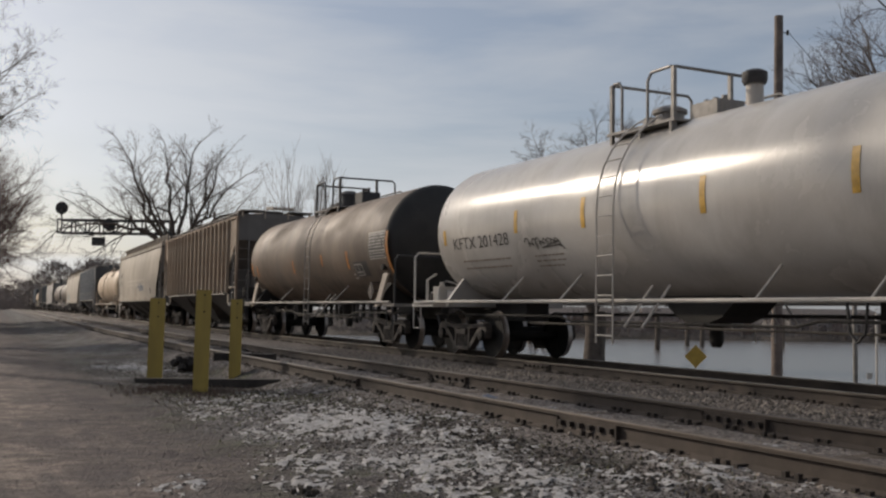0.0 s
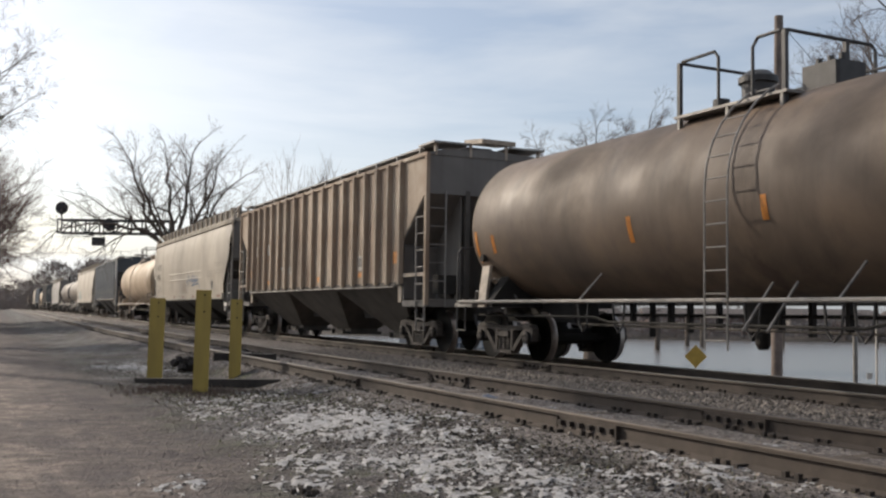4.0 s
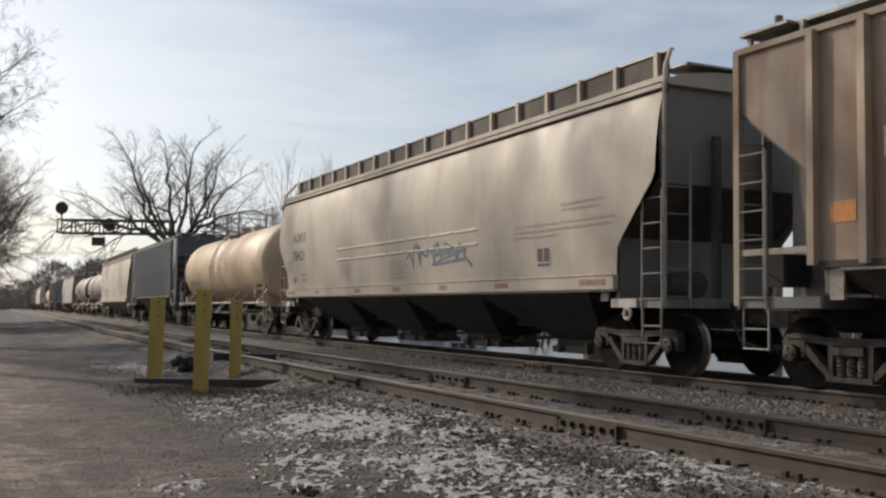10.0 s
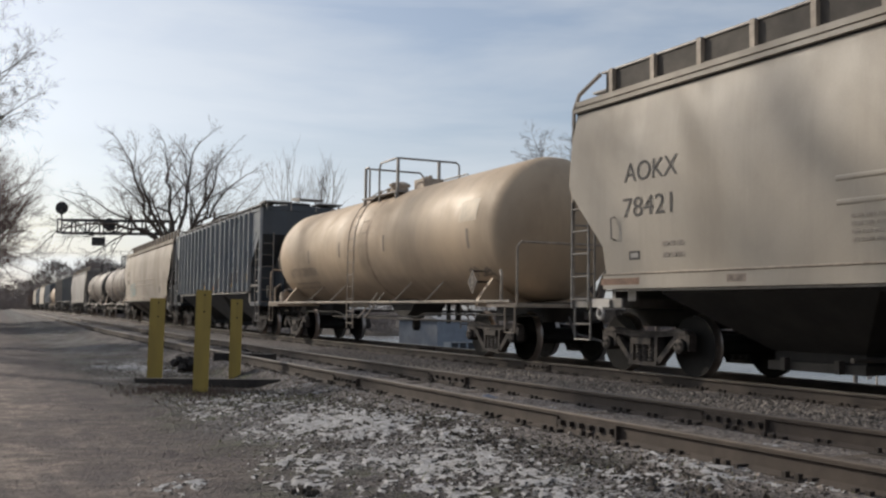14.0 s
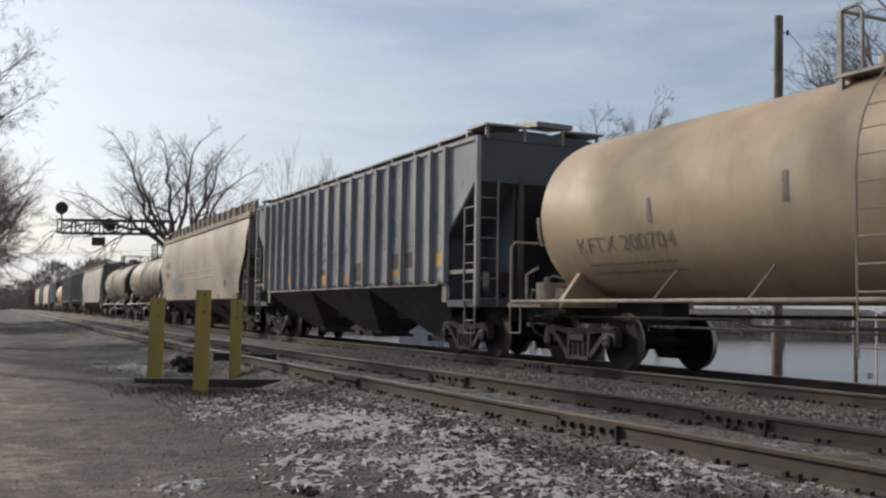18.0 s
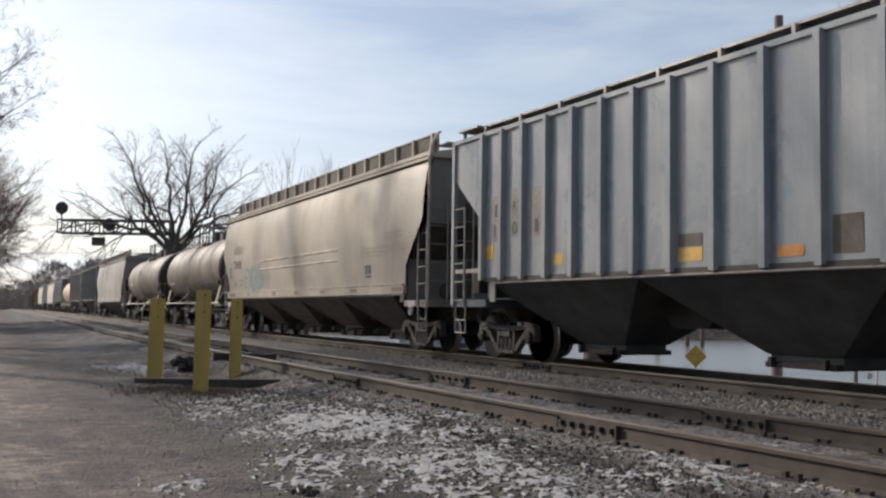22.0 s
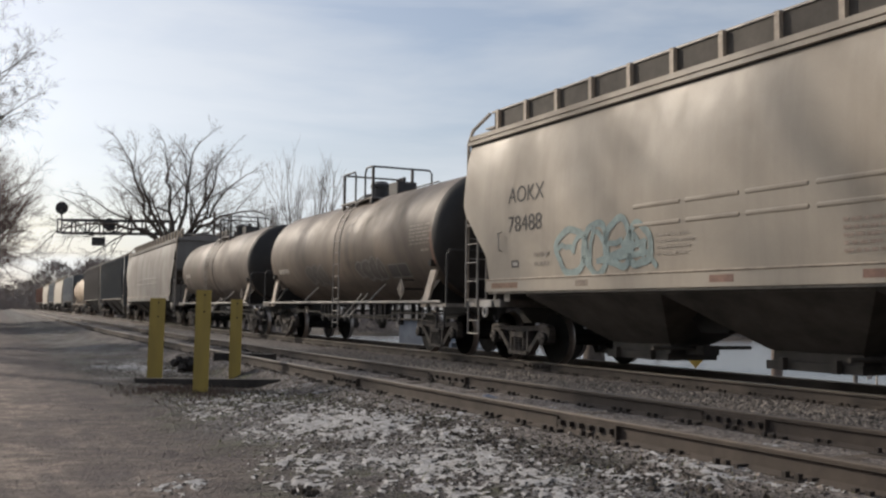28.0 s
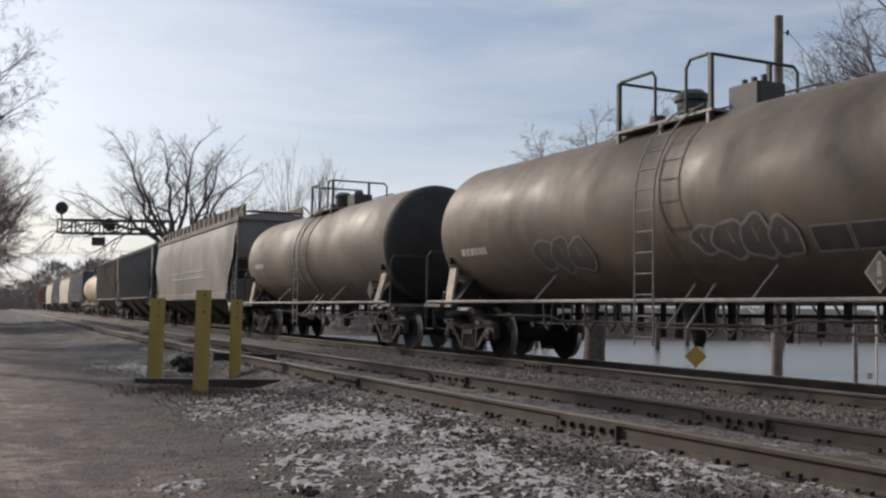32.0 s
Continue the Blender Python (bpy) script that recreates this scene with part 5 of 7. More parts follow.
def truck_part(car, x, label="dusty cast steel truck with spring groups"):
    """One four-wheel truck under a car; its middle at x."""
    me = cached("truck", lambda: Geo().box(-0.2, 0.2, -1.05, 1.05, 0.44, 0.62, c=0.05).box(-0.16, 0.16, -0.3, 0.3, 0.62, 0.78).box(-0.75, -0.66, -0.95, 0.95, 0.33, 0.46).box(0.66, 0.75, -0.95, 0.95, 0.33, 0.46), M_UNDER)
    tr = part("truck", me, M_UNDER, car, label)
    tr.location = (x, 0, 0)
    for sd in (1, -1):
        sf = part("side_frame", cached("side_frame", side_frame_geo, M_TRUCK), M_TRUCK, tr)
        sf.location = (0, sd * 1.0, 0)
    for ax in (0.889, -0.889):
        ws = part("wheelset", wheelset_mesh(), M_WHEEL, tr, "dark steel wheels with worn bright treads")
        ws.location = (ax, 0, WHEEL_R)
        WHEELSETS.append((ws, ax, car))
    return tr


def coupler_part(car, x, end, sgn):
    """Draft gear and coupler from x to the coupling line at end."""
    g = Geo()
    a, b = sorted((x * 1.0, (abs(end) - 0.18) * sgn))
    g.box(a, b, -0.09, 0.09, 0.80, 0.95, c=0.02)
    k0, k1 = sorted(((abs(end) - 0.22) * sgn, (abs(end) + 0.06) * sgn))
    g.box(k0, k1, -0.16, 0.12, 0.76, 1.0, c=0.05)
    part("coupler", g, M_TRUCK, car, "dusty knuckle coupler")
    part("air_hose", Geo().tube([((abs(x)) * sgn, 0.35, 0.85), ((abs(x) + 0.2) * sgn, 0.36, 0.55), ((abs(end) - 0.05) * sgn, 0.22, 0.42), ((abs(end)) * sgn, 0.15, 0.5)], 0.025, 6), M_PIPE_DARK, car, "black rubber brake hose")


def letters(car, text, x0, x1, z, surf, mat, name="lettering"):
    """Painted letters on the road side of a car, from x0 (reader's left) to x1, their middle at height z; surf gives the side's place at a height."""
    cu = bpy.data.curves.new("lettering", "FONT")
    cu.body, cu.align_x, cu.align_y, cu.size = text, "CENTER", "CENTER", 1.0
    tmp = bpy.data.objects.new("lettering_curve", cu)
    scene.collection.objects.link(tmp)
    bpy.context.view_layer.update()
    me = bpy.data.meshes.new_from_object(tmp.evaluated_get(bpy.context.evaluated_depsgraph_get()))
    bpy.data.objects.remove(tmp)
    bpy.data.curves.remove(cu)
    bm = bmesh.new()
    bm.from_mesh(me)
    xs = [v.co.x for v in bm.verts]
    w = (max(xs) - min(xs)) or 1
    k = abs(x0 - x1) / w
    mid = (x0 + x1) / 2
    for v in bm.verts:
        zz = z + v.co.y * min(k, letters.tall / 0.72)
        v.co = Vector((mid - v.co.x * k, surf(zz) + 0.008, zz))
    bm.to_mesh(me)
    bm.free()
    return part(name, me, mat, car, "worn stencilled lettering")


letters.tall = 0.30


def patch(car, name, mat, x0, x1, z0, z1, surf, label="", lift=0.006, n=6, skew=0.0):
    """A painted patch or plate that follows the side of a car."""
    g = Geo()
    rows = []
    for i in range(n + 1):
        z = z0 + (z1 - z0) * i / n
        rows.append([(x0 + skew * i / n, surf(z) + lift, z), (x1 + skew * i / n, surf(z) + lift, z)])
    g.grid(rows)
    return part(name, g, mat, car, label)


def bars(car, mat, x0, x1, z, surf, count, h=0.035, gap=0.075, seed=1, fill=0.8, lift=0.008):
    """Rows of unreadable small writing as plain bars."""
    rnd = random.Random(seed)
    g = Geo()
    for i in range(count):
        zz = z - i * gap
        x = max(x0, x1)
        stop = min(x0, x1) + (abs(x1 - x0) * (1 - fill)) * rnd.random()
        while x > stop:
            w = rnd.uniform(0.06, 0.2)
            g.grid([[(x, surf(zz) + lift, zz), (x - w, surf(zz) + lift, zz)], [(x, surf(zz + h) + lift, zz + h), (x - w, surf(zz + h) + lift, zz + h)]])
            x -= w + 0.035
    return part("stencil_text", g, mat, car, "small worn stencil marks", kind="stuff")


def spray(car, mat, loops, surf, r=0.022, label="faded spray-paint outline"):
    """Loose sprayed outlines that follow the side: loops of centre x, centre z, half width, half height, wave."""
    g = Geo()
    for cx, cz, w, h, ph in loops:
        inner, outer = [], []
        for k in range(29):
            a = 6.2832 * k / 28
            wob = 1 + 0.07 * math.sin(3 * a + ph) + 0.05 * math.sin(5 * a + 2 * ph)
            for lst, e in ((inner, -r), (outer, r)):
                x, z = cx + (w * wob + e) * math.cos(a), cz + (h * wob + e) * math.sin(a)
                lst.append((x, surf(z) + 0.009, z))
        g.grid([inner, outer])
    return part("graffiti", g, mat, car, label)


def bubbles(car, line_mat, fill_mat, loops, surf, r=0.024, label="pale outlined bubble letters"):
    """Sprayed bubble letters: a filled blob, its outline and a small eye, each over the one before."""
    for n, (cx, cz, w, h, ph) in enumerate(loops):
        lift = 0.006 + 0.004 * n

        def at(a, e, up):
            wob = 1 + 0.10 * math.sin(3 * a + ph) + 0.06 * math.sin(5 * a + 2 * ph)
            x, z = cx + (w * wob + e) * math.cos(a), cz + (h * wob + e) * math.sin(a)
            return (x, surf(z) + up, z)
        ang = [6.2832 * k / 28 for k in range(29)]
        part("graffiti_fill", Geo().grid([[(cx, surf(cz) + lift, cz)] * 29, [at(a, -h * 0.5, lift) for a in ang], [at(a, 0, lift) for a in ang]]), fill_mat, car, "charcoal sprayed letter body")
        g = Geo().grid([[at(a, -r, lift + 0.002) for a in ang], [at(a, r, lift + 0.002) for a in ang]])
        for dx in ((-0.1,) if n % 2 else (0.1,)):
            x0 = cx + dx * w
            pts = [(x0 + 0.02 * math.sin(k + ph), cz + h * (0.45 - 0.22 * k)) for k in range(4)]
            g.grid([[(x - r * 0.6, surf(z) + lift + 0.002, z) for x, z in pts], [(x + r * 0.6, surf(z) + lift + 0.002, z) for x, z in pts]])
        part("graffiti", g, line_mat, car, label)


def scrawl(car, mat, x0, x1, z, h, surf, seed, r=0.018, loops=7, label="scrawled dark spray paint"):
    """A quick sprayed signature: loops, zigzags and an underline."""
    rnd = random.Random(seed)
    pts = []
    n = loops * 6
    for k in range(n + 1):
        f = k / n
        amp = h * (0.55 + 0.45 * math.sin(2.1 * f * loops + seed)) * (1 - 0.4 * f)
        pts.append((x0 + (x1 - x0) * f + 0.06 * math.sin(k * 1.05 + 1.2), z + amp * math.sin(k * 1.05) + rnd.gauss(0, h * 0.10)))
    pts += [(x1 + (x0 - x1) * 0.55, z - h * 0.75), (x1, z - h * 0.5), (x1 + (x1 - x0) * 0.08, z - h * 1.1)]
    g = Geo()
    for (xa, za), (xb, zb) in zip(pts, pts[1:]):
        dx, dz = xb - xa, zb - za
        ln = math.hypot(dx, dz) or 1
        ox, oz = -dz / ln * r, dx / ln * r
        ex, ez = dx / ln * r * 0.6, dz / ln * r * 0.6
        g.grid([[(xa + ox - ex, surf(za + oz) + 0.009, za + oz - ez), (xb + ox + ex, surf(zb + oz) + 0.009, zb + oz + ez)], [(xa - ox - ex, surf(za - oz) + 0.009, za - oz - ez), (xb - ox + ex, surf(zb - oz) + 0.009, zb - oz + ez)]])
    return part("graffiti", g, mat, car, label)


def ladder(car, name, x0, x1, path, mat, label="", step=0.31, r=0.016, rung=0.012, m=None):
    """Two stringers through the (y, z) path, and each rung between them."""
    g = Geo()
    for x in (x0, x1):
        g.tube([(x, y, z) for y, z in path], r, 6)
    lad = part(name, g, mat, car, label)
    if m is not None:
        lad.matrix_basis = m
    me = cached("rung|%.3f|%.3f|%s" % (x0, x1, mat.name), lambda: Geo().tube([(x0, 0, 0), (x1, 0, 0)], rung, 6), mat)
    need = step * 0.4
    for (ya, za), (yb, zb) in zip(path, path[1:]):
        ln = math.hypot(yb - ya, zb - za)
        pos = need
        while pos < ln:
            f = pos / ln
            part("rung", me, mat, lad).location = (0, ya + (yb - ya) * f, za + (zb - za) * f)
            pos += step
        need = pos - ln
    return lad


def tank_car(label, q, front, rear, half, truck, sill, lx, paint, pipe, rail, head=0.5, saddle=None, bands=(), top_kind="dark", group="tank cars of the train", rails=(1.3, 0.5, -0.1, -0.5), detail=True, hang=None, outlet=0.0):
    R, ZC = 1.45, 2.60
    car = thing("tank_car", label, "tank car", None, group)
    car["q"] = q
    CARS.append((car, q, truck))
    surf = lambda z: math.sqrt(max(0.02, R * R - (z - ZC) ** 2))
    prof = []
    for k in range(9):
        w = math.pi / 2 * k / 8
        prof.append((-half + head * (1 - math.cos(w)), max(0.001, R * math.sin(w))))
    body = [(x, r) for x, r in prof]
    mid = [(-half + head + (2 * (half - head)) * k / 10, R) for k in range(1, 10)]
    body += mid + [(-x, r) for x, r in reversed(prof)]
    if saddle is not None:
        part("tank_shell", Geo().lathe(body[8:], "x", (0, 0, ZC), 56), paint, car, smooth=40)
        # only the head turned from the sun gets the black tone
        part("tank_head", Geo().lathe([(x - 0.004 * (r < R - 0.01), r) for x, r in body[:9]], "x", (0, 0, ZC), 56), M_SHADED_HEAD, car, "front tank head, its shade put in as black paint", smooth=40)
    else:
        part("tank_shell", Geo().lathe(body, "x", (0, 0, ZC), 56), paint, car, smooth=40)
    for x in bands:
        part("shell_band", Geo().lathe([(x - 0.06, R + 0.002), (x - 0.06, R + 0.018), (x + 0.06, R + 0.018), (x + 0.06, R + 0.002)], "x", (0, 0, ZC), 56), paint, car, smooth=40)
    # underframe
    part("centre_sill", Geo().box(-sill - 0.1, -truck + 1.3, -0.28, 0.28, 0.74, 1.12, c=0.03), M_UNDER, car, "black stub sill")
    part("centre_sill", Geo().box(truck - 1.3, sill + 0.1, -0.28, 0.28, 0.74, 1.12, c=0.03), M_UNDER, car, "black stub sill")
    for sd in (1, -1):
        part("bolster", Geo().prism([(-1.42, 1.02), (1.42, 1.02), (1.42, 1.14), (1.05, 1.62), (0.5, 1.28), (-0.5, 1.28), (-1.05, 1.62), (-1.42, 1.14)], "x", sd * truck - (0.16 if saddle is not None else 0.05), sd * truck + (0.16 if saddle is not None else 0.05)), M_UNDER if saddle is not None else paint, car)
        truck_part(car, sd * truck)
        coupler_part(car, sd * sill, front if sd < 0 else rear, sd)
        ex0, ex1 = sorted((sd * (truck + 0.55), sd * sill))
        part("end_platform", Geo().box(ex0, ex1, -1.48, 1.48, 1.02, 1.09), pipe if pipe is not M_PIPE_DARK else M_PIPE_GREY, car, "narrow end platform")
        part("end_handrail", Geo().tube([(sd * (sill - 0.05), 1.44, 1.09), (sd * (sill - 0.05), 1.44, 2.12), (sd * (sill - 0.05), 1.36, 2.22), (sd * (sill - 0.05), -1.36, 2.22), (sd * (sill - 0.05), -1.44, 2.12), (sd * (sill - 0.05), -1.44, 1.09)], 0.024, 8), pipe, car)
        for y in (1.47, -1.47):
            part("sill_step", Geo().tube([(sd * (sill - 0.08), y, 1.05), (sd * (sill - 0.08), y, 0.55), (sd * (sill - 0.45), y, 0.55), (sd * (sill - 0.45), y, 1.05)], 0.018, 6), pipe, car, "stirrup step")
        for y in (1.45, -1.45):
            if saddle is not None:
                g = Geo()
                x = sd * (truck + 0.19)
                pts = [(x - 0.14, 1.48, 1.02), (x + 0.14, 1.48, 1.02), (x + 0.15 + sd * 0.12, 1.30, 1.83), (x - 0.15 + sd * 0.12, 1.30, 1.83)]
                k = 1 if y > 0 else -1
                g.add([Vector((a, b * k, c)) for a, b, c in pts] + [Vector((a, (b - 0.06) * k, c)) for a, b, c in pts],
                      [(0, 1, 2, 3), (7, 6, 5, 4), (0, 4, 5, 1), (1, 5, 6, 2), (2, 6, 7, 3), (3, 7, 4, 0)])
                part("saddle_plate", g, saddle, car, "pale steel saddle plate")
                part("lug", Geo().lathe([(1.18, 0.075), (1.40, 0.075), (1.40, 0.04), (1.40, 0.0)], "y", (sd * (truck + 0.32), 0, 1.98), 14) if y > 0 else Geo().lathe([(-1.18, 0.10), (-1.45, 0.10)], "y", (sd * (truck + 0.32), 0, 1.98), 14), M_UNDER, car)
            else:
                part("grab_iron", Geo().tube([(sd * (half - 0.18), y, 1.10), (sd * (half - 0.18), y, 1.60), (sd * (half - 0.40), y * 0.93, 1.72)], 0.03, 6), pipe, car)
    for y in (1.50, -1.50):
        part("side_rail", Geo().tube([(-sill + 0.2, y, 1.12), (sill - 0.2, y, 1.12)], 0.033, 8), pipe if pipe is not M_PIPE_DARK else M_PIPE_GREY, car, "long running pipe rail")
        k = 1 if y > 0 else -1
        for x in (2.6, -2.75) if saddle is not None else (4.05, 2.1, -2.5, -4.3):
            part("rail_brace", Geo().tube([(x, y, 1.12), (x, 1.02 * k, 1.60)], 0.020, 6), pipe if pipe is not M_PIPE_DARK else M_PIPE_GREY, car)
        for x in (lx - 0.42, lx - 0.85):
            part("step_brace", Geo().tube([(x, 1.05 * k, 1.36), (x, 1.58 * k, 0.72)], 0.022, 6), pipe if pipe is not M_PIPE_DARK else M_PIPE_GREY, car)
        # ladder
        RR = R + 0.20
        path = [(RR * k, 0.46), (RR * k, ZC)] + [(RR * math.cos(a) * k, ZC + RR * math.sin(a)) for a in (0.2, 0.4, 0.6, 0.8, 1.0, 1.12)]
        ladder(car, "ladder", lx - 0.22, lx + 0.22, path, M_PIPE_WHITE if pipe is M_PIPE_WHITE else M_PIPE_TAN if pipe is M_PIPE_TAN else M_PIPE_GREY, "curved side ladder")
    # top platform and rails
    zt = ZC + R
    aL, aR, bL, bR = rails
    lo, hi = bR - 0.1, aL + 0.05
    zp = zt - 0.13
    for k in (1, -1):
        part("platform", Geo().box(lo, hi, *sorted((k * 0.46, k * 0.92)), zp - 0.02, zp + 0.02), M_PIPE_GREY, car, "grating walkway beside the manway")
        for x in (lo + 0.1, (lo + hi) / 2, hi - 0.1):
            part("platform_leg", Geo().box(x - 0.025, x + 0.025, *sorted((k * 0.86, k * 0.91)), zp - 0.28, zp), M_PIPE_GREY, car)
    zr = zt + 0.72
    part("safety_rail", Geo().tube([(aR, 0.86, zp), (aR, 0.86, zr - 0.1), (aR + 0.08, 0.86, zr), (aL - 0.08, 0.86, zr), (aL, 0.78, zr), (aL, -0.78, zr), (aL, -0.86, zr - 0.08), (aL, -0.86, zp)], 0.026, 8), rail, car, "bent pipe safety rail")
    part("safety_rail", Geo().tube([(bL, 0.86, zp), (bL, 0.86, zr - 0.12), (bL - 0.10, 0.86, zr), (bR + 0.06, 0.86, zr), (bR, 0.78, zr), (bR, -0.80, zr), (bR, -0.88, zr - 0.08), (bR, -0.88, zp)], 0.026, 8), rail, car, "bent pipe safety rail")
    part("safety_rail", Geo().tube([(bR - 0.6, -0.86, zp), (bR - 0.6, -0.86, zp + 0.45), (bR - 0.5, -0.86, zp + 0.5), (aL - 0.2, -0.86, zp + 0.5)], 0.022, 8), rail, car, "low back rail")
    for x, y in ((aL, 0.84), (bR, 0.84), (bR, -0.3)):
        part("rail_post", Geo().box(x - 0.032, x + 0.032, y - 0.032, y + 0.032, zp - 0.15, zr), rail, car)
    dk = M_PIPE_DARK if top_kind == "dark" else M_PIPE_TAN if top_kind == "tan" else M_PIPE_GREY
    up = 1.2 if top_kind == "dark" else 0.8
    part("manway", Geo().lathe([(zt - 0.12, 0.24), (zt + 0.26 * up, 0.24), (zt + 0.26 * up, 0.29), (zt + 0.33 * up, 0.29), (zt + 0.41 * up, 0.17), (zt + 0.42 * up, 0.0)], "z", ((aL + bL) / 2 - 0.1, 0.1, 0), 24), dk, car, "bolted manway lid", smooth=35)
    part("valve_housing", Geo().box(bR - 0.38, bR + 0.28, -0.28, 0.28, zt - 0.1, zt + 0.26 * up, c=0.04), dk, car, "valve housing")
    for dx in (-0.25, -0.05, 0.15):
        part("valve_stem", Geo().tube([(bR + dx, 0.05, zt + 0.2 * up), (bR + dx, 0.05, zt + 0.37 * up)], 0.05, 8), dk, car)
    part("vent", Geo().lathe([(zt - 0.1, 0.09), (zt + 0.10, 0.09), (zt + 0.10, 0.13), (zt + 0.20, 0.13), (zt + 0.22, 0.05)], "z", (aL - 0.15, 0.15, 0), 14), dk, car, "small safety vent")
    part("bottom_outlet", Geo().lathe([(0.42, 0.07), (0.50, 0.11), (0.62, 0.11), (0.72, 0.09), (0.74, 0.2), (0.95, 0.24), (1.22, 0.34)], "z", (outlet, 0, 0), 16), M_UNDER, car, "bottom outlet valve")
    part("brake_gear", Geo().lathe([(-0.25, 0.16), (0.25, 0.16)], "y", (sill - 0.9, 0.85, 1.30), 16).box(sill - 1.2, sill - 0.6, 0.55, 1.2, 1.09, 1.17), pipe if pipe is not M_PIPE_DARK else M_UNDER_GREY, car, "brake cylinder on the end platform", smooth=35)
    part("valve_block", Geo().box(sill - 1.0, sill - 0.68, 1.0, 1.3, 1.16, 1.46, c=0.03).box(sill - 1.35, sill - 1.05, 0.85, 1.15, 1.16, 1.36, c=0.03).lathe([(1.46, 0.06), (1.56, 0.05)], "z", (sill - 0.84, 1.15, 0), 10), pipe if pipe is not M_PIPE_DARK else M_UNDER_GREY, car, "brake valve block")
    part("valve_pipe", Geo().tube([(sill - 0.85, 1.15, 1.5), (sill - 0.95, 1.1, 1.58), (sill - 1.2, 1.0, 1.52), (sill - 1.5, 0.9, 1.2)], 0.02, 6).tube([(sill - 0.7, 1.2, 1.3), (sill - 0.5, 1.25, 1.34), (sill - 0.35, 1.2, 1.12)], 0.02, 6), M_PIPE_GREY, car, "bent brake pipe")
    part("brake_pipe", Geo().tube([(-sill, 0.9, 0.86), (-3.0, 0.9, 0.86), (-2.6, 0.9, 0.78), (2.6, 0.9, 0.78), (3.0, 0.9, 0.86), (sill, 0.9, 0.86)], 0.022, 6), M_UNDER, car)
    if detail:
        rnd = random.Random(int(abs(q) * 10))
        part("brake_rod", Geo().tube([(-truck + 1.6, 0.35, 0.70), (truck - 1.6, 0.35, 0.72)], 0.02, 6), M_UNDER_GREY, car, "long brake rod")
        part("brake_rod", Geo().tube([(-truck + 1.2, -0.5, 0.93), (truck - 1.2, -0.5, 0.90)], 0.03, 6), M_UNDER, car, "long brake rod")
        lo, hi = hang or (-truck + 1.7, truck - 1.6)
        if hang:
            part("outlet_skirt", Geo().prism([(outlet + 0.95, 1.24), (outlet + 0.45, 0.90), (outlet + 0.2, 0.80), (outlet - 0.3, 0.80), (outlet - 0.6, 0.90), (outlet - 1.0, 1.24)], "y", -0.42, 0.42), M_UNDER, car, "sooty outlet skirt under the tank")
        x = lo
        while x < hi:
            w, z0 = rnd.uniform(0.02, 0.05), rnd.choice((0.62, 0.70, 0.78, 0.52))
            part("rod_hanger", Geo().box(x - w, x + w, -0.55, -0.45, z0, 1.18), M_UNDER, car)
            if rnd.random() < 0.35:
                part("hanging_hose", Geo().tube([(x, 0.5, 1.1), (x + 0.04, 0.5, 0.72), (x + 0.16, 0.5, 0.60), (x + 0.28, 0.5, 0.72), (x + 0.32, 0.5, 1.1)], 0.022, 6), M_PIPE_DARK, car)
            x += rnd.uniform(0.35, 0.9)
    return car, surf


def bay_geo(w, top, ytop, low, ylow, zlow, foot):
    """One discharge hopper: four sloped sheets down to an outlet box."""
    g = Geo()
    rings = [(w, ytop, top + 0.02), (w, ytop, top - 0.06), (low, ylow, zlow), (low * 0.96, ylow * 0.9, zlow - 0.01), (low * 0.96, ylow * 0.9, foot)]
    vs, fs = [], []
    for a, b, z in rings:
        vs += [Vector((-a, -b, z)), Vector((a, -b, z)), Vector((a, b, z)), Vector((-a, b, z))]
    for i in range(len(rings) - 1):
        for k in range(4):
            fs.append((i * 4 + k, i * 4 + (k + 1) % 4, i * 4 + 4 + (k + 1) % 4, i * 4 + 4 + k))
    fs.append((3, 2, 1, 0))
    n = (len(rings) - 1) * 4
    fs.append((n, n + 1, n + 2, n + 3))
    return g.add(vs, fs)


def saddle_geo(half_w, top, half_low, zlow, y):
    """The closed ridge between two discharge hoppers."""
    return Geo().prism([(-half_low, zlow), (half_low, zlow), (half_w, top), (-half_w, top)], "y", -y, y)


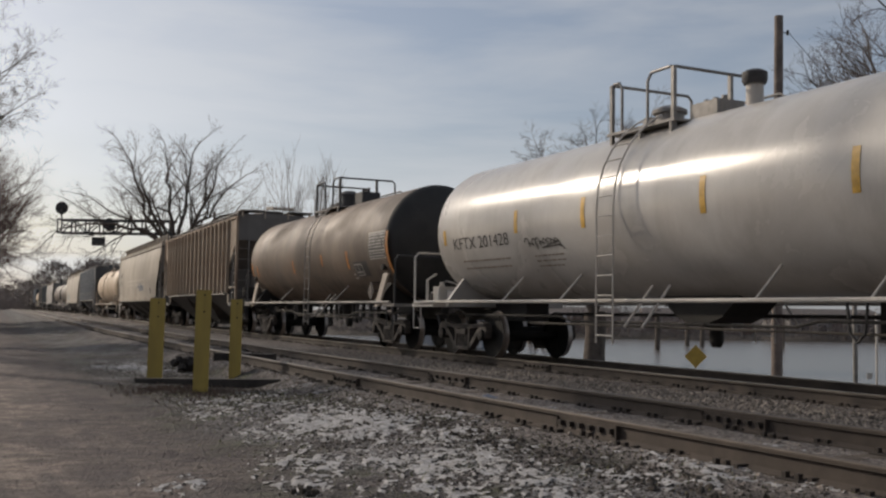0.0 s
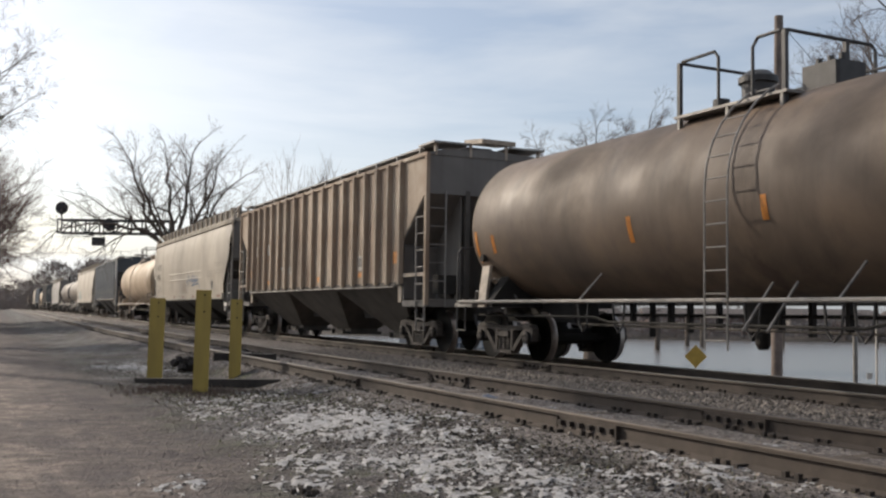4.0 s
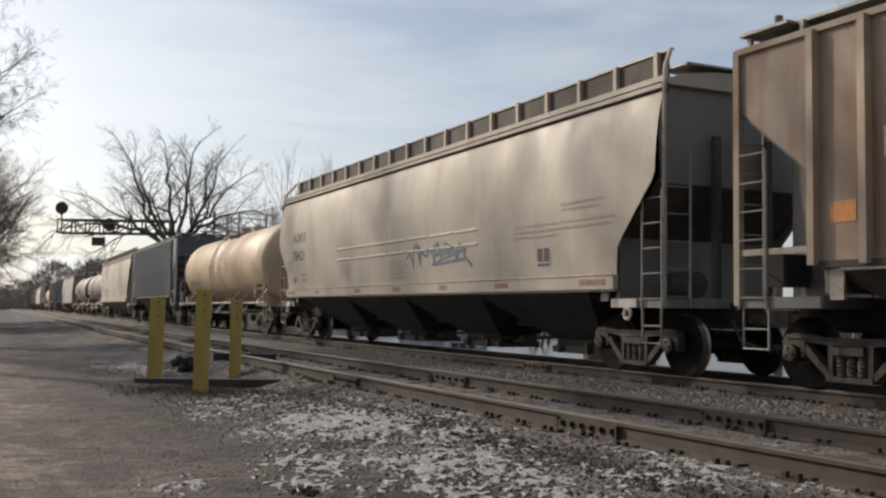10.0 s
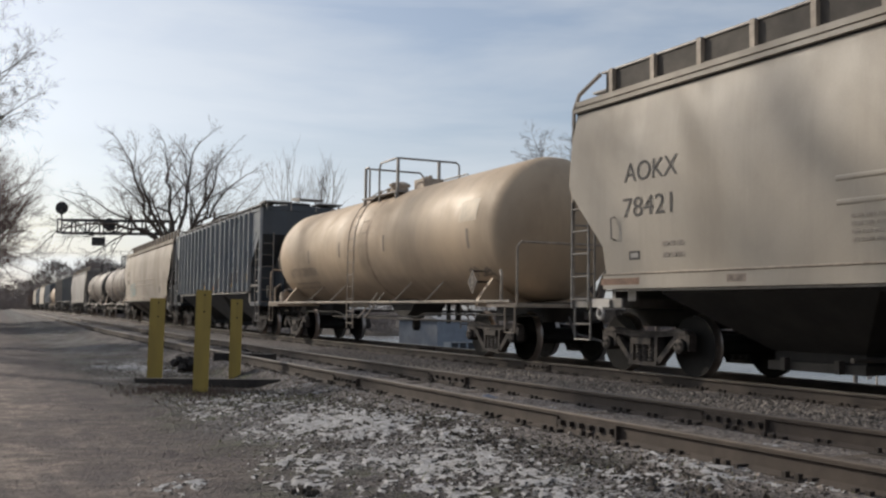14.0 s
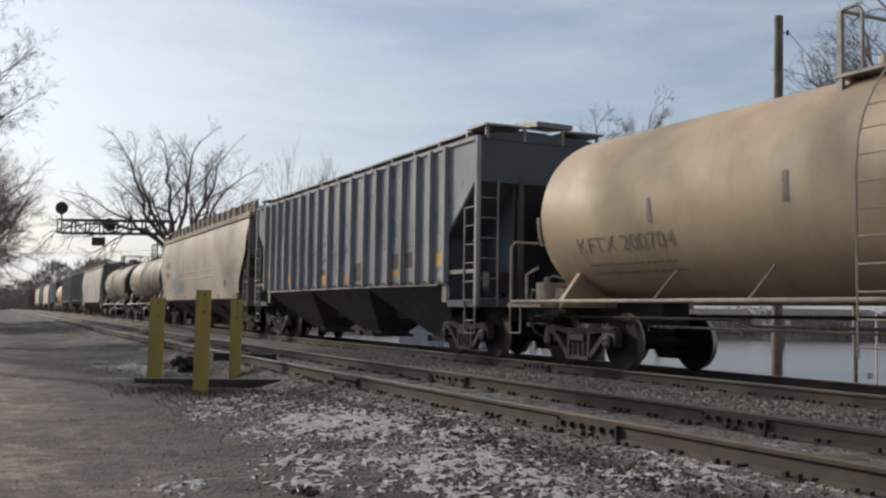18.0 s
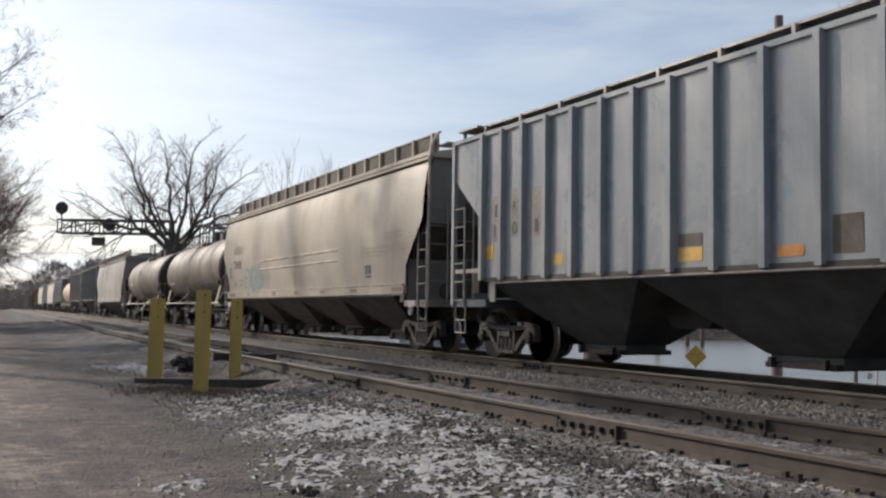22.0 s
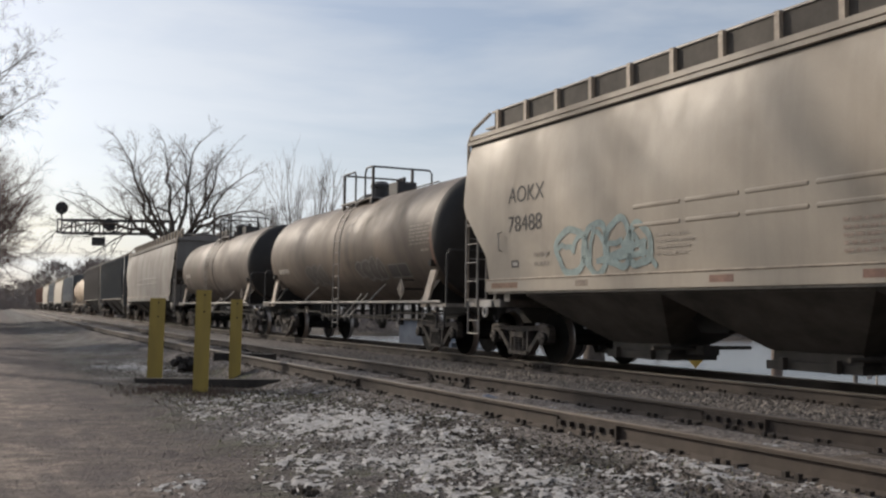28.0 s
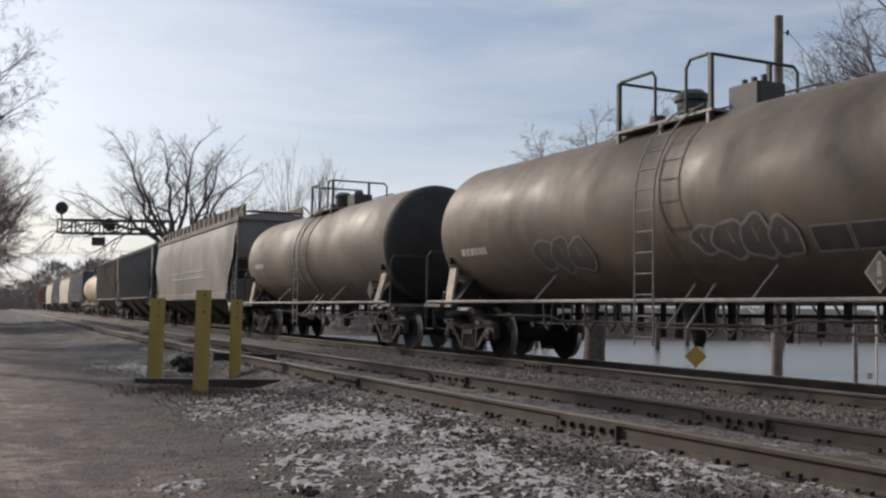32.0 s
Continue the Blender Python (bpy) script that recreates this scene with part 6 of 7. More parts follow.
def car_ends(car, E, truck, front, rear, pipe, zl, wide=1.5, low=1.02, beam=None):
    """Platforms, sills, ladders, steps and couplers at both ends of a hopper car."""
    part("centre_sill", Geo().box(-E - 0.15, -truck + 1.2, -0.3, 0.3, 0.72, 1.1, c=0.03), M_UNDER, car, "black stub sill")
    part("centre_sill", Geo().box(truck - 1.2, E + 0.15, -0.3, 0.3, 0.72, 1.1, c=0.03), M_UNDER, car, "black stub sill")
    for sd in (1, -1):
        truck_part(car, sd * truck)
        coupler_part(car, sd * (E + 0.1), front if sd < 0 else rear, sd)
        a, b = sorted((sd * (E - 1.35), sd * E))
        part("end_platform", Geo().box(a, b, -wide, wide, low, low + 0.14, c=0.02), beam or pipe, car, "end platform and buffer beam")
        for y in (wide, -wide):
            k = 1 if y > 0 else -1
            ladder(car, "side_ladder", sd * (E - 0.03), sd * (E - 0.50), [(y + 0.03 * k, low - 0.02), (y + 0.03 * k, zl)], M_PIPE_WHITE if pipe is M_PIPE_WHITE else M_PIPE_GREY, "", 0.37, 0.022, 0.014)
            part("sill_step", Geo().tube([(sd * (E - 0.08), y, low), (sd * (E - 0.08), y, 0.50), (sd * (E - 0.52), y, 0.50), (sd * (E - 0.52), y, low)], 0.02, 6).tube([(sd * (E - 0.08), y, 0.75), (sd * (E - 0.52), y, 0.75)], 0.015, 6), M_PIPE_GREY, car, "stirrup step")
            ladder(car, "end_ladder", 0.0, k * 0.45, [(0, low), (0, zl + 0.55)], M_PIPE_GREY, "", 0.40, 0.02, 0.013, Matrix.Translation((sd * (E + 0.01), y - 0.45 * k, 0)) @ Matrix.Rotation(radians(90), 4, "Z"))
            part("bolster_plate", Geo().box(sd * (E - 1.55) - 0.1, sd * (E - 1.55) + 0.1, y - 0.05 * k - 0.02, y - 0.05 * k + 0.02, low + 0.1, 1.54), pipe, car)
        for y in (0.5, -0.5):
            part("end_post", Geo().box(sd * (E - 0.06) - 0.05, sd * (E - 0.06) + 0.05, y - 0.055, y + 0.055, low, 3.6), M_UNDER_GREY, car, "upright end post")
    part("brake_wheel", Geo().tube([(E + 0.08, -0.8 + 0.28 * math.cos(a * 0.5236), 2.0 + 0.28 * math.sin(a * 0.5236)) for a in range(13)], 0.018, 6), M_PIPE_DARK, car, "hand brake wheel")
    part("air_reservoir", Geo().lathe([(-E + 0.4, 0.05), (-E + 0.42, 0.2), (-E + 1.05, 0.2), (-E + 1.07, 0.05)], "x", (0, 0.55, 1.38), 18), M_UNDER_GREY, car, "brake reservoir drum", smooth=35)


# the side posts stand closer together towards the car's ends
RIB_X = [7.04]
for _gap in (0.75, 0.75, 0.79, 0.82, 0.82, 0.83, 0.86, 0.90, 0.93, 0.91, 0.93, 0.82, 0.81, 0.81, 0.80, 0.75, 0.74):
    RIB_X.append(RIB_X[-1] - _gap)


def ribbed_hopper(label, q, front, rear, paint, end_paint, pipe, group="ribbed hopper cars of the train", detail=True, bay=None):
    bay = bay or M_UNDER
    E, truck = 8.33, 6.95
    car = thing("hopper_car", label, "hopper car", None, group)
    CARS.append((car, q, truck))
    Y = 1.50
    for k in (1, -1):
        poly = [(-E, 4.38), (-E, 3.62), (-E + 1.25, 2.62), (-E + 1.35, 2.45), (-E + 1.35, 1.54), (E - 1.35, 1.54), (E - 1.35, 2.45), (E - 1.25, 2.62), (E, 3.62), (E, 4.38)]
        part("side_sheet", Geo().prism(poly, "y", *sorted((k * Y, k * (Y - 0.03)))), paint, car)
        part("side_sill", Geo().box(-E + 1.3, E - 1.3, *sorted((k * (Y - 0.02), k * (Y + 0.035))), 1.50, 1.58), M_UNDER_GREY, car)
        part("top_chord", Geo().box(-E, E, *sorted((k * (Y - 0.05), k * (Y + 0.05))), 4.33, 4.41, c=0.01), paint, car)
        rib = cached("rib|" + paint.name + str(k), lambda: Geo().prism([(-0.060, 0), (0.060, 0), (0.052, 0.115 * k), (-0.052, 0.115 * k)], "z", 1.53, 4.36), paint)
        for x in RIB_X:
            if not detail and k < 0:
                continue
            ob = part("rib", rib, paint, car)
            ob.location = (x, k * Y, 0)
        for sd in (1, -1):
            part("corner_post", Geo().box(sd * E - 0.05, sd * E + 0.05, *sorted((k * (Y - 0.04), k * (Y + 0.05))), 1.05, 4.40), paint, car)
            a, b = sorted((sd * (E - 1.36), sd * E))
            part("sill_bar", Geo().box(a, b, *sorted((k * (Y - 0.03), k * (Y + 0.02))), 1.69, 1.77), pipe, car)
    part("roof", Geo().prism([(-1.5, 4.40), (-1.1, 4.50), (0, 4.56), (1.1, 4.50), (1.5, 4.40), (1.5, 4.36), (-1.5, 4.36)], "x", -E, E), end_paint, car)
    for sd in (1, -1):
        a, b = sorted((sd * (E - 0.02), sd * (E - 0.05)))
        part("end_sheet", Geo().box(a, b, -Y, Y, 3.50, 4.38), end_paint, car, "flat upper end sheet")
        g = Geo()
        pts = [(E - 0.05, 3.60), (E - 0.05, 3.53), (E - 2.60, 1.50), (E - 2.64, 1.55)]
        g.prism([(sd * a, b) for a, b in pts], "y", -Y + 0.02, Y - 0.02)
        part("slope_sheet", g, end_paint, car, "sloped end sheet, its shade put in the paint")
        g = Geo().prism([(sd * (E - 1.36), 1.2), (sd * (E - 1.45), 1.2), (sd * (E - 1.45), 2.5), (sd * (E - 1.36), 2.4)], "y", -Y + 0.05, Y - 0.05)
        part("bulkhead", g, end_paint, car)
        # plates added to block the bright gap the camera sees past the end
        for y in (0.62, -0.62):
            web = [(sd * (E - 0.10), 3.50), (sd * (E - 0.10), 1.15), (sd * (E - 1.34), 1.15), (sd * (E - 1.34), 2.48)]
            part("shear_web", Geo().prism(web, "y", y - 0.012, y + 0.012), end_paint, car, "upright plate under the sloped sheet, added to close the gap in view")
        part("brake_box", Geo().box(*sorted((sd * (E - 0.45), sd * (E - 0.12))), 0.70, 1.15, 1.30, 1.72, c=0.03), M_UNDER, car, "dark brake valve box on the end platform")
        for y in (0.95, -0.95):
            part("end_walk", Geo().box(*sorted((sd * (E - 0.75), sd * (E + 0.10))), y - 0.45, y + 0.45, 4.62, 4.66), M_PIPE_GREY, car, "corner running board of grating")
        for y in (1.3, 0.45, -0.45, -1.3):
            part("walk_support", Geo().box(*sorted((sd * (E - 0.05), sd * (E + 0.01))), y - 0.03, y + 0.03, 4.36, 4.67), pipe, car)
    for y in (1.05, -1.05):
        part("roof_walk", Geo().box(-E + 0.7, E - 0.7, y - 0.2, y + 0.2, 4.62, 4.66), M_PIPE_GREY, car, "long roof running board")
        for i in range(12):
            x = -E + 0.9 + i * (2 * E - 1.8) / 11
            part("walk_support", cached("walk_support|a", lambda: Geo().box(-0.03, 0.03, -0.18, 0.26, 4.42, 4.63), M_PIPE_GREY), M_PIPE_GREY, car).location = (x, y if y > 0 else y - 0.08, 0)
    for i in range(9):
        x = -E + 1.3 + i * (2 * E - 2.6) / 8
        part("hatch_cover", cached("hatch_cover|" + end_paint.name, lambda: Geo().box(-0.72, 0.72, -0.42, 0.42, 4.55, 4.70, c=0.05), end_paint), end_paint, car).location = (x, 0, 0)
    for sd in (1, -1):
        part("hatch_lid", Geo().box(-0.45, 0.45, -0.45, 0.45, -0.05, 0.05, pose(sd * (E - 0.42), -0.25, 4.80, 0, 6 * sd, 4), 0.05), pipe if pipe is not M_PIPE_WHITE else M_PIPE_GREY, car, "pale roof hatch lid")
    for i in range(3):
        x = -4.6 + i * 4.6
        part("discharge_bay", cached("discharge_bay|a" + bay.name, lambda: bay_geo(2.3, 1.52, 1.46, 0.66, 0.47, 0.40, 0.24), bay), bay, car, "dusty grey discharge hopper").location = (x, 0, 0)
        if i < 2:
            # ridge kept black, shade between the bays put into its colour
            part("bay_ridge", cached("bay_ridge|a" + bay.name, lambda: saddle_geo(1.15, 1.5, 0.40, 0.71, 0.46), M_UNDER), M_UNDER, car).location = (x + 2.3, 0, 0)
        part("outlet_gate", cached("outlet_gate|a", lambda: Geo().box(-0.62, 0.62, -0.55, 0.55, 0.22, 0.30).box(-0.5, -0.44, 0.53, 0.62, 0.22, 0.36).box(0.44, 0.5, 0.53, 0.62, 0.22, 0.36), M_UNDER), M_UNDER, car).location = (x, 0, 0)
    for y in (1.56, -1.56):
        part("sill_pipe", Geo().tube([(-E + 1.7, y, 1.47), (-1.2, y, 1.485), (E - 1.7, y, 1.47)], 0.018, 6), M_PIPE_GREY, car, "thin pale air pipe along the sill")
    car_ends(car, E, truck, front, rear, pipe, 3.02, beam=end_paint)
    return car, (lambda z: Y + 0.0)


PALE_PROF = [(1.585, 1.50), (1.61, 1.90), (1.63, 2.35), (1.635, 2.8), (1.62, 3.2), (1.585, 3.6), (1.53, 3.95), (1.47, 4.20)]


def pale_side(z):
    return float(np.interp(z, [p[1] for p in PALE_PROF], [p[0] for p in PALE_PROF]))


def curved_hopper(label, q, front, rear, paint, E=9.62, truck=8.3, end_paint=None, group="curve-sided hopper cars of the train", detail=True, bay=None):
    bay = bay or M_UNDER
    end_paint = end_paint or M_PALE_END
    car = thing("covered_hopper", label, "hopper car", None, group)
    CARS.append((car, q, truck))

    def x_end(z):
        return float(np.interp(z, (1.4, 1.97, 2.85, 3.0), (E - 1.08, E - 1.0, E - 0.16, E - 0.08)))

    for k in (1, -1):
        g = Geo()
        rows = []
        zs = np.linspace(1.50, 4.20, 19)
        for z in zs:
            xe = x_end(z)
            rows.append([(xe * u, k * pale_side(z), z) for u in np.linspace(-1, 1, 33)])
        g.grid(rows)
        part("side_sheet", g, paint, car, smooth=50)
        part("side_sill", Geo().box(-E + 1.06, E - 1.06, *sorted((k * 1.55, k * 1.655))[0:2], 1.30, 1.515, c=0.01), paint, car, "pale side sill channel")
        part("sill_lip", Geo().box(-E + 1.06, E - 1.06, *sorted((k * 1.50, k * 1.60)), 1.265, 1.29), M_PIPE_GREY, car)
        # pale tube added to draw the sill's sunlit edge
        part("sill_lit_edge", Geo().tube([(-E + 1.06, k * 1.655, 1.522), (E - 1.06, k * 1.655, 1.522)], 0.016, 8), M_PIPE_TAN, car, "pale tube added for the sunlit sill edge")
        part("eave_rail", Geo().box(-E + 0.04, E - 0.04, *sorted((k * 1.42, k * 1.53)), 4.235, 4.30, c=0.01), paint, car, "rolled eave rail")
        part("eave_lip", Geo().box(-E + 0.04, E - 0.04, *sorted((k * 1.36, k * 1.50)), 4.335, 4.42, c=0.01), paint, car)
        # black strip fills the eave gap where only shade lies
        part("eave_groove", Geo().box(-E + 0.06, E - 0.06, *sorted((k * 1.38, k * 1.465)), 4.18, 4.38), M_UNDER, car, "black strip standing in for shade under the eave")
        if k > 0 or detail:
            for zc in (2.52, 2.24):
                for i in range(7):
                    x0 = 4.05 - i * 1.17
                    part("stiffener", cached("stiffener|" + paint.name + str(k) + str(zc), lambda: Geo().prism([(k * pale_side(zc) - 0.01 * k, zc - 0.05), (k * (pale_side(zc) + 0.013), zc - 0.015), (k * (pale_side(zc) + 0.013), zc + 0.015), (k * pale_side(zc) - 0.01 * k, zc + 0.05)], "x", -0.52, 0.52), paint), paint, car, "pressed stiffening bead").location = (x0 - 0.52, 0, 0)
        # roof walk with kick panels
        part("kick_panel", Geo().box(-E + 0.4, E - 0.4, *sorted((k * 1.10, k * 1.125)), 4.48, 4.91), M_UNDER_GREY, car, "dark roof walk panel")
        part("panel_rail", Geo().box(-E + 0.3, E - 0.3, *sorted((k * 1.09, k * 1.15)), 4.90, 4.93), M_PIPE_GREY, car)
        for i in range(18):
            x = E - 0.62 - i * (2 * E - 1.24) / 17
            part("panel_post", cached("panel_post|" + str(k), lambda: Geo().box(-0.045, 0.045, *sorted((k * 1.12, k * 1.20)), 4.40, 4.92), M_PIPE_TAN), M_PIPE_TAN, car).location = (x, 0, 0)
        for sd in (1, -1):
            part("corner_post", Geo().tube([(sd * (E - 0.02), k * 1.5, 1.1), (sd * (E - 0.02), k * 1.5, 4.30), (sd * (E - 0.08), k * 1.44, 4.55), (sd * (E - 0.30), k * 1.16, 4.90)], 0.035, 6), M_PIPE_TAN if paint is not None else paint, car)
    part("roof", Geo().prism([(-1.46, 4.36), (-1.2, 4.46), (-0.6, 4.56), (0, 4.60), (0.6, 4.56), (1.2, 4.46), (1.46, 4.36), (1.4, 4.30), (-1.4, 4.30)], "x", -E + 0.05, E - 0.05), paint, car)
    part("roof_trough", Geo().box(-E + 0.8, E - 0.8, -0.3, 0.3, 4.58, 4.74, c=0.04), end_paint, car, "long roof hatch trough")
    for sd in (1, -1):
        a, b = sorted((sd * (E - 0.14), sd * (E - 0.17)))
        part("end_sheet", Geo().prism([(-1.46, 2.85), (1.46, 2.85), (1.50, 3.6), (1.40, 4.33), (-1.40, 4.33), (-1.50, 3.6)], "x", a, b), end_paint, car, "upper end sheet, greyed for its shade")
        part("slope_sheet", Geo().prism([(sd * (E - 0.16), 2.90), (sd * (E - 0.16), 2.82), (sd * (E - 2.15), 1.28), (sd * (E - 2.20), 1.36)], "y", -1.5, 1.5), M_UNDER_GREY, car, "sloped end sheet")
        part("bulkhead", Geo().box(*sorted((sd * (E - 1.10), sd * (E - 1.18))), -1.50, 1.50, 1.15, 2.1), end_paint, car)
        part("end_walk", Geo().box(*sorted((sd * (E - 0.62), sd * (E + 0.02))), -1.1, 1.1, 4.62, 4.65), M_PIPE_GREY, car, "cross running board")
        part("tow_ring", Geo().tube([(sd * (E - 0.85) + 0.075 * math.cos(k * 0.5236), 1.54, 0.93 + 0.085 * math.sin(k * 0.5236)) for k in range(13)], 0.03, 6).box(*sorted((sd * (E - 0.85) - 0.22, sd * (E - 0.85) + 0.22)), 1.515, 1.54, 1.02, 1.15), M_PIPE_WHITE, car, "pale towing ring")
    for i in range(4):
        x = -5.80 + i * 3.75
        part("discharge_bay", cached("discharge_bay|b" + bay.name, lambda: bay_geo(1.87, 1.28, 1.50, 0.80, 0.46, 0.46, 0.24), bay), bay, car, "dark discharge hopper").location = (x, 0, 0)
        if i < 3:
            # black ridge carries the shade between neighbouring bays in its colour
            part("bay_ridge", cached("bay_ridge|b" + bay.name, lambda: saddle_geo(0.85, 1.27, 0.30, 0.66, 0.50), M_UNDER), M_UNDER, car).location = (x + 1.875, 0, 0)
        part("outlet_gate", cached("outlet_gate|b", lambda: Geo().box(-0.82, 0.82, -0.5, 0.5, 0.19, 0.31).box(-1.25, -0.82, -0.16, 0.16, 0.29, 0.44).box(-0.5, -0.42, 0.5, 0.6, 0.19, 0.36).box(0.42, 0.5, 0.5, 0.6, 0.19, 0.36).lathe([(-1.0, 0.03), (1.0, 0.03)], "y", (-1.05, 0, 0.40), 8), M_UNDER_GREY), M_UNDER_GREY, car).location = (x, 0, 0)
    car_ends(car, E, truck, front, rear, M_PIPE_GREY, 2.75)
    return car, pale_side


def make_train():
    # white tank car in front
    q = -77.9
    car, sf = tank_car("white tank car with black lettering and orange reflector strips", q - 0.45, 8.9, 8.90, 7.6, 6.5, 8.15, 0.57, M_WHITE_TANK, M_PIPE_WHITE, M_PIPE_GREY, 0.75, None, (), "grey", rails=(1.5, 1.2, 0.52, -0.10), hang=(-3.4, -2.2), outlet=-0.1)
    part("relief_pipe", Geo().lathe([(3.95, 0.13), (4.42, 0.13)], "z", (-0.95, 0, 0), 16), M_PIPE_WHITE, car, "white relief pipe", smooth=35)
    part("relief_cap", Geo().lathe([(4.40, 0.16), (4.46, 0.19), (4.58, 0.19), (4.62, 0.12), (4.62, 0.0)], "z", (-0.95, 0, 0), 16), M_PIPE_DARK, car, "black valve cap", smooth=35)
    letters.tall = 0.24
    letters(car, "KFTX 201428", -71.66 - q, -73.92 - q, 2.29, sf, M_LETTER)
    bars(car, M_LETTER_TAN, -71.9 - q, -73.9 - q, 1.93, sf, 2, 0.03, 0.14, 3)
    for a, b0, b1 in ((-74.24, 2.38, 2.80), (-76.42, 2.33, 2.84), (-79.35, 2.33, 2.86), (-81.97, 2.35, 2.90), (-71.3, 2.30, 2.62)):
        patch(car, "reflector", M_YELLOW_TAPE, a - q - 0.06, a - q + 0.06, b0, b1, sf, "orange reflector strip")
    scrawl(car, M_LETTER, -74.55 - q, -75.65 - q, 2.17, 0.13, sf, 2, 0.012, 9)
    bars(car, M_LETTER_TAN, -74.7 - q, -75.7 - q, 1.93, sf, 3, 0.025, 0.09, 31)
    # dark tank car
    q = -62.05
    car, sf = tank_car("grimy brown-black tank car with a white data panel", q, 7.4, 7.75, 6.85, 5.8, 7.1, -0.85, M_BROWN_TANK, M_PIPE_DARK, M_PIPE_DARK, 0.45, M_PIPE_TAN, (), rails=(0.85, -0.03, -0.72, -1.30))
    patch(car, "data_panel", M_LETTER_PALE, -67.32 - q, -68.43 - q, 2.19, 2.87, sf, "worn test data panel with pale rows on black")
    patch(car, "panel_field", M_PRIMER, -67.345 - q, -68.405 - q, 2.41, 2.82, sf, "black stained field", 0.009)
    patch(car, "panel_field", M_PRIMER, -67.345 - q, -68.405 - q, 2.21, 2.38, sf, "black stained field", 0.009)
    for k, (a, w) in enumerate(((-67.38, 0.26), (-67.70, 0.14), (-67.90, 0.16), (-68.12, 0.10), (-68.28, 0.10))):
        bars(car, M_PANEL, a - q, a - w - q, 2.765, sf, 5, 0.040, 0.076, 5 + k, 1.0, 0.014)
    bars(car, M_PANEL, -67.40 - q, -68.35 - q, 2.315, sf, 2, 0.036, 0.075, 41, 1.0, 0.014)
    patch(car, "repaint_patch", M_PRIMER, -66.02 - q, -67.04 - q, 1.80, 2.18, sf, "dark repainted patch")
    patch(car, "stencil_frame", M_LETTER_PALE, -66.12 - q, -66.66 - q, 1.82, 2.12, sf, "white stencil frame", 0.010)
    patch(car, "stencil_field", M_PRIMER, -66.15 - q, -66.37 - q, 1.92, 2.09, sf, "", 0.014)
    patch(car, "stencil_field", M_PRIMER, -66.41 - q, -66.63 - q, 1.92, 2.09, sf, "", 0.014)
    patch(car, "stencil_field", M_PRIMER, -66.15 - q, -66.63 - q, 1.84, 1.89, sf, "", 0.014)
    bars(car, M_LETTER_PALE, -65.83 - q, -66.0 - q, 1.84, sf, 2, 0.05, 0.10, 44)
    placard(car, -67.53 - q, 1.40, sf)
    for a, b0, b1 in ((-65.67, 2.0, 2.48), (-60.70, 2.02, 2.42), (-63.55, 2.15, 2.48), (-56.4, 2.05, 2.4)):
        patch(car, "reflector", M_ORANGE, a - q - 0.055, a - q + 0.055, b0, b1, sf, "orange reflector strip")
    patch(car, "reflector", M_ORANGE, -68.61 - q, -68.49 - q, 1.80, 2.84, sf, "long orange reflector strip", skew=0.0)
    patch(car, "reflector", M_ORANGE, -55.75 - q - 0.05, -55.75 - q + 0.05, 1.9, 2.5, sf, "orange reflector strip")
    # tan ribbed hopper
    q = -45.27
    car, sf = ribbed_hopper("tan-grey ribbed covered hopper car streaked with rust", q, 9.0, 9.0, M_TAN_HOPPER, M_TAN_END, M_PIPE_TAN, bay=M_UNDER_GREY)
    fl = lambda z: 1.506
    for a, z0, z1, w in ((-51.90, 2.02, 2.30, 0.38), (-38.62, 2.02, 2.27, 0.38), (-40.95, 1.72, 1.85, 0.46), (-46.2, 1.70, 1.84, 0.32), (-49.60, 1.75, 1.88, 0.44)):
        patch(car, "reflector", M_ORANGE, a - q - w / 2, a - q + w / 2, z0, z1, fl, "orange reflector patch", 0.002, 1)
    patch(car, "stencil_frame", M_LETTER_PALE, -49.36 - q, -49.79 - q, 1.93, 2.29, fl, "white stencil frame", 0.003, 1)
    patch(car, "stencil_field", M_TAN_END, -49.39 - q, -49.56 - q, 2.02, 2.26, fl, "", 0.006, 1)
    patch(car, "stencil_field", M_TAN_END, -49.59 - q, -49.76 - q, 2.02, 2.26, fl, "", 0.006, 1)
    for i in range(4):
        x = -39.2 - q - i * 0.36 - (0.37 if i > 1 else 0)
        patch(car, "letter_trace", M_LETTER_PALE, x, x - 0.20, 2.70, 3.05, fl, "worn pale letter trace", 0.003, 1)
    scrawl(car, M_LETTER_PALE, -42.30 - q, -42.88 - q, 2.18, 0.13, fl, 3, 0.03, 3, "pale scrubbed spray paint")
    scrawl(car, M_LETTER_PALE, -43.08 - q, -43.40 - q, 2.14, 0.14, fl, 5, 0.028, 2, "pale scrubbed spray paint")
    # pale curve-sided hopper
    q = -25.85
    car, sf = curved_hopper("pale grey curve-sided covered hopper car", q, 10.4, 10.45, M_PALE_HOPPER)
    hopper_marks(car, q, 0.0, "78421", sf)
    scrawl(car, M_NAVY_SPRAY, -26.5 - q, -29.4 - q, 2.12, 0.28, sf, 5, 0.028, 8, "navy blue sprayed scrawl")
    scrawl(car, M_NAVY_SPRAY, -26.9 - q, -28.9 - q, 2.22, 0.16, sf, 8, 0.03, 4, "navy blue sprayed scrawl")
    # cream tank car
    q = -6.1
    car, sf = tank_car("cream-coloured tank car with faded lettering", q, 9.3, 8.9, 7.85, 6.6, 8.3, 0.02, M_CREAM_TANK, M_PIPE_TAN, M_PIPE_GREY, 0.75, None, (), "tan", rails=(1.15, 0.8, 0.1, -1.1), hang=(-1.9, -0.6), outlet=-0.5)
    letters.tall = 0.25
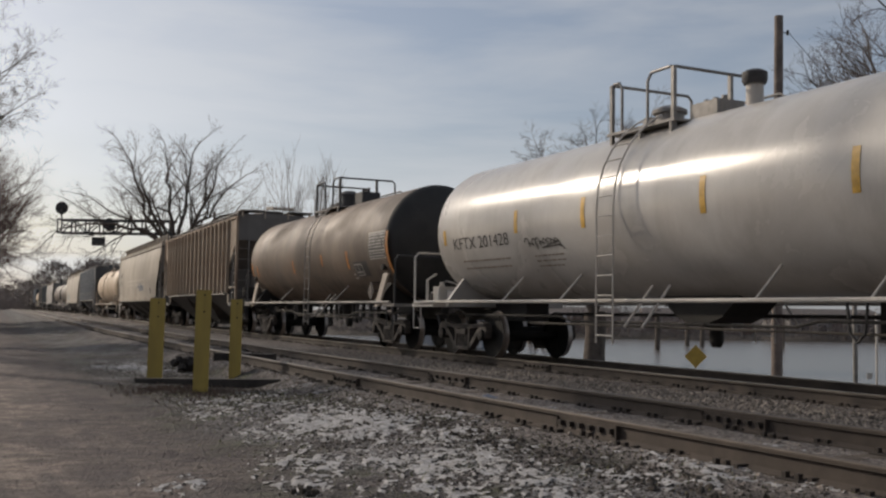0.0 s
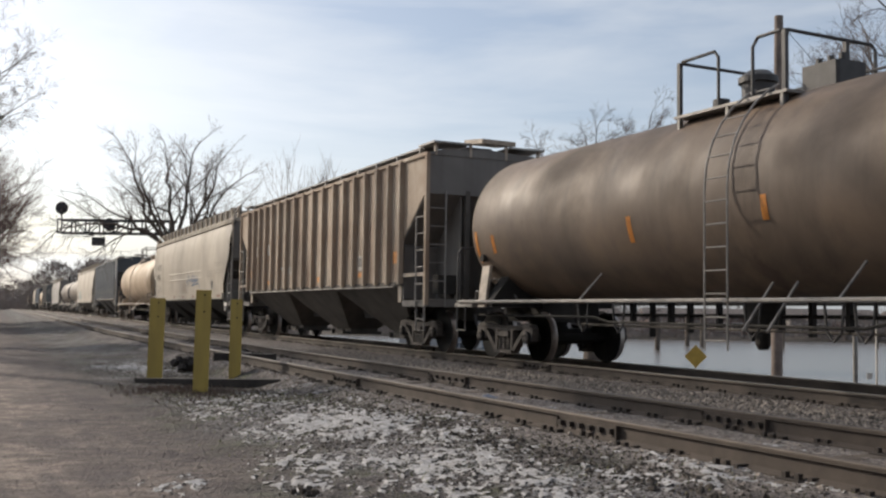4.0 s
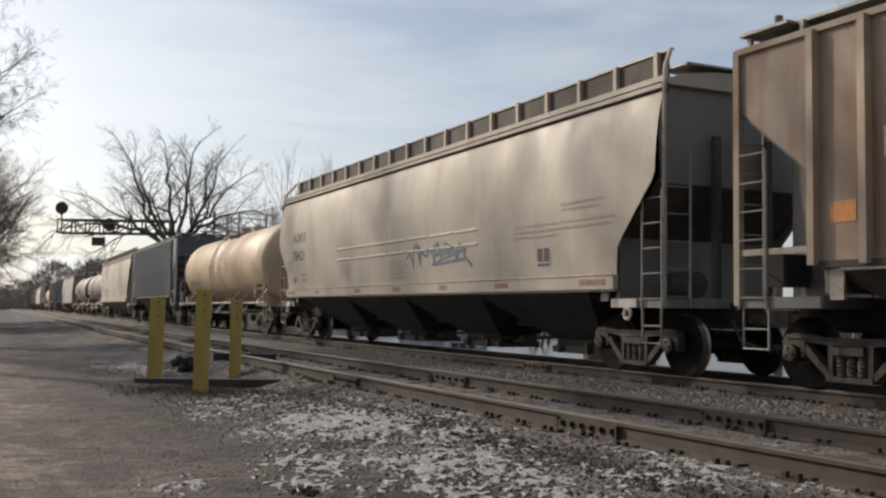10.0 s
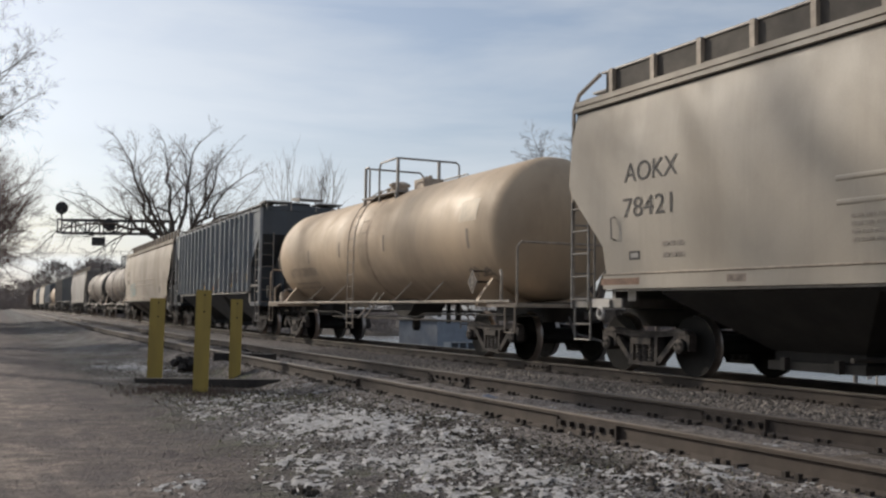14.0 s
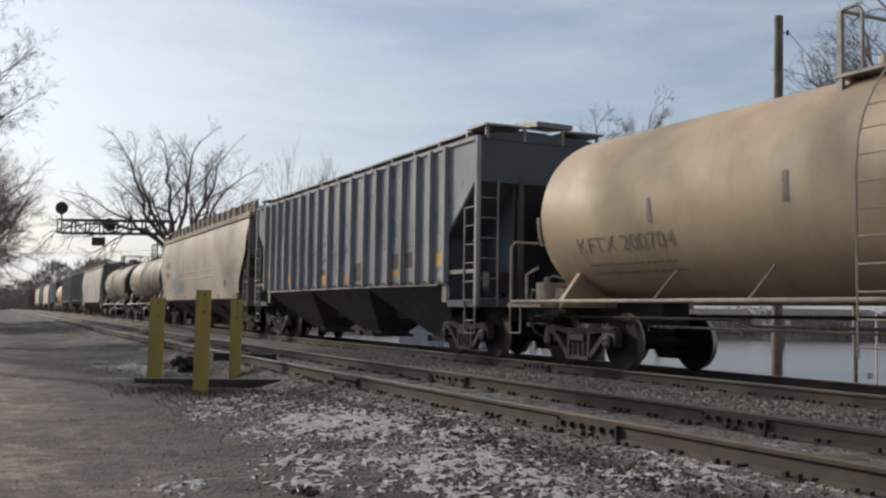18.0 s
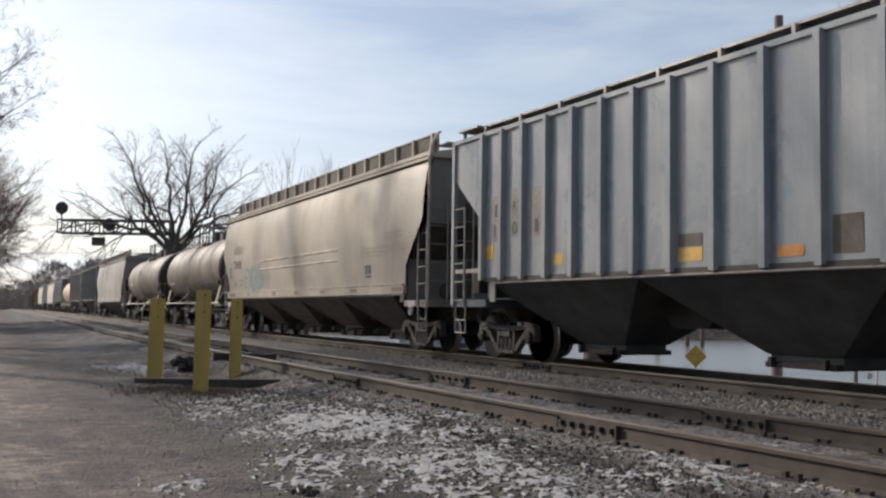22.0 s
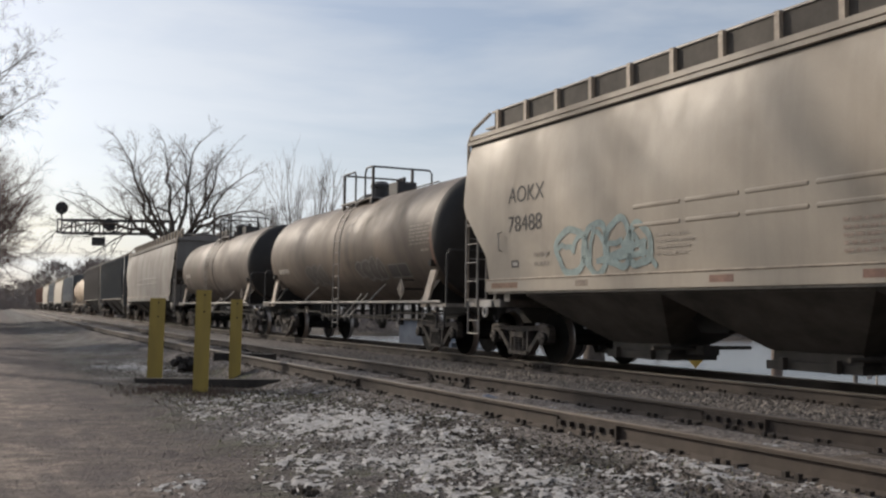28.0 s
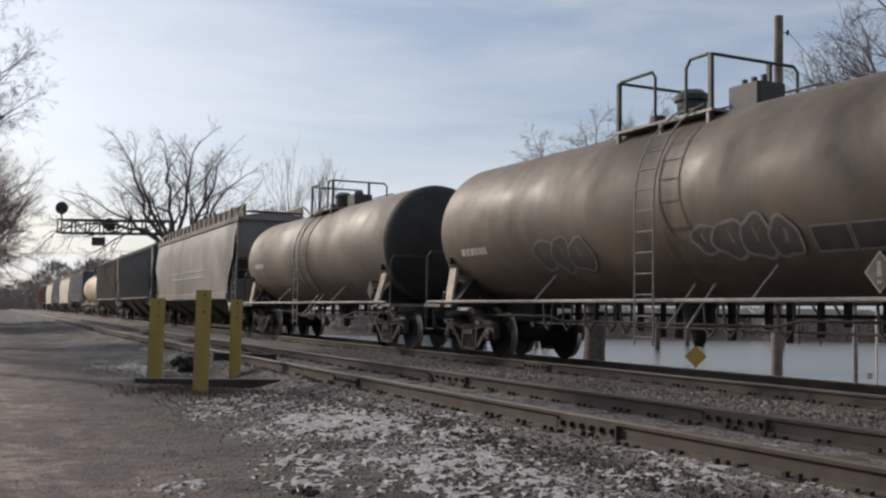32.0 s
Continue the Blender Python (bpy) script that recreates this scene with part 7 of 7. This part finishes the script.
    letters(car, "KFTX 200704", 0.12 - q, -2.35 - q, 2.02, sf, M_LETTER_TAN)
    bars(car, M_LETTER_TAN, 0.0 - q, -2.3 - q, 1.70, sf, 2, 0.03, 0.13, 8)
    for a, b0, b1 in ((-1.89, 2.28, 2.66), (-4.6, 2.35, 2.75), (-7.8, 2.35, 2.75), (1.2, 2.1, 2.6), (-12.3, 2.2, 2.6)):
        patch(car, "reflector", M_LETTER_TAN, a - q - 0.05, a - q + 0.05, b0, b1, sf, "faded brown reflector strip")
    patch(car, "data_panel", M_CREAM_PATCH, -11.9 - q, -12.7 - q, 2.75, 3.2, sf, "pale cream repainted panel")
    placard(car, -12.55 - q, 1.52, sf)
    scrawl(car, M_LETTER_TAN, -12.0 - q, -12.9 - q, 1.74, 0.12, sf, 6, 0.02, 4, "dark smear of spray paint")
    # blue-grey ribbed hopper
    q = 11.69
    car, sf = ribbed_hopper("blue-grey ribbed covered hopper car with yellow patches", q, 8.9, 9.0, M_BLUE_HOPPER, M_BLUE_END, M_PIPE_GREY, bay=M_UNDER_BLUE)
    for a, z0, z1, w, mt in ((5.13, 1.88, 2.16, 0.34, M_YELLOW_TAPE), (18.52, 1.93, 2.20, 0.30, M_YELLOW_TAPE), (16.13, 1.74, 1.93, 0.30, M_YELLOW_TAPE), (7.50, 1.73, 1.86, 0.44, M_YELLOW_TAPE), (10.90, 1.66, 1.80, 0.44, M_ORANGE), (12.75, 1.67, 1.86, 0.50, M_YELLOW_TAPE)):
        patch(car, "reflector", mt, a - q - w / 2, a - q + w / 2, z0, z1, fl, "yellow reflector patch", 0.002, 1)
    for a in (7.52, 6.72):
        patch(car, "stencil_frame", M_FAINT, a - q - 0.215, a - q + 0.215, 1.87, 2.27, fl, "pale stencil frame", 0.002, 1)
        patch(car, "stencil_field", M_BROWN_PATCH, a - q - 0.19, a - q + 0.19, 1.90, 2.24, fl, "brown stencil patch", 0.004, 1)
    patch(car, "repaint_patch", M_BROWN_PATCH, 9.80 - q, 10.24 - q, 1.66, 2.12, fl, "rusty brown repainted patch", 0.002, 1)
    patch(car, "repaint_patch", M_BROWN_PATCH, 12.5 - q, 13.0 - q, 1.88, 2.06, fl, "rusty brown repainted patch", 0.002, 1)
    bars(car, M_FAINT, 6.95 - q, 6.50 - q, 2.45, fl, 2, 0.035, 0.08, 19)
    for a0, a1, z0, z1 in ((18.44, 17.98, 2.26, 3.12), (17.72, 17.25, 2.30, 3.20), (17.02, 16.52, 2.28, 3.16)):
        patch(car, "pale_patch", M_FAINT, a0 - q, a1 - q, z0, z1, fl, "tan repainted patch", 0.0015, 1)
    patch(car, "letter_trace", M_LETTER, 18.33 - q, 18.12 - q, 2.72, 2.96, fl, "worn dark letter trace", 0.003, 1)
    letters.tall = 0.24
    for text, x0, x1, z in (("15", 18.38, 18.05, 2.45), ("RX", 17.66, 17.32, 2.86), ("08", 17.66, 17.32, 2.46), ("1", 16.88, 16.76, 2.45)):
        letters(car, text, x0 - q, x1 - q, z, lambda zz: 1.506, M_LETTER)
    # second curve-sided hopper
    q = 30.86
    car, sf = curved_hopper("dusty pale curve-sided covered hopper car with teal graffiti", q, 10.15, 10.25, M_PALE_HOPPER_2, bay=M_UNDER_GREY)
    hopper_marks(car, q, 56.43, "78488", sf, -31.82)
    spray(car, M_TEAL, [(36.6 - q, 1.95, 0.42, 0.36, 0.3), (35.9 - q, 1.95, 0.32, 0.40, 1.5), (35.3 - q, 2.0, 0.34, 0.36, 2.4), (34.8 - q, 1.95, 0.28, 0.30, 3.6)], sf, 0.06, "faded teal sprayed outline")
    scrawl(car, M_TEAL, 36.9 - q, 34.6 - q, 2.0, 0.34, sf, 4, 0.045, 5, "faded teal sprayed letters")
    # graffiti tank car
    q = 48.65
    car, sf = tank_car("sooty brown tank car with pale outline graffiti", q, 7.5, 7.55, 7.0, 5.87, 7.2, -0.72, M_BROWN_TANK_2, M_PIPE_DARK, M_PIPE_DARK, 0.6, M_PIPE_TAN, (), rails=(1.0, 0.02, -0.72, -1.25))
    bubbles(car, M_SILVER_SPRAY, M_DARK_SPRAY, [(51.2 - q, 1.95, 0.34, 0.26, 0.4), (50.65 - q, 1.93, 0.30, 0.30, 1.4), (50.1 - q, 1.90, 0.36, 0.27, 2.6)], sf, 0.018, "faint pale sprayed bubble letters")
    bubbles(car, M_SILVER_SPRAY, M_DARK_SPRAY, [(46.98 - q, 1.98, 0.26, 0.20, 0.5), (46.50 - q, 1.95, 0.33, 0.25, 1.5), (45.98 - q, 1.95, 0.30, 0.28, 2.5), (45.52 - q, 1.92, 0.26, 0.25, 3.4)], sf, 0.024)
    for a0, a1 in ((45.08, 44.50), (44.48, 43.90)):
        patch(car, "spray_panel", M_SILVER_SPRAY, a0 - q, a1 - q, 1.71, 2.04, sf, "pale sprayed frame", 0.006)
        patch(car, "spray_field", M_PRIMER, a0 - q - 0.022, a1 - q + 0.022, 1.735, 2.015, sf, "", 0.010)
    for k, (a, w) in enumerate(((43.48, 0.34), (43.10, 0.16), (42.90, 0.18), (42.68, 0.22))):
        bars(car, M_FAINT, a - q, a - w - q, 2.82, sf, 6, 0.042, 0.082, 12 + k)
    bars(car, M_FAINT, 42.9 - q, 42.5 - q, 2.25, sf, 1, 0.05, 0.10, 17)
    patch(car, "reflector", M_RED_TAPE, 42.30 - q, 42.38 - q, 1.95, 2.75, sf, "faded red reflector strip")
    bars(car, M_LETTER_PALE, 54.3 - q, 53.2 - q, 2.05, sf, 1, 0.14, 0.3, 13)
    placard(car, 43.97 - q, 1.43, sf)
    # tank car behind it
    q = 64.9
    car, sf = tank_car("dusty brown tank car with worn bands", q, 8.7, 7.4, 7.15, 5.95, 7.1, 0.0, M_GREY_TANK, M_PIPE_DARK, M_PIPE_DARK, 0.6, M_PIPE_TAN, (-0.3, 0.5, 1.0), rails=(1.1, 0.3, -0.5, -0.9))
    bars(car, M_LETTER_PALE, 70.6 - q, 69.2 - q, 2.30, sf, 1, 0.16, 0.3, 15)
    placard(car, 59.2 - q, 1.42, sf)
    # the rest of the train
    curved_hopper("dull grey curve-sided covered hopper car", 82.7, 10.3, 10.8, M_GREY_HOPPER, detail=False)
    ribbed_hopper("dark grey ribbed covered hopper car", 102.5, 9.0, 8.8, M_BLUE_END, M_BLUE_END, M_PIPE_GREY, detail=False)
    ribbed_hopper("brown ribbed covered hopper car", 119.8, 8.5, 8.7, M_TAN_END, M_TAN_END, M_PIPE_GREY, detail=False)
    tank_car("pale tank car far down the train", 136.4, 7.9, 7.6, 6.9, 5.9, 7.1, 0.2, M_CREAM_TANK, M_PIPE_TAN, M_PIPE_DARK, 0.5, None, (0.4,), detail=False)
    ribbed_hopper("dark teal ribbed covered hopper car", 152.8, 8.8, 8.8, M_BLUE_HOPPER, M_BLUE_END, M_PIPE_GREY, detail=False)
    curved_hopper("white curve-sided covered hopper car", 172.3, 10.5, 10.2, M_PALE_HOPPER, detail=False)
    ribbed_hopper("dark teal ribbed covered hopper car", 191.4, 8.9, 8.8, M_BLUE_HOPPER, M_BLUE_END, M_PIPE_GREY, detail=False)
    curved_hopper("white curve-sided covered hopper car", 210.9, 10.5, 10.2, M_PALE_HOPPER, detail=False)
    ribbed_hopper("rust-brown ribbed covered hopper car", 230.0, 8.9, 8.8, M_RUST_CAR, M_RUST_CAR, M_PIPE_GREY, detail=False)
    ribbed_hopper("rust-brown ribbed covered hopper car", 247.6, 8.8, 8.8, M_RUST_CAR, M_RUST_CAR, M_PIPE_GREY, detail=False)


M_RUST_CAR = painted("oxide_red_car_paint", (0.19, 0.085, 0.06), (0.11, 0.06, 0.045), RUST, 0.5, 0.1, 0.7, shift=31.0)


def placard(car, x, z, sf):
    """A diamond hazard placard on an upright holder beside the tank."""
    y, r = 1.43, 0.245
    holder = part("placard_holder", Geo().box(x - 0.02, x + 0.02, sf(z + r) - 0.01, y, z + r - 0.05, z + r - 0.02).box(x - 0.02, x + 0.02, sf(z) - 0.01, y, z - 0.02, z + 0.02), M_UNDER, car, "placard bracket")
    for s0, mt, nm, lift in ((r, M_FAINT, "placard", 0.0), (r * 0.86, M_BROWN_PATCH, "placard_field", 0.006)):
        ring = [(x, z - s0), (x - s0 * 0.86, z), (x, z + s0), (x + s0 * 0.86, z)]
        part(nm, Geo().prism(ring, "y", y + lift, y + lift + 0.006), mt, car if nm == "placard" else holder, "diamond hazard placard" if nm == "placard" else "")
    part("placard_mark", Geo().box(x - 0.03, x + 0.03, y + 0.012, y + 0.016, z - 0.05, z + 0.12).box(x - 0.03, x + 0.03, y + 0.012, y + 0.016, z - 0.13, z - 0.09), M_FAINT, holder)


def hopper_marks(car, q, shift, number, sf, box=-32.3):
    """Lettering, stencil box and tape on a curve-sided hopper, in places given for the first of them."""
    u = lambda a: a + shift - q
    letters.tall = 0.30
    letters(car, "AOKX", u(-17.80), u(-19.02), 3.03, sf, M_LETTER)
    letters(car, number, u(-17.82), u(-18.95), 2.50, sf, M_LETTER)
    patch(car, "stencil_frame", M_PANEL, u(box + 0.22), u(box - 0.22), 1.70, 2.06, sf, "pale stencil frame", 0.004, 2)
    patch(car, "stencil_field", M_LETTER, u(box + 0.195), u(box + 0.02), 1.80, 2.03, sf, "dark stencil box", 0.008, 2)
    patch(car, "stencil_field", M_LETTER, u(box - 0.02), u(box - 0.195), 1.80, 2.03, sf, "dark stencil box", 0.008, 2)
    patch(car, "stencil_bar", M_LETTER, u(box + 0.195), u(box - 0.195), 1.72, 1.77, sf, "", 0.006, 1)
    bars(car, M_GHOST, u(-31.3), u(-34.6), 2.42, sf, 2, 0.035, 0.10, 4)
    bars(car, M_GHOST, u(-31.3), u(-32.9), 2.22, sf, 1, 0.035, 0.10, 9)
    bars(car, M_GHOST, u(-32.9), u(-34.0), 2.72, sf, 2, 0.035, 0.10, 14)
    bars(car, M_GHOST, u(-22.0), u(-22.8), 2.05, sf, 4, 0.04, 0.09, 6)
    bars(car, M_GHOST_RED, u(-25.4), u(-26.4), 2.02, sf, 5, 0.04, 0.09, 7)
    patch(car, "stencil_frame", M_LETTER, u(-17.89), u(-18.15), 1.73, 1.86, sf, "small dark stencil frame", 0.004, 1)
    patch(car, "stencil_field", M_PANEL, u(-17.93), u(-18.11), 1.76, 1.83, sf, "", 0.007, 1)
    for z in (1.90, 1.74):
        bars(car, M_FAINT, u(-18.68), u(-19.00), z, sf, 1, 0.065, 0.1, 3, 1.0)
    part("grab_iron", Geo().tube([(u(-17.55), sf(2.05), 2.05), (u(-17.55), sf(2.05) + 0.07, 2.07), (u(-17.55), sf(2.4) + 0.07, 2.38), (u(-17.55), sf(2.4), 2.40)], 0.014, 6), M_PIPE_GREY, car, "bent steel grab iron")
    fs = lambda z: 1.655
    for a, w, mt in ((-17.72, 0.95, M_RUST_TAPE), (-20.2, 0.35, M_LETTER_TAN), (-23.43, 0.46, M_RED_TAPE), (-25.93, 0.46, M_RED_TAPE), (-30.9, 0.5, M_RED_TAPE), (-33.85, 0.75, M_RED_TAPE), (-28.4, 0.4, M_RED_TAPE)):
        patch(car, "tape", mt, u(a) - w / 2, u(a) + w / 2, 1.36, 1.46, fs, "faded red tape on the sill", 0.003, 1)


def motions():
    """The train rolls along the line, and its wheels turn."""
    times = [k * 1.0 for k in range(33)]
    for car, q, truck in CARS:
        rows = []
        for t in times:
            s = q - run(t)
            a, b = line(s - truck), line(s + truck)
            d = b - a
            m = Matrix.Translation((a + b) / 2) @ Matrix.Rotation(math.atan2(d.y, d.x), 4, "Z")
            rows.append((t, m))
        walk(car, rows)
    fine = [min(32.0, k * 0.1334) for k in range(241)]
    fine = sorted(set([round(t, 4) for t in fine] + [32.0]))
    near = set(c for c, q, tr in CARS if q < 90)
    for ws, ax, car in WHEELSETS:
        if car not in near:
            continue
        rows = []
        for t in fine:
            ang = -(run(t) - run(0)) / WHEEL_R
            rows.append((t, Matrix.Translation((ax, 0, WHEEL_R)) @ Matrix.Rotation(ang, 4, "Y")))
        walk(ws, rows)
make_water()
make_posts()
make_litter()
make_gantry()
make_far_side()
make_trees()
make_far_woods()
make_train()
make_ground()
make_snow()
make_loose()
main_track = make_track("main_track", "main railway track of worn rails on dark weathered ties", lambda s: 0.0, 0.0, M_RAIL_MAIN, M_HEAD_MAIN, ([(-6.2, -5.3)], [(2.0, 2.9)]))
side_track = make_track("siding_track", "rusty siding track with bolted rail joints", siding, SIDING_Z, M_RAIL, M_HEAD, ([(-15.44, -14.61), (-9.95, -9.1)], [(-15.48, -14.7), (-10.06, -8.9)]))
make_ties(main_track, lambda s: 0.0, 0.0, -19, 30, "main")
make_ties(side_track, siding, SIDING_Z, -22, 24, "side", 1.08)
motions()
